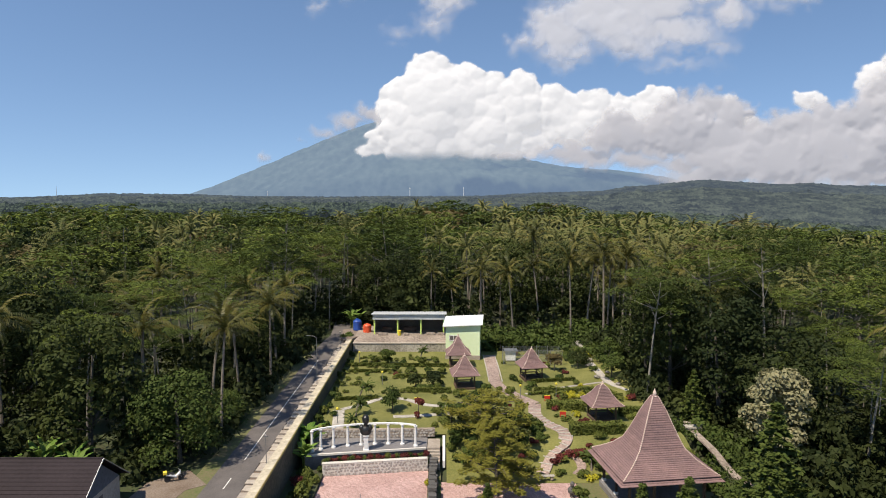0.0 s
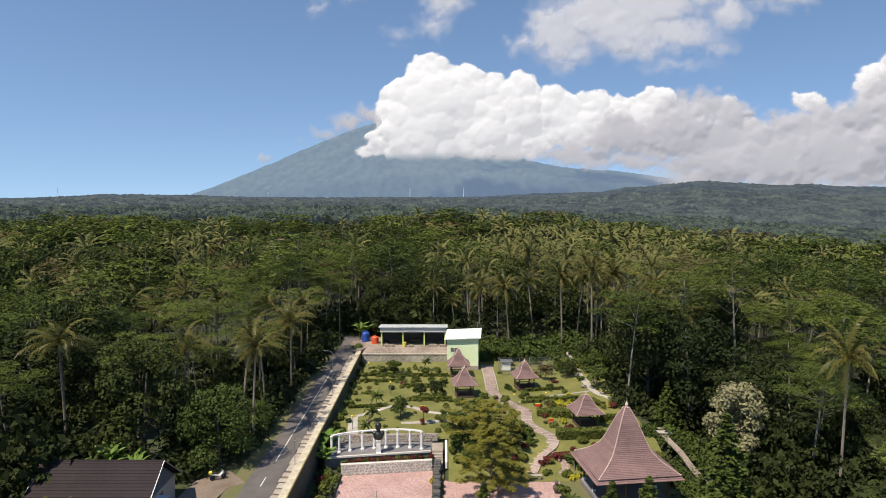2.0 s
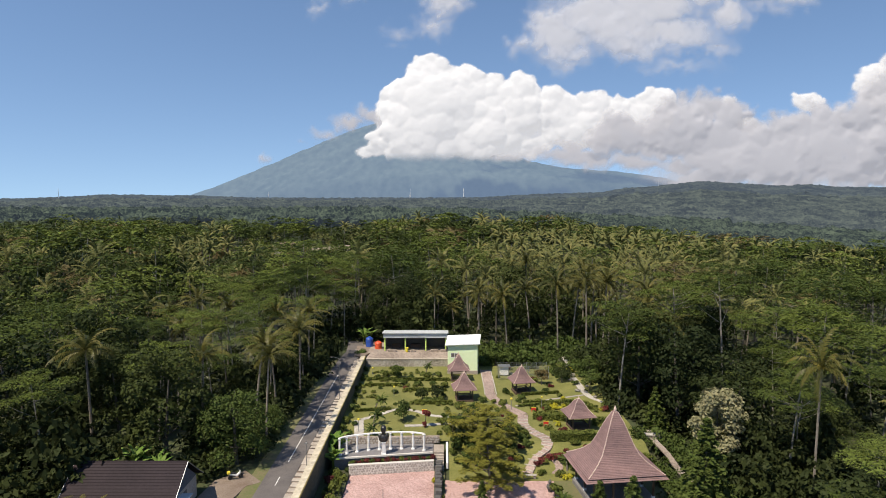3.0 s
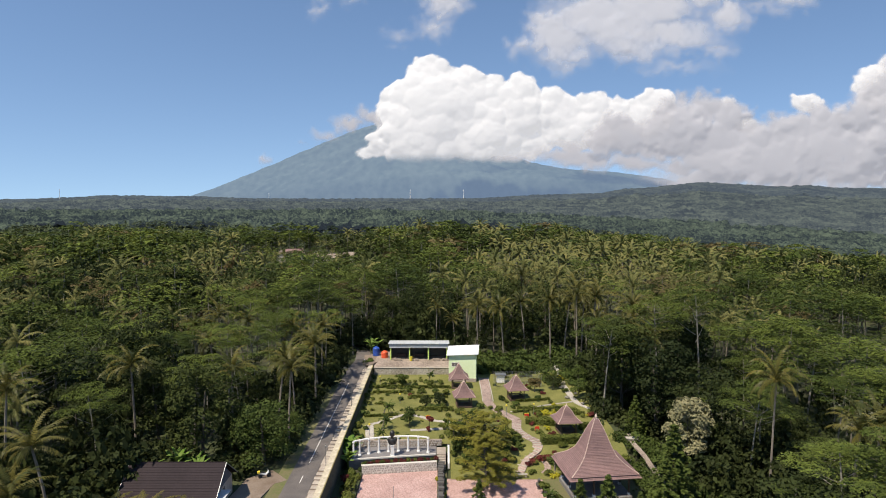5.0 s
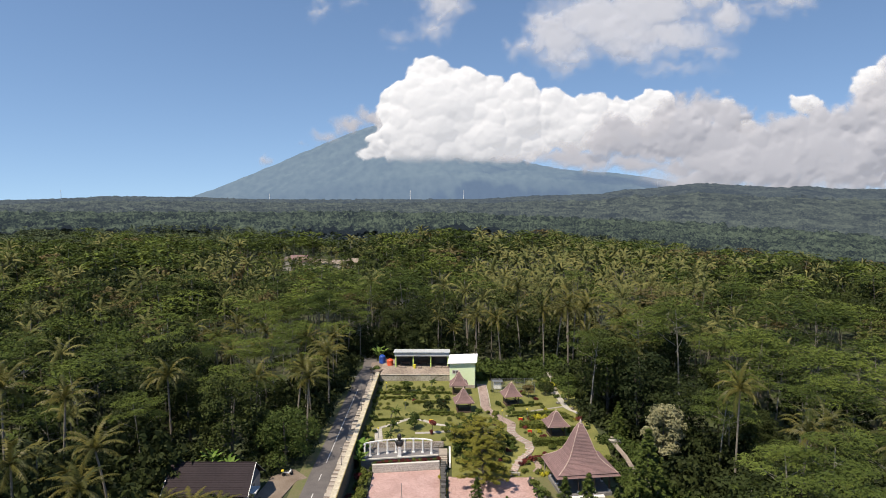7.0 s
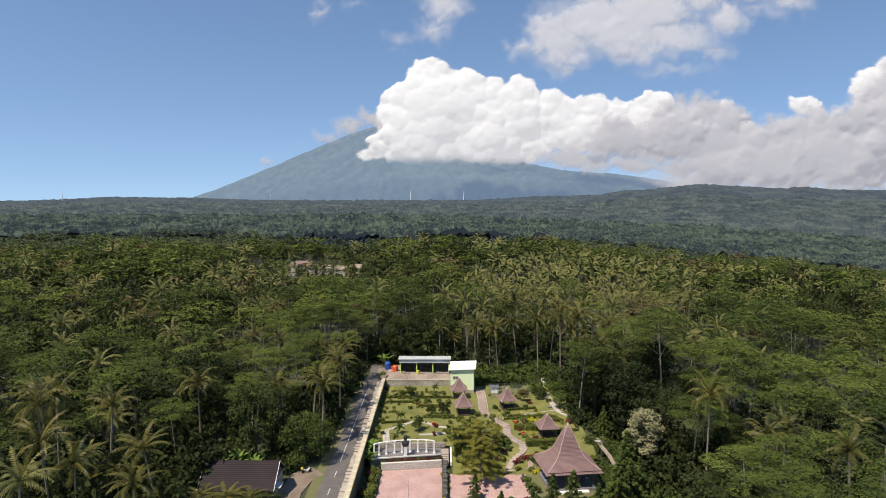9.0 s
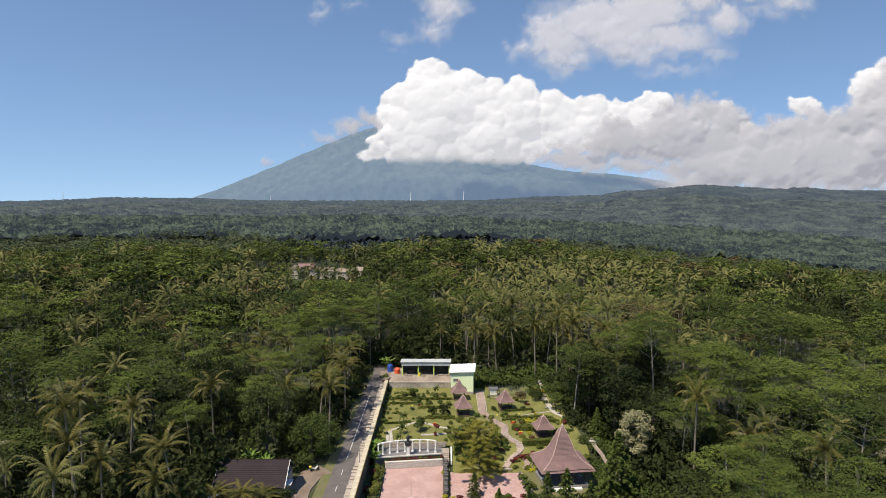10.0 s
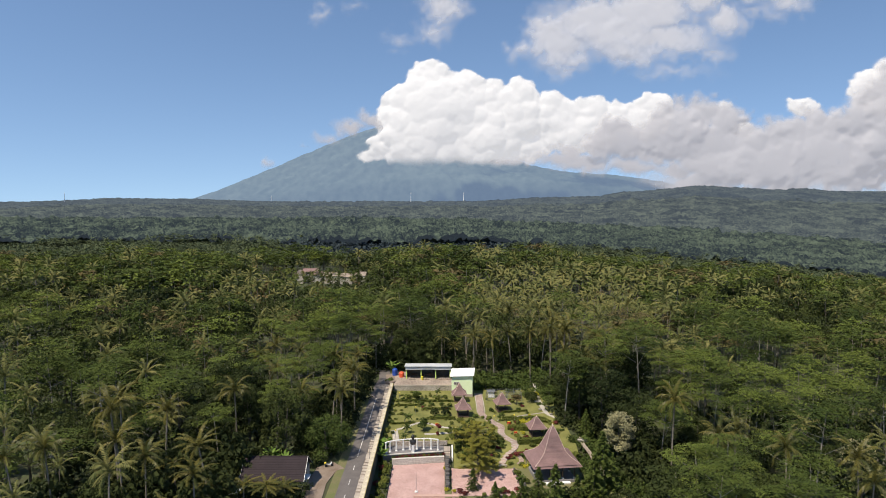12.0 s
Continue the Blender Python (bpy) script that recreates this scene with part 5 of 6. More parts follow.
def balls(centres, radii, n, size, rng, squash=0.8):
    """Leaves over rounded lumps of foliage."""
    w = np.asarray(radii) ** 2
    pick = rng.choice(len(centres), n, p=w / w.sum())
    d = rng.normal(0, 1, (n, 3))
    d[:, 2] = np.where(d[:, 2] < -0.3, -d[:, 2], d[:, 2])
    d /= np.linalg.norm(d, axis=1, keepdims=True)
    off = d * (np.asarray(radii)[pick] * rng.uniform(0.7, 1.08, n))[:, None] * [1, 1, squash]
    return leaves(np.asarray(centres)[pick] + off, d, size, rng, 0.3)


def make_albizia(rng, n, size, h=17, spread=5.2, k=13):
    """A bare pale stem under a wide, flat umbrella of feathery pads in two or three tiers."""
    top = bent(h * 0.9, 1.2, rng)
    cs, rs, arms = [], [], [(top, np.linspace(0.2, 0.06, len(top)))]
    for i in range(k):
        t = (i + rng.uniform(0, 1)) / k
        z = h * (0.72 + 0.26 * t ** 0.8 + rng.uniform(-0.02, 0.02))
        r = spread * math.sqrt(rng.uniform(0.05, 1)) * (1.12 - 0.6 * t)
        a = i * 2.4 + rng.uniform(-0.5, 0.5)
        c = np.array([np.cos(a) * r, np.sin(a) * r, z - 0.09 * r])
        cs.append(c)
        rs.append(spread * rng.uniform(0.28, 0.46))
        f = top[-1] * (z / (h * 0.9)) * [1, 1, 0] + [0, 0, z - r * 0.6]
        arms.append((np.stack([f, (f + c) / 2 - [0, 0, 0.2], c - [0, 0, 0.2]]), [0.06, 0.04, 0.02]))
    return limbs(arms[: 1 + (7 if n > 500 else 2 if n > 200 else 0)], 5 if n > 200 else 4), pads(cs, rs, n, size, rng, 0.16, 1.9, 0.45)


def make_broad(rng, n, size, h=14, spread=4.2, k=15, low=0.3):
    top = bent(h * 0.75, 0.8, rng)
    cs, rs, arms = [], [], [(top, np.linspace(0.28, 0.09, len(top)))]
    for i in range(k):
        t = (i + rng.uniform()) / k
        z = h * (low + (0.94 - low) * t)
        prof = math.sqrt(max(0.05, 1 - ((t - 0.4) / 0.65) ** 2))
        r, a = spread * prof * rng.uniform(0.45, 0.9), i * 2.4 + rng.uniform(-0.6, 0.6)
        c = np.array([np.cos(a) * r, np.sin(a) * r, z])
        cs.append(c)
        rs.append(spread * rng.uniform(0.3, 0.46))
        f = np.array([0, 0, max(h * 0.25, z - r * 0.9)])
        arms.append((np.stack([f, (f + c) / 2, c]), [0.08, 0.055, 0.03]))
    return limbs(arms[: 1 + (6 if n > 500 else 0)], 5), balls(cs, rs, n, size, rng)


def make_layered(rng, n, size, h=9.3, spread=5.6, k=44, low=0.14, dome=0.22):
    """A broad tree whose flat boughs stand in tiers from low (a share of its height) to the top."""
    top = bent(h * 0.95, 0.5, rng)
    cs, rs, arms = [], [], [(top, np.linspace(0.26, 0.05, len(top)))]
    for i in range(k):
        t = (i + rng.uniform(0, 1)) / k
        z = h * (low + (0.93 - low) * t)
        reach = spread * (1 - max(0, t - dome) / (1.08 - dome)) ** 0.8 * (0.8 + 0.2 * min(1, t / 0.25))
        a = i * 2.39996 + rng.uniform(-0.4, 0.4)
        for f in (0.3, 0.5, 0.7, 0.9):
            r = reach * f * rng.uniform(0.85, 1.1)
            c = np.array([np.cos(a) * r, np.sin(a) * r, z + 0.12 * r])
            cs.append(c)
            rs.append(rng.uniform(0.4, 0.8) * (0.7 + 0.3 * (1 - t)))
        arms.append((np.stack([[0, 0, z - 0.3], c * [0.5, 0.5, 1] - [0, 0, 0.25], c - [0, 0, 0.1]]), [0.08, 0.05, 0.02]))
    return limbs(arms, 4), pads(cs, rs, n, size, rng, 0.05, 2.4, 0.5)


def make_palm(rng, fronds, segs, h=15, length=5.3, fine=False, wide=0.52):
    """A coconut palm: a leaning ringed stem and long arching fronds, the old ones hanging."""
    t = np.linspace(0, 1, 6)
    a0, lean = rng.uniform(0, 6.28), rng.uniform(0.3, 1.8)
    stem = np.stack([lean * t ** 1.7 * np.cos(a0), lean * t ** 1.7 * np.sin(a0), t * h], 1)
    trunk = limbs([(stem, np.array([0.26, 0.19, 0.17, 0.16, 0.15, 0.14]))], 6)
    out = []
    for i in range(fronds):
        q = (i + rng.uniform(0, 1)) / fronds
        a = i * 2.39996 + rng.uniform(-0.4, 0.4)
        up = 1.42 - 1.75 * q + rng.uniform(-0.2, 0.2)  # young fronds stand, old ones hang
        ln = length * rng.uniform(0.82, 1.1) * (0.85 + 0.2 * math.sin(math.pi * min(1, q + 0.2)))
        s = np.linspace(0, 1, segs + 1)
        el = np.maximum(up - rng.uniform(1.2, 2.2) * s ** 1.5, -1.45)
        step = ln / segs
        rad = np.concatenate([[0], np.cumsum(np.cos(el[:-1]) * step)])
        zz = np.concatenate([[0], np.cumsum(np.sin(el[:-1]) * step)])
        dirx, side = np.array([np.cos(a), np.sin(a), 0]), np.array([-np.sin(a), np.cos(a), 0])
        curl = rng.uniform(-0.5, 0.5) * ln * 0.3 * s ** 2
        rib = stem[-1] + rad[:, None] * dirx + zz[:, None] * [0, 0, 1] + curl[:, None] * side
        wid = wide * np.sin(np.pi * np.clip(0.16 + 0.82 * s, 0, 1)) ** 0.7 + 0.05
        for sg in (-1, 1):
            droop = -0.35 - 0.75 * q
            if fine:
                m = segs * 3
                ss = (np.arange(m) + 0.5) / m
                p = np.stack([np.interp(ss, s, rib[:, j]) for j in range(3)], 1)
                wd = np.interp(ss, s, wid) * rng.uniform(0.75, 1.2, m)
                tang = np.stack([np.interp(ss, s[:-1] + 0.5 / segs, np.diff(rib[:, j])) for j in range(3)], 1)
                tang /= np.linalg.norm(tang, axis=1, keepdims=True) + 1e-9
                o = sg * side * wd[:, None] * 0.9 + tang * (wd * 0.7)[:, None] + np.array([0, 0, 1.0]) * (wd * droop * rng.uniform(0.6, 1.3, m))[:, None]
                half = tang * (ln / m * 0.42)
                out.append(np.stack([p - half, p + half, p + o * 0.8 + half * 0.6, p + o * 1.1 - half * 0.1], 1))
            else:
                o = sg * side * wid[:, None] * 0.85 + np.array([0, 0, 1.0]) * (wid * droop)[:, None]
                tip = rib + o + (rng.uniform(-0.12, 0.12, (segs + 1, 3)))
                out.append(np.stack([rib[:-1], rib[1:], tip[1:] * 0.8 + rib[1:] * 0.2, tip[:-1]], 1))
    return trunk, np.concatenate(out)


def by_frond(c, fronds, rng, base=0.0):
    """One tint for each frond of a palm's crown."""
    return np.repeat(base + rng.uniform(0, 0.8, fronds), len(c) // fronds)


def make_conifer(rng, n, size, h=10, spread=3.3):
    trunk = limbs([(np.array([[0, 0, 0], [0, 0, h * 0.5], [0, 0, h * 0.98]]), [0.2, 0.12, 0.03])], 5)
    tiers = 15
    cs = []
    for i in range(tiers):
        t = i / (tiers - 1)
        m = max(4, int(9 * (1 - t)))
        for j in range(m):
            a = 6.283 * j / m + i * 0.7 + rng.uniform(-0.2, 0.2)
            r = spread * (1.02 - t) ** 0.85 * rng.uniform(0.8, 1.1)
            for f in (0.35, 0.7, 1.0):
                cs.append([np.cos(a) * r * f, np.sin(a) * r * f, h * (0.08 + 0.9 * t) - 0.25 * r * f ** 2 + 0.1])
    cs = np.array(cs)
    return trunk, pads(cs, np.full(len(cs), size * 1.1), n, size, rng, 0.2, 1.0)


def placed(tpl, x, y, z, turn, s, sz=None):
    """A template's quads, turned, scaled and set down."""
    c, sn = np.cos(turn), np.sin(turn)
    q = tpl * np.array([s, s, sz or s])
    return np.stack([q[..., 0] * c - q[..., 1] * sn + x, q[..., 0] * sn + q[..., 1] * c + y, q[..., 2] + z], -1)


def tree_kind(name, pairs, bark, leaf, label, category="tree"):
    """Ready trees of one kind, far below nothing: the first of each mesh is placed later by copies."""
    return [(name, quads(name, t, bark), quads(name, c, leaf, np.zeros(len(c)) if "palm" not in name else by_frond(c, 21, R)), label, category) for t, c in pairs]


def plant(kind, x, y, s=1.0, z=None, turn=None, group="", sz=None, label="", crown="crown"):
    name, tm, cm, lab, cat = kind[int(RNG.integers(len(kind)))]
    zz = float(ground_z(x, y)) - 0.1 if z is None else z
    ob = new(name)
    ob.matrix_basis = pose(x, y, zz, 0, 0, math.degrees(RNG.uniform(0, 6.28)) if turn is None else turn) @ Matrix.Diagonal((s, s, sz or s, 1))
    tagged(ob, label or lab, cat, group)
    part("trunk", tm, None, ob)
    part(crown, cm, None, ob)
    return ob


R = np.random.default_rng(11)
ALBIZIA = tree_kind("albizia_tree", [make_albizia(R, 2500, 0.28) for _ in range(4)], M_PALETRUNK, L_ALBNEAR, "tall albizia tree with pale trunk and layered feathery crown")
BROAD = tree_kind("broadleaf_tree", [make_broad(R, 3700, 0.225, spread=4.6, k=21) for _ in range(4)], M_TRUNK, L_BROAD, "dense broadleaf tree with a dark rounded crown")
PALM = tree_kind("coconut_palm", [make_palm(R, 21, 7, fine=True) for _ in range(4)], M_PALMTRUNK, L_PALM, "coconut palm with a slender trunk and drooping fronds", "palm tree")
CONIFER = tree_kind("conifer", [make_conifer(R, 3400, 0.25) for _ in range(2)], M_TRUNK, L_CONIFER, "dark green conifer with tiered drooping branches")
GOLD = tree_kind("yellow_green_tree", [make_layered(R, 11000, 0.15)], M_TRUNK, L_GOLD, "yellow-green tree with flat layered branches beside the plaza")
GOLDFLAT = tree_kind("yellow_green_tree", [make_layered(R, 10000, 0.155, h=8.7, spread=6.0, k=38, low=0.4, dome=0.66)], M_TRUNK, L_GOLD, "yellow-green umbrella-shaped tree on the bank above the plaza")
CREAM = tree_kind("flowering_tree", [make_broad(R, 4600, 0.27, h=15, spread=4.0, k=30, low=0.34)], M_TRUNK, L_CREAM, "tree covered in cream flower clusters at the forest edge")
BUSHTREE = tree_kind("bushy_tree", [make_broad(R, 6500, 0.165, h=8.5, spread=4.0, k=30, low=0.14)], M_TRUNK, L_GREEN, "full sunlit bushy tree beside the road")

# lower detail for the mass of the forest
FINE = {
    "a": [make_albizia(R, 1250, 0.31, spread=6.0, k=17) for _ in range(5)],
    "b": [make_broad(R, 1150, 0.29, spread=4.6, k=17) for _ in range(5)],
    "p": [make_palm(R, 17, 6, fine=True) for _ in range(5)],
}
MID = {
    "a": [make_albizia(R, 470, 0.47, spread=6.0, k=15) for _ in range(6)],
    "b": [make_broad(R, 430, 0.46, spread=4.6) for _ in range(6)],
    "p": [make_palm(R, 17, 4, fine=True, wide=0.55) for _ in range(5)],
}
HALF = {
    "a": [make_albizia(R, 125, 0.95, spread=6.0, k=11) for _ in range(6)],
    "b": [make_broad(R, 105, 0.9, spread=4.6, k=11) for _ in range(6)],
    "p": [make_palm(R, 14, 4, wide=0.6) for _ in range(5)],
}
LOW = {
    "a": [make_albizia(R, 42, 1.35, k=9)[1] for _ in range(6)],
    "b": [make_broad(R, 42, 1.2, k=9)[1] for _ in range(6)],
    "p": [make_palm(R, 10, 3, h=16, length=4.6, wide=0.7)[1] for _ in range(5)],
}


def open_ground(x, y):
    """Places kept free of the wild forest."""
    if -29.0 < x < 28.5 + 3.5 * (y < 88) + 4 * (y < 74) and 20 < y < 128:
        return True
    if x <= -24 and -46 < x and 35 < y < 66:
        return True
    return False


def village_gap(x, y):
    """The clearing with the village: no trees among the houses, low growth in front of them."""
    if -130 < x < -50 and 352 < y < 374:
        return 0
    if 255 < y <= 352 and -118 + (352 - y) * 0.12 < x < -48 + (352 - y) * 0.1:
        return 0.74 - 0.22 * (y - 255) / 97
    return 1.0


def kind_at(x, y, u):
    """Palms stand in groves; albizia holds most of the sides."""
    g = float(fbm(np.array(x / 45.0), np.array(y / 45.0), 2, 77))
    palm = 0.12 + 0.9 * max(0.0, g - 0.52) + (0.58 if -30 < x - 0.18 * y < 60 and 118 < y < 320 else 0)
    if u < palm:
        return "p"
    if x < -40 and y < 80:
        # palms over dark broadleaf trees
        return "p" if u < 0.38 else "b" if u < 0.85 else "a"
    share = 0.62 + 2.0 * (float(fbm(np.array(x / 55.0), np.array(y / 55.0), 2, 78)) - 0.5)
    if x < -60 and y < 220:
        share -= 0.3  # darker, more mixed woods away from the road
    return "a" if u < palm + (1 - palm) * share else "b"


def patch(x, y, size, seed):
    """Even swings of the forest's height and colour from patch to patch, 0 to 1."""
    return min(1.0, max(0.0, 0.5 + 2.4 * (float(fbm(np.array(x / size), np.array(y / size), 2, seed)) - 0.5)))


# trees whose places are known one by one: kind, x, y, scale
KNOWN = [
    (PALM, -25.0, 90.0, 0.83), (PALM, -25.4, 70.5, 0.85), (PALM, -34.5, 71.0, 0.86), (PALM, -27.0, 82.0, 0.75), (PALM, -26.5, 104.0, 0.86), (PALM, -26.0, 97.0, 0.8), (PALM, -28.5, 76.0, 0.88),
    (PALM, 25.0, 122.0, 1.08), (PALM, 14.3, 127.5, 0.95), (PALM, -17.0, 145.0, 0.75), (PALM, 39.0, 107.0, 1.08), (PALM, 20.0, 130.0, 1.0), (PALM, 29.0, 126.0, 1.02), (PALM, 8.0, 131.0, 0.95), (PALM, 33.5, 112.0, 0.95),
    (PALM, -67.9, 32.4, 1.05), (PALM, -57.5, 35.7, 1.05), (PALM, -56.9, 50.8, 1.05), (PALM, -44.6, 40.6, 0.86), (PALM, -71.6, 29.4, 1.05), (PALM, -52.8, 34.0, 0.9), (PALM, -44.4, 33.6, 0.7), (PALM, -64.7, 49.6, 1.18), (PALM, -60.5, 40.0, 1.3),
    (PALM, 63.2, 45.5, 1.1), (PALM, 74.5, 41.8, 1.1), (PALM, 69.2, 31.1, 1.1), (PALM, 57.7, 55.4, 1.1), (PALM, 51.6, 51.1, 1.1), (PALM, 47.7, 63.2, 1.25),
] + [
    (BROAD, -36.5, 63.5, 1.12), (BROAD, 34.0, 93.0, 1.35), (BROAD, 38.5, 86.0, 1.3), (BROAD, 33.0, 101.0, 1.1), (BROAD, 44.0, 78.0, 1.15), (ALBIZIA, 47.0, 68.0, 1.0),
    (BUSHTREE, -27.6, 64.2, 1.12), (BUSHTREE, -25.8, 74.0, 0.55), (CREAM, 38.0, 70.0, 0.86), (CREAM, 86.0, 60.0, 0.85), (GOLD, 5.7, 64.4, 1.0), (GOLDFLAT, 5.4, 74.2, 1.0),
    (ALBIZIA, -29.0, 86.0, 0.8), (BROAD, -28.6, 97.0, 0.8), (ALBIZIA, -27.4, 113.0, 0.9),
    (CONIFER, 31.2, 57.6, 1.25), (CONIFER, 28.6, 53.5, 0.95), (CONIFER, 17.2, 52.5, 0.72), (CONIFER, 4.2, 57.2, 0.5), (CONIFER, 20.0, 49.6, 0.9), (CONIFER, 33.2, 82.0, 0.75), (CONIFER, 8.5, 53.0, 0.4), (CONIFER, 24.6, 51.0, 0.62), (CONIFER, 13.6, 51.5, 0.5),
]
for kind, x, y, s in KNOWN:
    plant(kind, x, y, 0.95 if kind is PALM else s, group="", sz=s)
for x, y, s in ((-34.1, 40.4, 0.36), (-31.4, 44.4, 0.22), (-43.7, 40.4, 0.38), (-38.5, 41.0, 0.33), (-52.0, 44.0, 0.5), (-62.0, 38.0, 0.6)):
    # young palms have the same fronds on a short stem
    plant(PALM, x, y, 0.85, sz=s, z=3.6)
near_done = [(k[1], k[2]) for k in KNOWN]
spots = []
step = 7.0
for gy in np.arange(24, 415, step):
    half = 0.74 * (gy + 74) + 14
    for gx in np.arange(-half, half, step):
        x, y = gx + R.uniform(-3.0, 3.0), gy + R.uniform(-3.0, 3.0)
        if open_ground(x, y) or (y < 58 and -50 < x < 26 and not (x < -43 and y < 32)):
            continue
        if any((x - a) ** 2 + (y - b) ** 2 < 26 for a, b in near_done):
            continue
        if 32 < x < 45 and 54 < y < 70:
            continue  # open in front of the flowering tree
        spots.append((x, y))


def rank(p):
    """How far a spot lies from the garden and the road."""
    return max(abs(p[0] - 5) - 30, 0) + max(p[1] - 120, 0) * 1.2 + max(60 - p[1], 0) * 0.3


spots.sort(key=rank)
bank = {k: ([], [], []) for k in "abpdr"}
for i, (x, y) in enumerate(spots):
    kd = kind_at(x, y, R.uniform())
    other = R.uniform()
    s = R.uniform(0.75, 1.35) if kd != "p" else R.uniform(0.85, 1.15)
    s = s * (village_gap(x, y) or 0.4) * (0.76 + 0.34 * patch(x, y, 26.0, 55))
    if other > 0.975 and y > 150 and x < 90:
        s *= 1.2  # a tall one above its neighbours
    if 255 < y < 330 and -0.66 < x / y < -0.48 and other > 0.6:
        kd, s = "a", 1.55  # old umbrella-shaped trees that overtop the crest
    if kd == "a" and y > 90 and patch(x, y, 30.0, 123) > 0.84:
        kd = "b"  # groups of dark broadleaf trees
    if i < 110:
        plant({"a": ALBIZIA, "b": BROAD, "p": PALM}[kd], x, y, s, group="trees at the forest edge", sz=s * R.uniform(0.8, 1.2))
        continue
    pool = (FINE if y < 92 else MID if y < 215 else HALF)[kd]
    t, c = pool[int(R.integers(len(pool)))]
    z, turn = float(ground_z(x, y)) - 0.1, R.uniform(0, 6.28)
    sz = s ** 0.6 * R.uniform(0.72, 1.25)
    if kd != "p" and other < 0.16:
        kd = "d" if other < 0.11 else "r"
    bank[kd][0].append(placed(t, x, y, z, turn, s, sz))
    bank[kd][1].append(placed(c, x, y, z, turn, s, sz))
    tone = 0.6 * patch(x, y, 34.0, 91) + 0.4 * R.uniform()
    bank[kd][2].append(by_frond(c, 17 if y < 215 else 14, R, 0.2 * tone) if kd == "p" else np.full(len(c), tone))
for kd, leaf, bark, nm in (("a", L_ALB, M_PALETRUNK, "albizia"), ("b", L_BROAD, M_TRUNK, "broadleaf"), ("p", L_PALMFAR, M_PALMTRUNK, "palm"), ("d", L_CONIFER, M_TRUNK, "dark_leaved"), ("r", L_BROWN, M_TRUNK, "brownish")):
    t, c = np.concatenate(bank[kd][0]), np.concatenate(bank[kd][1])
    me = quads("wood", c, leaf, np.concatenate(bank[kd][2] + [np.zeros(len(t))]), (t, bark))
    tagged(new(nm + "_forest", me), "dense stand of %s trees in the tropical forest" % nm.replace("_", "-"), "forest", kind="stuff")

# beyond: tree tops with less and less detail
out, tints = {"a": [], "b": [], "p": [], "d": []}, {"a": [], "b": [], "p": [], "d": []}
y = 413.0
while y < 700:
    step = 6.2 + (y - 413) * 0.006
    half = 0.74 * (y + 74) + 14
    for gx in np.arange(-half, half, step):
        x, yy = gx + R.uniform(-2.8, 2.8), y + R.uniform(-2.8, 2.8)
        low = village_gap(x, yy)
        if low == 0:
            continue
        kd = kind_at(x, yy, min(1.0, R.uniform() * 1.6))
        if ((x + 40) / (140 + 25 * math.sin(yy * 0.05))) ** 2 + ((yy - 625) / 85) ** 2 < 1:
            kd = "d"  # a cloud's shadow, painted as a patch of darker leaves
        c = LOW[kd if kd != "d" else "b"][int(R.integers(6 if kd != "p" else 5))]
        s = R.uniform(0.85, 1.25) * (step / 6.2 if kd != "p" else 0.85) * low * (0.8 + 0.4 * patch(x, yy, 40.0, 55))
        tall = low * (0.66 + 0.44 * patch(x, yy, 40.0, 55)) * (1.2 if R.uniform() > 0.97 else 1.0)
        out[kd].append(placed(c, x, yy, float(ground_z(x, yy)), R.uniform(0, 6.28), s, R.uniform(0.9, 1.15) * tall))
        tints[kd].append(np.full(len(c), 0.6 * patch(x, yy, 60.0, 91) + 0.4 * R.uniform()))
    y += step
# the dark canopy is the cloud shadow put into leaf colour
for kd, leaf, nm in (("a", L_HAZED, "albizia"), ("b", L_HAZED, "broadleaf"), ("p", L_HAZED, "palm"), ("d", L_CLOUDSHADE, "dark")):
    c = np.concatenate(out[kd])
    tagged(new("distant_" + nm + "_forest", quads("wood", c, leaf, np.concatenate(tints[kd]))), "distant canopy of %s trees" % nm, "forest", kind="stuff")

# undergrowth along the forest's edge
clumps, tint = [], []
BUSHES = [balls(R.uniform(-0.8, 0.8, (5, 3)) * [1, 1, 0.5] + [0, 0, 0.7], R.uniform(0.6, 1.0, 5), 105, 0.2, R) for _ in range(6)]


def undergrowth(x0, x1, y0, y1, n, lo=0.8, hi=2.2):
    for _ in range(n):
        x, y = R.uniform(x0, x1), R.uniform(y0, y1)
        s = R.uniform(lo, hi)
        b = BUSHES[int(R.integers(6))]
        if hi > 3:
            # tall growth: saplings rather than blown-up bushes
            b, s = HALF["b"][int(R.integers(6))][1], s * 0.13
        clumps.append(placed(b, x, y, float(ground_z(x, y)) - 0.2, R.uniform(0, 6.28), s, s * R.uniform(0.8, 1.5)))
        tint.append(np.full(len(b), R.uniform()))


undergrowth(-31, -24.6, 66, 128, 190)
undergrowth(-60, -30, 60, 128, 80)
undergrowth(-46, -29, 57.5, 63, 40, 0.7, 1.6)
undergrowth(-40, -17, 131, 146, 90, 1.0, 2.4)
undergrowth(-17, 2, 129.5, 142, 110, 1.0, 2.6)
undergrowth(28.5, 44, 84, 120, 170)
undergrowth(38, 60, 56, 86, 170)
undergrowth(-32, 3, 130, 150, 60, 2.0, 4.2)
undergrowth(-35, -29.5, 64, 128, 80, 1.8, 3.8)
undergrowth(38, 50, 60, 120, 80, 1.8, 3.6)
undergrowth(-42, -27.5, 43, 47.5, 34, 0.8, 1.8)
undergrowth(-66, -44, 38, 58, 110, 0.9, 2.0)
undergrowth(16, 40, 45, 56, 110, 0.5, 1.2)
undergrowth(2, 16, 47, 53, 50, 0.4, 0.9)
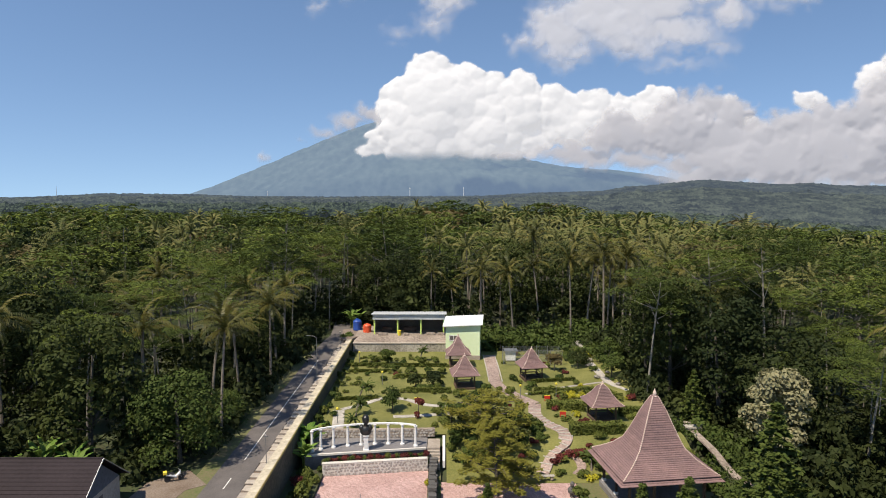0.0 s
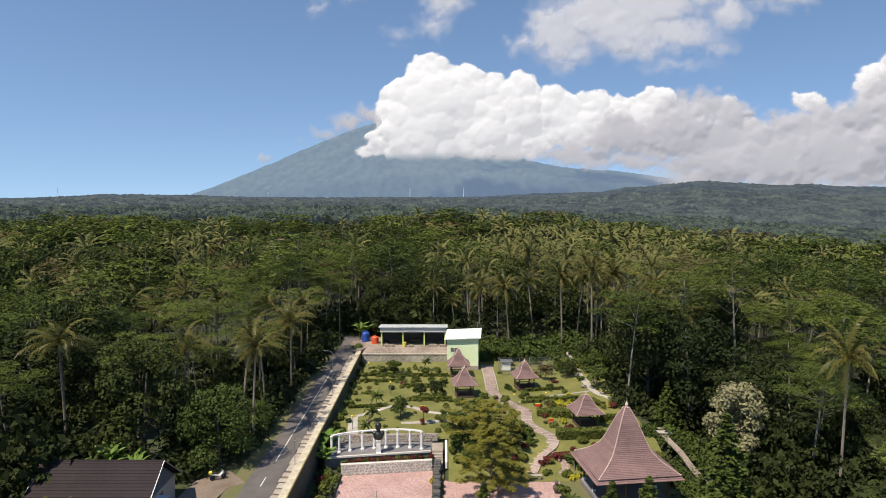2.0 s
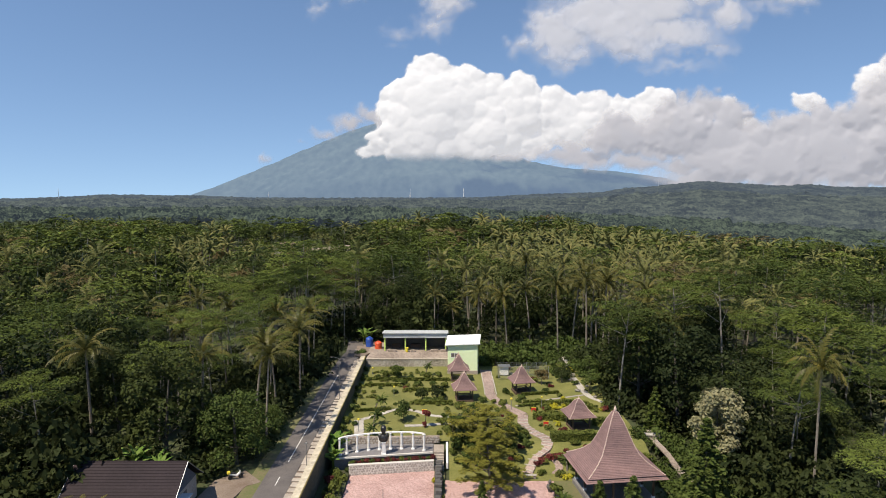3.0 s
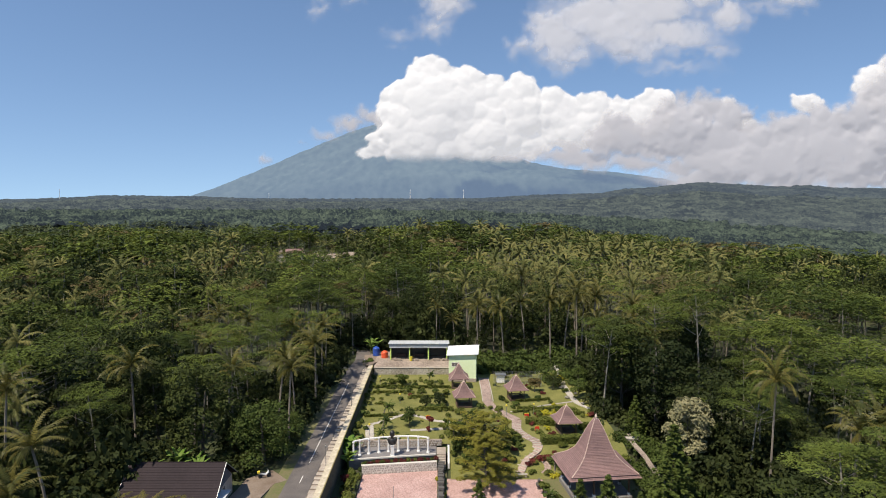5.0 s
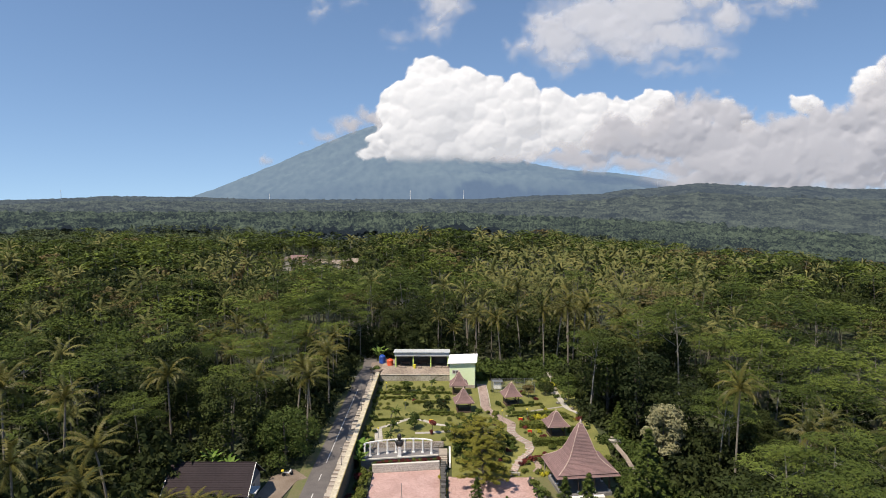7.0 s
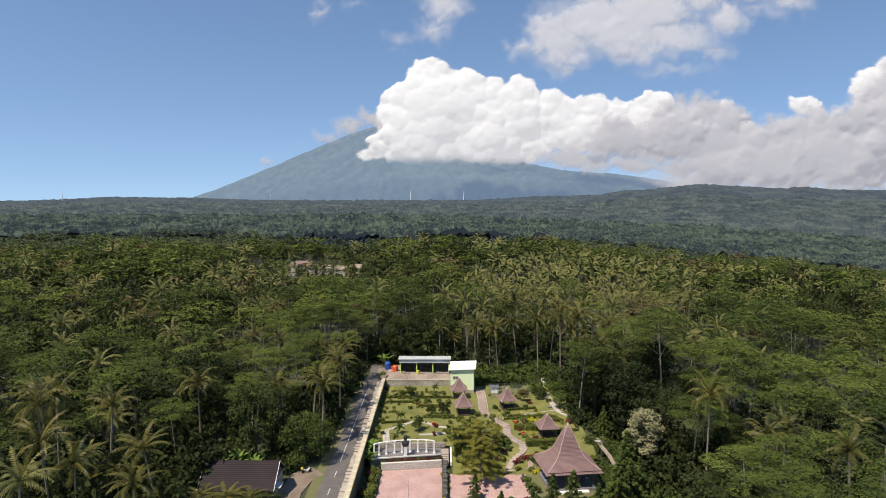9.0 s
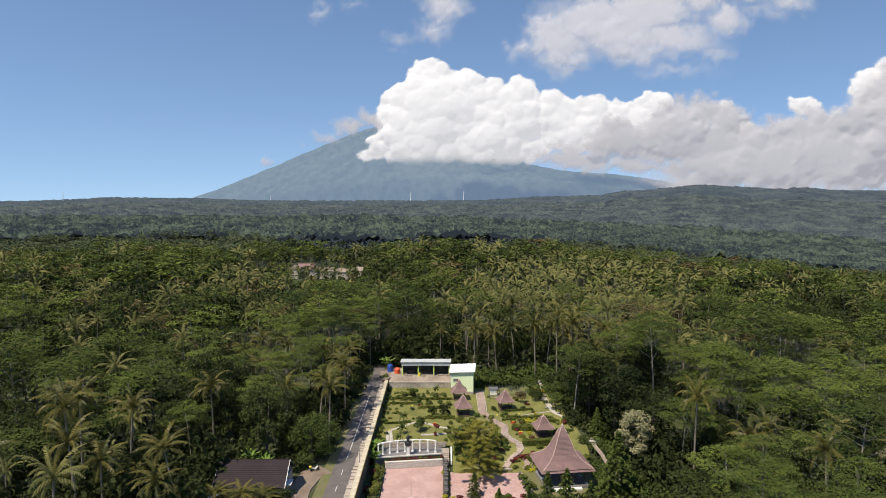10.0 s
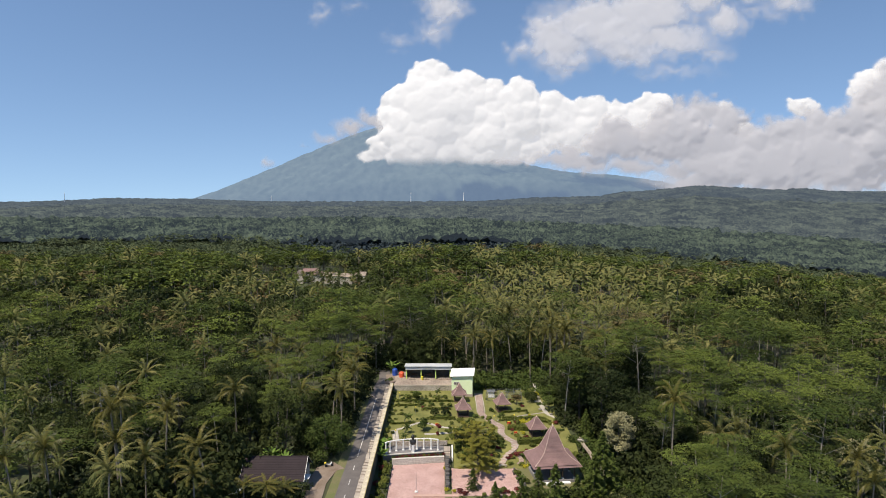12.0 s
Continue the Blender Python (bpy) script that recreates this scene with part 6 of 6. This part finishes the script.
undergrowth(-10, 62, 129, 168, 190, 2.0, 4.6)
undergrowth(-95, -40, 62, 110, 90, 2.0, 4.6)
undergrowth(-78, -40, 26, 60, 170, 2.2, 4.6)
undergrowth(46, 110, 44, 110, 150, 2.0, 4.6)
tagged(new("undergrowth", quads("undergrowth", np.concatenate(clumps), L_UNDERSHADE, np.concatenate(tint))), "tangled undergrowth along the forest edge", "undergrowth", kind="stuff")
# sunny thicket on the slope behind the garden
clumps, tint = [], []
undergrowth(3.5, 34, 120, 129, 110, 0.7, 2.2)
undergrowth(8, 24, 117, 121, 24, 0.9, 1.9)
undergrowth(26, 30, 104, 119, 22, 0.8, 1.6)
undergrowth(22, 31, 106, 119, 40, 0.5, 1.4)
undergrowth(28.5, 30.2, 58, 76, 24, 0.5, 1.1)
for x, y in curve([(31.2, 78), (31.2, 75.6), (32.3, 72.2), (33.4, 67), (34.1, 61.8), (35.2, 58), (36.6, 54.4)], 4):
    # low growth on both sides of the walk at the forest's edge
    undergrowth(x - 2.6, x - 0.9, y - 0.8, y + 0.8, 2, 0.45, 0.95)
    undergrowth(x + 1.0, x + 4.2, y - 0.8, y + 0.8, 4, 0.6, 1.5)
tagged(new("thicket", quads("undergrowth", np.concatenate(clumps), L_GREEN, np.concatenate(tint))), "bright green thicket behind the garden", "undergrowth", kind="stuff")


# ---- garden plants ----
def shrub_mesh(name, n, size, leaf, seed, lumps=5, squash=0.85):
    r = np.random.default_rng(seed)
    c = r.uniform(-0.45, 0.45, (lumps, 3)) * [1, 1, 0.5] + [0, 0, 0.5]
    return quads(name, balls(c, r.uniform(0.4, 0.62, lumps), n, size, r, squash), leaf, np.zeros(n))


ROUND = [quads("shrub", balls(np.array([[0, 0, 0.62]]), np.array([0.75]), 330, 0.13, np.random.default_rng(s), 0.9), L_BUSH, np.zeros(330)) for s in (1, 2)]
LOOSE = [shrub_mesh("shrub", 220, 0.2, L_BUSH, s) for s in (3, 4, 5)] + [shrub_mesh("shrub", 260, 0.19, L_CONIFER, 6)]
LOOSE += [shrub_mesh("shrub", 240, 0.18, L_GREEN, s) for s in (11, 12)]
REDS = [shrub_mesh("shrub", 240, 0.17, L_RED, s) for s in (7, 8)]
YELS = [shrub_mesh("shrub", 240, 0.17, L_YELLOW, s) for s in (9, 10)]


def garden_z(x, y):
    if y >= 75.7:
        return float(lawn_z(np.array(x), np.array(y)))
    if y >= 67.3 and x > 0:
        return float(slope_z(np.array(x), np.array(y)))
    return 0.3 if x < -13 else 0.08


def shrub(meshes, x, y, s, label, group, z=None, tall=1.0, category="shrub"):
    ob = part("shrub", meshes[int(RNG.integers(len(meshes)))], None)
    ob.matrix_basis = pose(x, y, (garden_z(x, y) if z is None else z) - 0.08, 0, 0, RNG.uniform(0, 360)) @ Matrix.Diagonal((s, s, s * tall, 1))
    return tagged(ob, label, category, group)


LOOSE_A = [(-16.1, 107.7, 0.77), (-13.7, 108.0, 0.77), (-12.2, 109.5, 1.17), (-9.3, 108.4, 1.36), (-6.8, 107.7, 0.96), (-3.8, 107.7, 1.35), (-1.4, 109.5, 0.98), (-8.0, 104.1, 1.12), (-5.1, 103.4, 0.92), (-2.7, 103.4, 0.92), (-0.4, 102.4, 1.10), (-15.2, 98.6, 0.62), (-9.4, 98.6, 0.79), (-11.4, 93.3, 0.58), (-3.3, 93.3, 0.92), (-1.6, 93.3, 0.92), (-0.4, 96.8, 0.69), (-4.4, 97.4, 0.61), (-5.5, 93.3, 0.58), (-14.6, 82.3, 0.73), (-15.0, 78.1, 0.70), (-15.2, 90.6, 0.49), (-10.8, 76.2, 0.54), (-6.6, 76.2, 0.54)]
LOOSE_B = [(-8.4, 77.1, 0.48), (-1.0, 78.1, 0.63), (-0.3, 80.1, 0.57), (-11.0, 86.8, 0.46), (10.9, 98.6, 0.53), (12.0, 96.8, 0.52), (12.9, 93.3, 0.67), (16.3, 93.3, 0.75), (18.4, 93.3, 0.67), (20.7, 96.2, 0.69), (21.8, 93.3, 0.58), (22.0, 109.5, 1.17), (20.0, 109.5, 1.37), (29.5, 102.4, 1.28), (27.8, 90.6, 1.29), (29.0, 111.5, 1.00), (27.9, 115.5, 0.82), (17.5, 106.0, 0.88), (10.8, 85.6, 0.76), (29.3, 93.3, 1.17), (25.0, 81.2, 0.94)]
for x, y, s in LOOSE_A + LOOSE_B:
    shrub(LOOSE + ROUND if s < 0.7 else LOOSE, x, y, s, "leafy green shrub on the lawn", "green garden shrubs", tall=0.95)
# clipped rows across the lawn
for y, x0, x1 in ((106.3, -16.2, 1.0), (102.6, -15.8, 0.5), (110.8, -12, -2), (99.4, -9, -1), (95.2, -15.5, -9.5), (92.0, -7, 1.5)):
    x = x0
    while x < x1:
        if RNG.uniform() < 0.78:
            shrub(ROUND, x, y + RNG.normal(0, 0.25), RNG.uniform(0.4, 0.75), "small clipped round shrub in a row", "clipped shrubs", tall=0.85)
        x += RNG.uniform(0.9, 1.5)
for i in range(34):
    x, y = RNG.uniform(-16.4, 1.0), RNG.uniform(76.8, 115.5)
    shrub(LOOSE, x, y, RNG.uniform(0.3, 0.6), "small leafy plant on the lawn", "small garden plants")
for i in range(44):
    x, y = RNG.uniform(10.5, 29.0), RNG.uniform(83, 116)
    if abs(x - 14) < 2.6 and abs(y - 99) < 2.8:
        continue
    k = RNG.uniform()
    shrub(LOOSE if k < 0.8 else YELS if k < 0.9 else REDS, x, y, RNG.uniform(0.35, 0.95), "%s plant on the garden slope" % ("leafy green" if k < 0.8 else "yellow-leaved" if k < 0.9 else "dark red leafy"), "slope plants")
for x, y, s in ((14.9, 71.8, 0.95), (13.1, 71.0, 0.75), (16.6, 72.3, 0.75), (15.8, 72.0, 0.8), (13.9, 71.5, 0.8), (-3.3, 81.2, 0.5), (-7.8, 101.2, 0.6), (20.1, 102.2, 0.73), (1.6, 55.6, 0.9), (2.6, 54.8, 0.9)):
    shrub(REDS, x, y, s, "low shrub with dark red leaves", "red shrubs", tall=1.9 if x == -3.3 else 0.9)
for x, y, s in ((17.7, 81.8, 0.75), (17.9, 90.4, 0.7), (19.0, 90.9, 0.7), (16.2, 67.8, 0.65), (17.2, 68.4, 0.6), (20.4, 90.9, 0.65), (-0.9, 61.5, 0.6), (-1.2, 56.5, 0.7), (0.2, 56.0, 0.6), (-1.6, 66.8, 0.55)):
    shrub(YELS, x, y, s, "bright yellow-leaved garden shrub", "yellow shrubs")
for i in range(46):
    x, y = RNG.uniform(-1.5, 10.5), RNG.uniform(76.5, 94)
    if abs(x - 3.3) < 2.4 and y > 92:
        continue
    shrub(LOOSE + ROUND, x, y, RNG.uniform(0.45, 1.15), "leafy green shrub in the middle of the garden", "middle garden shrubs")
for i in range(70):
    x, y = RNG.uniform(8.6, 21), RNG.uniform(69.5, 90.5)
    if min(math.hypot(x - a, y - b) for a, b in WALK) < 1.5 or math.hypot(x - 20.9, y - 81.2) < 2.9 or (y < 71 and x > 15):
        continue
    k = RNG.uniform()
    shrub(LOOSE if k < 0.62 else ROUND if k < 0.74 else YELS if k < 0.84 else REDS, x, y, RNG.uniform(0.4, 0.95), "%s plant beside the winding walk" % ("leafy green" if k < 0.74 else "yellow-leaved" if k < 0.84 else "dark red leafy"), "plants along the walk")
# flower bed above the stone wall, red and green by turns
for i in range(22):
    t = i / 21
    x, y = -13.3 + 11.2 * t, 69.95 + 1.6 * t
    red = i % 5 in (1, 2, 4)
    shrub(REDS if red else LOOSE, x, y, RNG.uniform(0.42, 0.62), "%s shrub in the terrace flower bed" % ("dark red" if red else "green"), "terrace flowers", z=1.35)
# planting bed beside the plaza
for i in range(40):
    y = 42 + 27.5 * i / 39
    k = RNG.uniform()
    shrub(LOOSE if k < 0.75 else REDS, RNG.uniform(-16.5, -13.7), y, RNG.uniform(0.5, 1.25), "%s bush in the bed beside the plaza" % ("overgrown green" if k < 0.75 else "reddish"), "bed bushes", z=0.3, tall=RNG.uniform(0.9, 1.5))
for i in range(12):
    shrub(LOOSE, RNG.uniform(-16.7, -15.8), 76.5 + 40 * i / 12, RNG.uniform(0.4, 0.9), "green bush at the foot of the wall", "wall-foot bushes", tall=1.2)
for i in range(16):
    shrub(LOOSE, RNG.uniform(0.6, 5.0), RNG.uniform(70.5, 76.5), RNG.uniform(0.6, 1.2), "leafy bush on the bank below the lawn", "bank bushes")
# shrubs round the pavilion and court
for x, y, s in ((15.8, 68.6, 0.8), (18.0, 70.3, 0.9), (13.2, 69.0, 0.6), (9.8, 69.2, 0.7), (8.6, 69.8, 0.8), (10.5, 71.8, 0.9), (6.5, 70.5, 1.0), (4.5, 71.5, 1.0), (2.5, 71.0, 0.9), (3.4, 74.0, 1.0), (6.0, 74.0, 1.1), (9.0, 74.5, 1.0), (11.5, 76.0, 1.0), (15.6, 60.0, 0.9), (15.2, 56.3, 1.0), (14.6, 53.4, 1.1), (24.6, 56.4, 0.9), (27.0, 56.6, 0.9), (27.5, 68.6, 1.0), (29.0, 66.0, 1.1), (30.2, 63.0, 1.1), (28.5, 71.5, 1.1), (26.0, 72.5, 1.0), (23.5, 72.0, 0.9), (6.2, 54.0, 0.7), (10.6, 53.5, 0.7), (12.0, 52.6, 0.9), (22.6, 56.0, 0.8)):
    shrub(LOOSE, x, y, s, "leafy bush near the pavilion", "pavilion bushes", tall=1.1)

for i in range(30):
    k = RNG.uniform()
    shrub(LOOSE if k < 0.85 else REDS, RNG.uniform(8.2, 15.6), RNG.uniform(50.2, 56.8), RNG.uniform(0.55, 1.1), "%s bush at the edge of the court" % ("leafy green" if k < 0.85 else "dark red leafy"), "court bushes", tall=1.1)


def join_planting(groups):
    """Plants too small to tell apart become one mass for each kind of leaf."""
    masses = {}
    for ob in [o for o in scene.objects if o.name.startswith("shrub")]:
        if ob.get("group") in groups:
            v = np.empty(3 * len(ob.data.vertices), dtype=np.float32)
            ob.data.vertices.foreach_get("co", v)
            m = np.array(ob.matrix_basis)
            masses.setdefault(ob.data.materials[0], []).append((v.reshape(-1, 3) @ m[:3, :3].T + m[:3, 3]).reshape(-1, 4, 3))
            bpy.data.objects.remove(ob)
    for leaf, v in masses.items():
        tint = np.concatenate([np.full(len(q), RNG.uniform()) for q in v])
        tagged(new("low_planting", quads("planting", np.concatenate(v), leaf, tint)), "low clipped and leafy plants dotted over the lawn", "shrubs", kind="stuff")


join_planting(("clipped shrubs", "small garden plants", "bank bushes", "middle garden shrubs", "wall-foot bushes"))


def hedge(x0, y0, x1, y1, h, w, label="clipped green hedge on the lawn"):
    ln = math.hypot(x1 - x0, y1 - y0)
    n = int(ln * 150)
    r = np.random.default_rng(int(abs(x0) * 10))
    c = r.uniform([0, -w / 2, 0.1], [ln, w / 2, h], (n, 3))
    # most leaves lie on the clipped faces
    side = r.integers(0, 3, n)
    c[side == 0, 2] = h
    c[side == 1, 1] = -w / 2
    nr = np.zeros((n, 3))
    nr[side == 0, 2] = 1
    nr[side == 1, 1] = -1
    nr[side == 2] = [0, 0.5, 0.8]
    ob = part("hedge", quads("hedge", leaves(c, nr, 0.17, r), L_BUSH, np.zeros(n)), None)
    ob.matrix_basis = pose(x0, y0, garden_z((x0 + x1) / 2, (y0 + y1) / 2) - 0.05, 0, 0, math.degrees(math.atan2(y1 - y0, x1 - x0)))
    part("core", boxed(0.1, ln - 0.1, -w / 2 + 0.12, w / 2 - 0.12, 0.02, h - 0.12, bevel=0.05), L_CONIFER, ob)
    return tagged(ob, label, "hedge", "hedges")


hedge(15.6, 76.0, 22.5, 76.4, 1.3, 1.6, "broad clipped hedge below the gazebo")
hedge(23.4, 82.6, 26.6, 82.2, 1.2, 1.2)
hedge(14.3, 85.4, 19.4, 84.4, 1.1, 1.4)
hedge(13.6, 92.6, 20.0, 92.0, 0.7, 0.6)
hedge(20.5, 91.0, 26.0, 89.5, 0.7, 0.6)
hedge(-16.0, 106.9, -9.5, 107.1, 0.55, 0.5, "low clipped hedge across the lawn")
hedge(-8.6, 106.6, 0.6, 106.5, 0.6, 0.55, "low clipped hedge across the lawn")
hedge(-15.6, 103.0, -8.8, 103.3, 0.5, 0.45, "low clipped hedge across the lawn")
hedge(-7.6, 100.0, 0.2, 99.8, 0.6, 0.5, "low clipped hedge across the lawn")
hedge(-5.2, 92.6, 1.2, 92.4, 0.7, 0.7, "low clipped hedge across the lawn")
hedge(-15.6, 88.6, -9.4, 89.4, 0.5, 0.5, "low clipped hedge beside the path")
hedge(13.8, 97.2, 21.0, 98.6, 0.5, 0.5, "low clipped hedge on the slope")
hedge(10.6, 79.8, 12.2, 76.4, 1.2, 1.2)


def border(pts, h, leaf, label):
    """A low clipped border that follows a curve."""
    line = np.array(curve(pts, 5))
    r = np.random.default_rng(int(pts[0][0] * 10))
    d = np.concatenate([[0], np.cumsum(np.hypot(*np.diff(line, axis=0).T))])
    n = int(d[-1] * 150)
    at = r.uniform(0, d[-1], n)
    x, y = np.interp(at, d, line[:, 0]) + r.normal(0, 0.16, n), np.interp(at, d, line[:, 1]) + r.normal(0, 0.16, n)
    z = np.array([garden_z(a, b) for a, b in zip(x, y)]) + r.uniform(0.1, 1, n) ** 0.5 * h
    ob = part("hedge", quads("hedge", leaves(np.stack([x, y, z], 1), np.tile([0, -0.2, 1.0], (n, 1)), 0.13, r), leaf, np.zeros(n)), None)
    return tagged(ob, label, "hedge", "curved borders")


border([(16.3, 90.4), (19.7, 92.9), (22.5, 93.4), (24.9, 91.9), (25.5, 88.0)], 0.5, L_BUSH, "curved clipped border of light green shrubs")
border([(16.6, 88.6), (18.4, 87.3), (19.8, 86.4), (21.6, 87.0)], 0.5, L_BUSH, "curved clipped border of light green shrubs")
border([(17.8, 90.0), (18.7, 89.6), (19.8, 89.3)], 0.6, L_YELLOW, "short border of yellow-leaved shrubs")
border([(12.6, 91.0), (14.6, 91.6), (16.4, 92.2)], 0.45, L_BUSH, "clipped border along the stone kerb")


def small_tree(x, y, h, r, leaf, label):
    t = thing("small_tree", x, y, garden_z(x, y) - 0.05, label, "tree")
    rg = np.random.default_rng(int(x * 7 + 300))
    part("trunk", quads("trunk", limbs([(np.array([[0, 0, 0], [0.05, 0, h * 0.4], [0.1, 0.05, h * 0.75]]), [0.09, 0.07, 0.04])], 6), M_TRUNK), None, t)
    c = rg.uniform(-0.5, 0.5, (7, 3)) * [r * 1.2, r * 1.2, r * 0.8] + [0.1, 0, h - r * 0.8]
    part("crown", quads("crown", balls(c, rg.uniform(0.45, 0.65, 7) * r, 900, 0.17, rg), leaf, np.zeros(900)), None, t)


small_tree(-6.9, 84.1, 3.3, 1.6, L_GREEN, "small round-headed tree on the lawn")
small_tree(-3.3, 81.4, 2.8, 0.7, L_RED, "slim tree with rusty red leaves")
small_tree(-9.6, 108.0, 3.0, 1.5, L_CONIFER, "small dark tree on the upper lawn")
small_tree(-4.2, 94.5, 2.6, 1.3, L_BROAD, "small bushy tree on the lawn")
small_tree(-1.5, 95.0, 2.4, 1.2, L_BROAD, "small bushy tree near the gazebo")
small_tree(22.6, 104.5, 3.4, 1.6, L_BROAD, "small tree on the garden slope")
small_tree(18.6, 103.8, 3.0, 1.3, L_BROWN, "small reddish-brown tree on the slope")
small_tree(26.6, 98.0, 4.2, 2.0, L_GREEN, "bright green tree at the garden's edge")
small_tree(28.0, 105.0, 4.6, 2.0, L_GREEN, "bright green tree at the garden's edge")
small_tree(10.8, 117.5, 3.6, 2.0, L_GREEN, "bright green bushy tree behind the hut")
small_tree(13.2, 118.2, 3.2, 1.8, L_GREEN, "bright green bushy tree behind the hut")
small_tree(-18.6, 119.6, 3.0, 1.4, L_GREEN, "bushy tree beside the water tanks")
small_tree(14.0, 62.5, 1.9, 0.9, L_BUSH, "small spreading tree beside the court")


def cycad(x, y, h, r, label="small cycad palm with arching fronds on the lawn"):
    t = thing("cycad_palm", x, y, garden_z(x, y) - 0.05, label, "palm tree", "small palms")
    rg = np.random.default_rng(int(abs(x) * 11))
    tr, cr = make_palm(rg, 18, 5, h=h, length=r * 1.15, fine=False, wide=0.13)
    part("trunk", quads("trunk", tr * [0.6, 0.6, 1], M_PALMTRUNK), None, t)
    part("fronds", quads("fronds", cr, L_GREEN, np.zeros(len(cr))), None, t)


for x, y, h, r in ((-11.6, 82.1, 1.7, 1.5), (-12.1, 89.9, 1.7, 1.4), (-11.0, 78.2, 1.3, 1.1), (-4.0, 109.5, 2.0, 1.1), (17.0, 70.0, 1.2, 1.2), (14.2, 59.2, 1.2, 1.3)):
    cycad(x, y, h, r)


def banana(x, y, h, n, z=None):
    t = thing("banana_plant", x, y, garden_z(x, y) if z is None else z, "clump of banana plants with broad torn leaves", "banana plant", "banana plants")
    rg = np.random.default_rng(int(abs(x * 3 + y)))
    stems, lv = [], []
    for i in range(n):
        bx, by = rg.uniform(-0.9, 0.9, 2)
        hh = h * rg.uniform(0.7, 1.1)
        stems.append((np.array([[bx, by, 0], [bx * 1.05, by * 1.05, hh * 0.55]]), [0.13, 0.08]))
        for j in range(6):
            a, up = j * 1.05 + rg.uniform(0, 1), rg.uniform(0.7, 1.4)
            s = np.linspace(0, 1, 6)
            el = up - 1.3 * s
            ln = hh * 0.62
            rad = np.concatenate([[0], np.cumsum(np.cos(el[:-1]) * ln / 5)])
            zz = hh * 0.5 + np.concatenate([[0], np.cumsum(np.sin(el[:-1]) * ln / 5)])
            rib = np.stack([bx + rad * np.cos(a), by + rad * np.sin(a), zz], 1)
            wd = 0.3 * np.sin(np.pi * np.clip(s * 0.92 + 0.08, 0, 1)) ** 0.5
            for sg in (-1, 1):
                o = np.stack([-np.sin(a) * sg * wd, np.cos(a) * sg * wd, -0.35 * wd], 1)
                lv.append(np.stack([rib[:-1], rib[1:], rib[1:] + o[1:], rib[:-1] + o[:-1]], 1))
    for one in stems:
        part("stem", quads("stem", limbs([one], 6), L_BUSH), None, t)
    lv = np.concatenate(lv)
    part("leaves", quads("leaves", lv, L_BANANA, np.zeros(len(lv))), None, t)


banana(-16.2, 73.6, 4.2, 4, 1.0)
banana(-16.4, 70.6, 3.4, 3, 0.4)
banana(-38.5, 58.6, 5.0, 5, 3.6)
banana(-35.8, 59.2, 4.4, 4, 3.6)
banana(-17.9, 128.0, 4.0, 4, 4.6)
small_tree(1.0, 79.0, 3.0, 1.3, L_GREEN, "bushy tree beside the colonnade")
small_tree(4.5, 81.5, 4.0, 1.9, L_GREEN, "bushy tree in the middle of the garden")
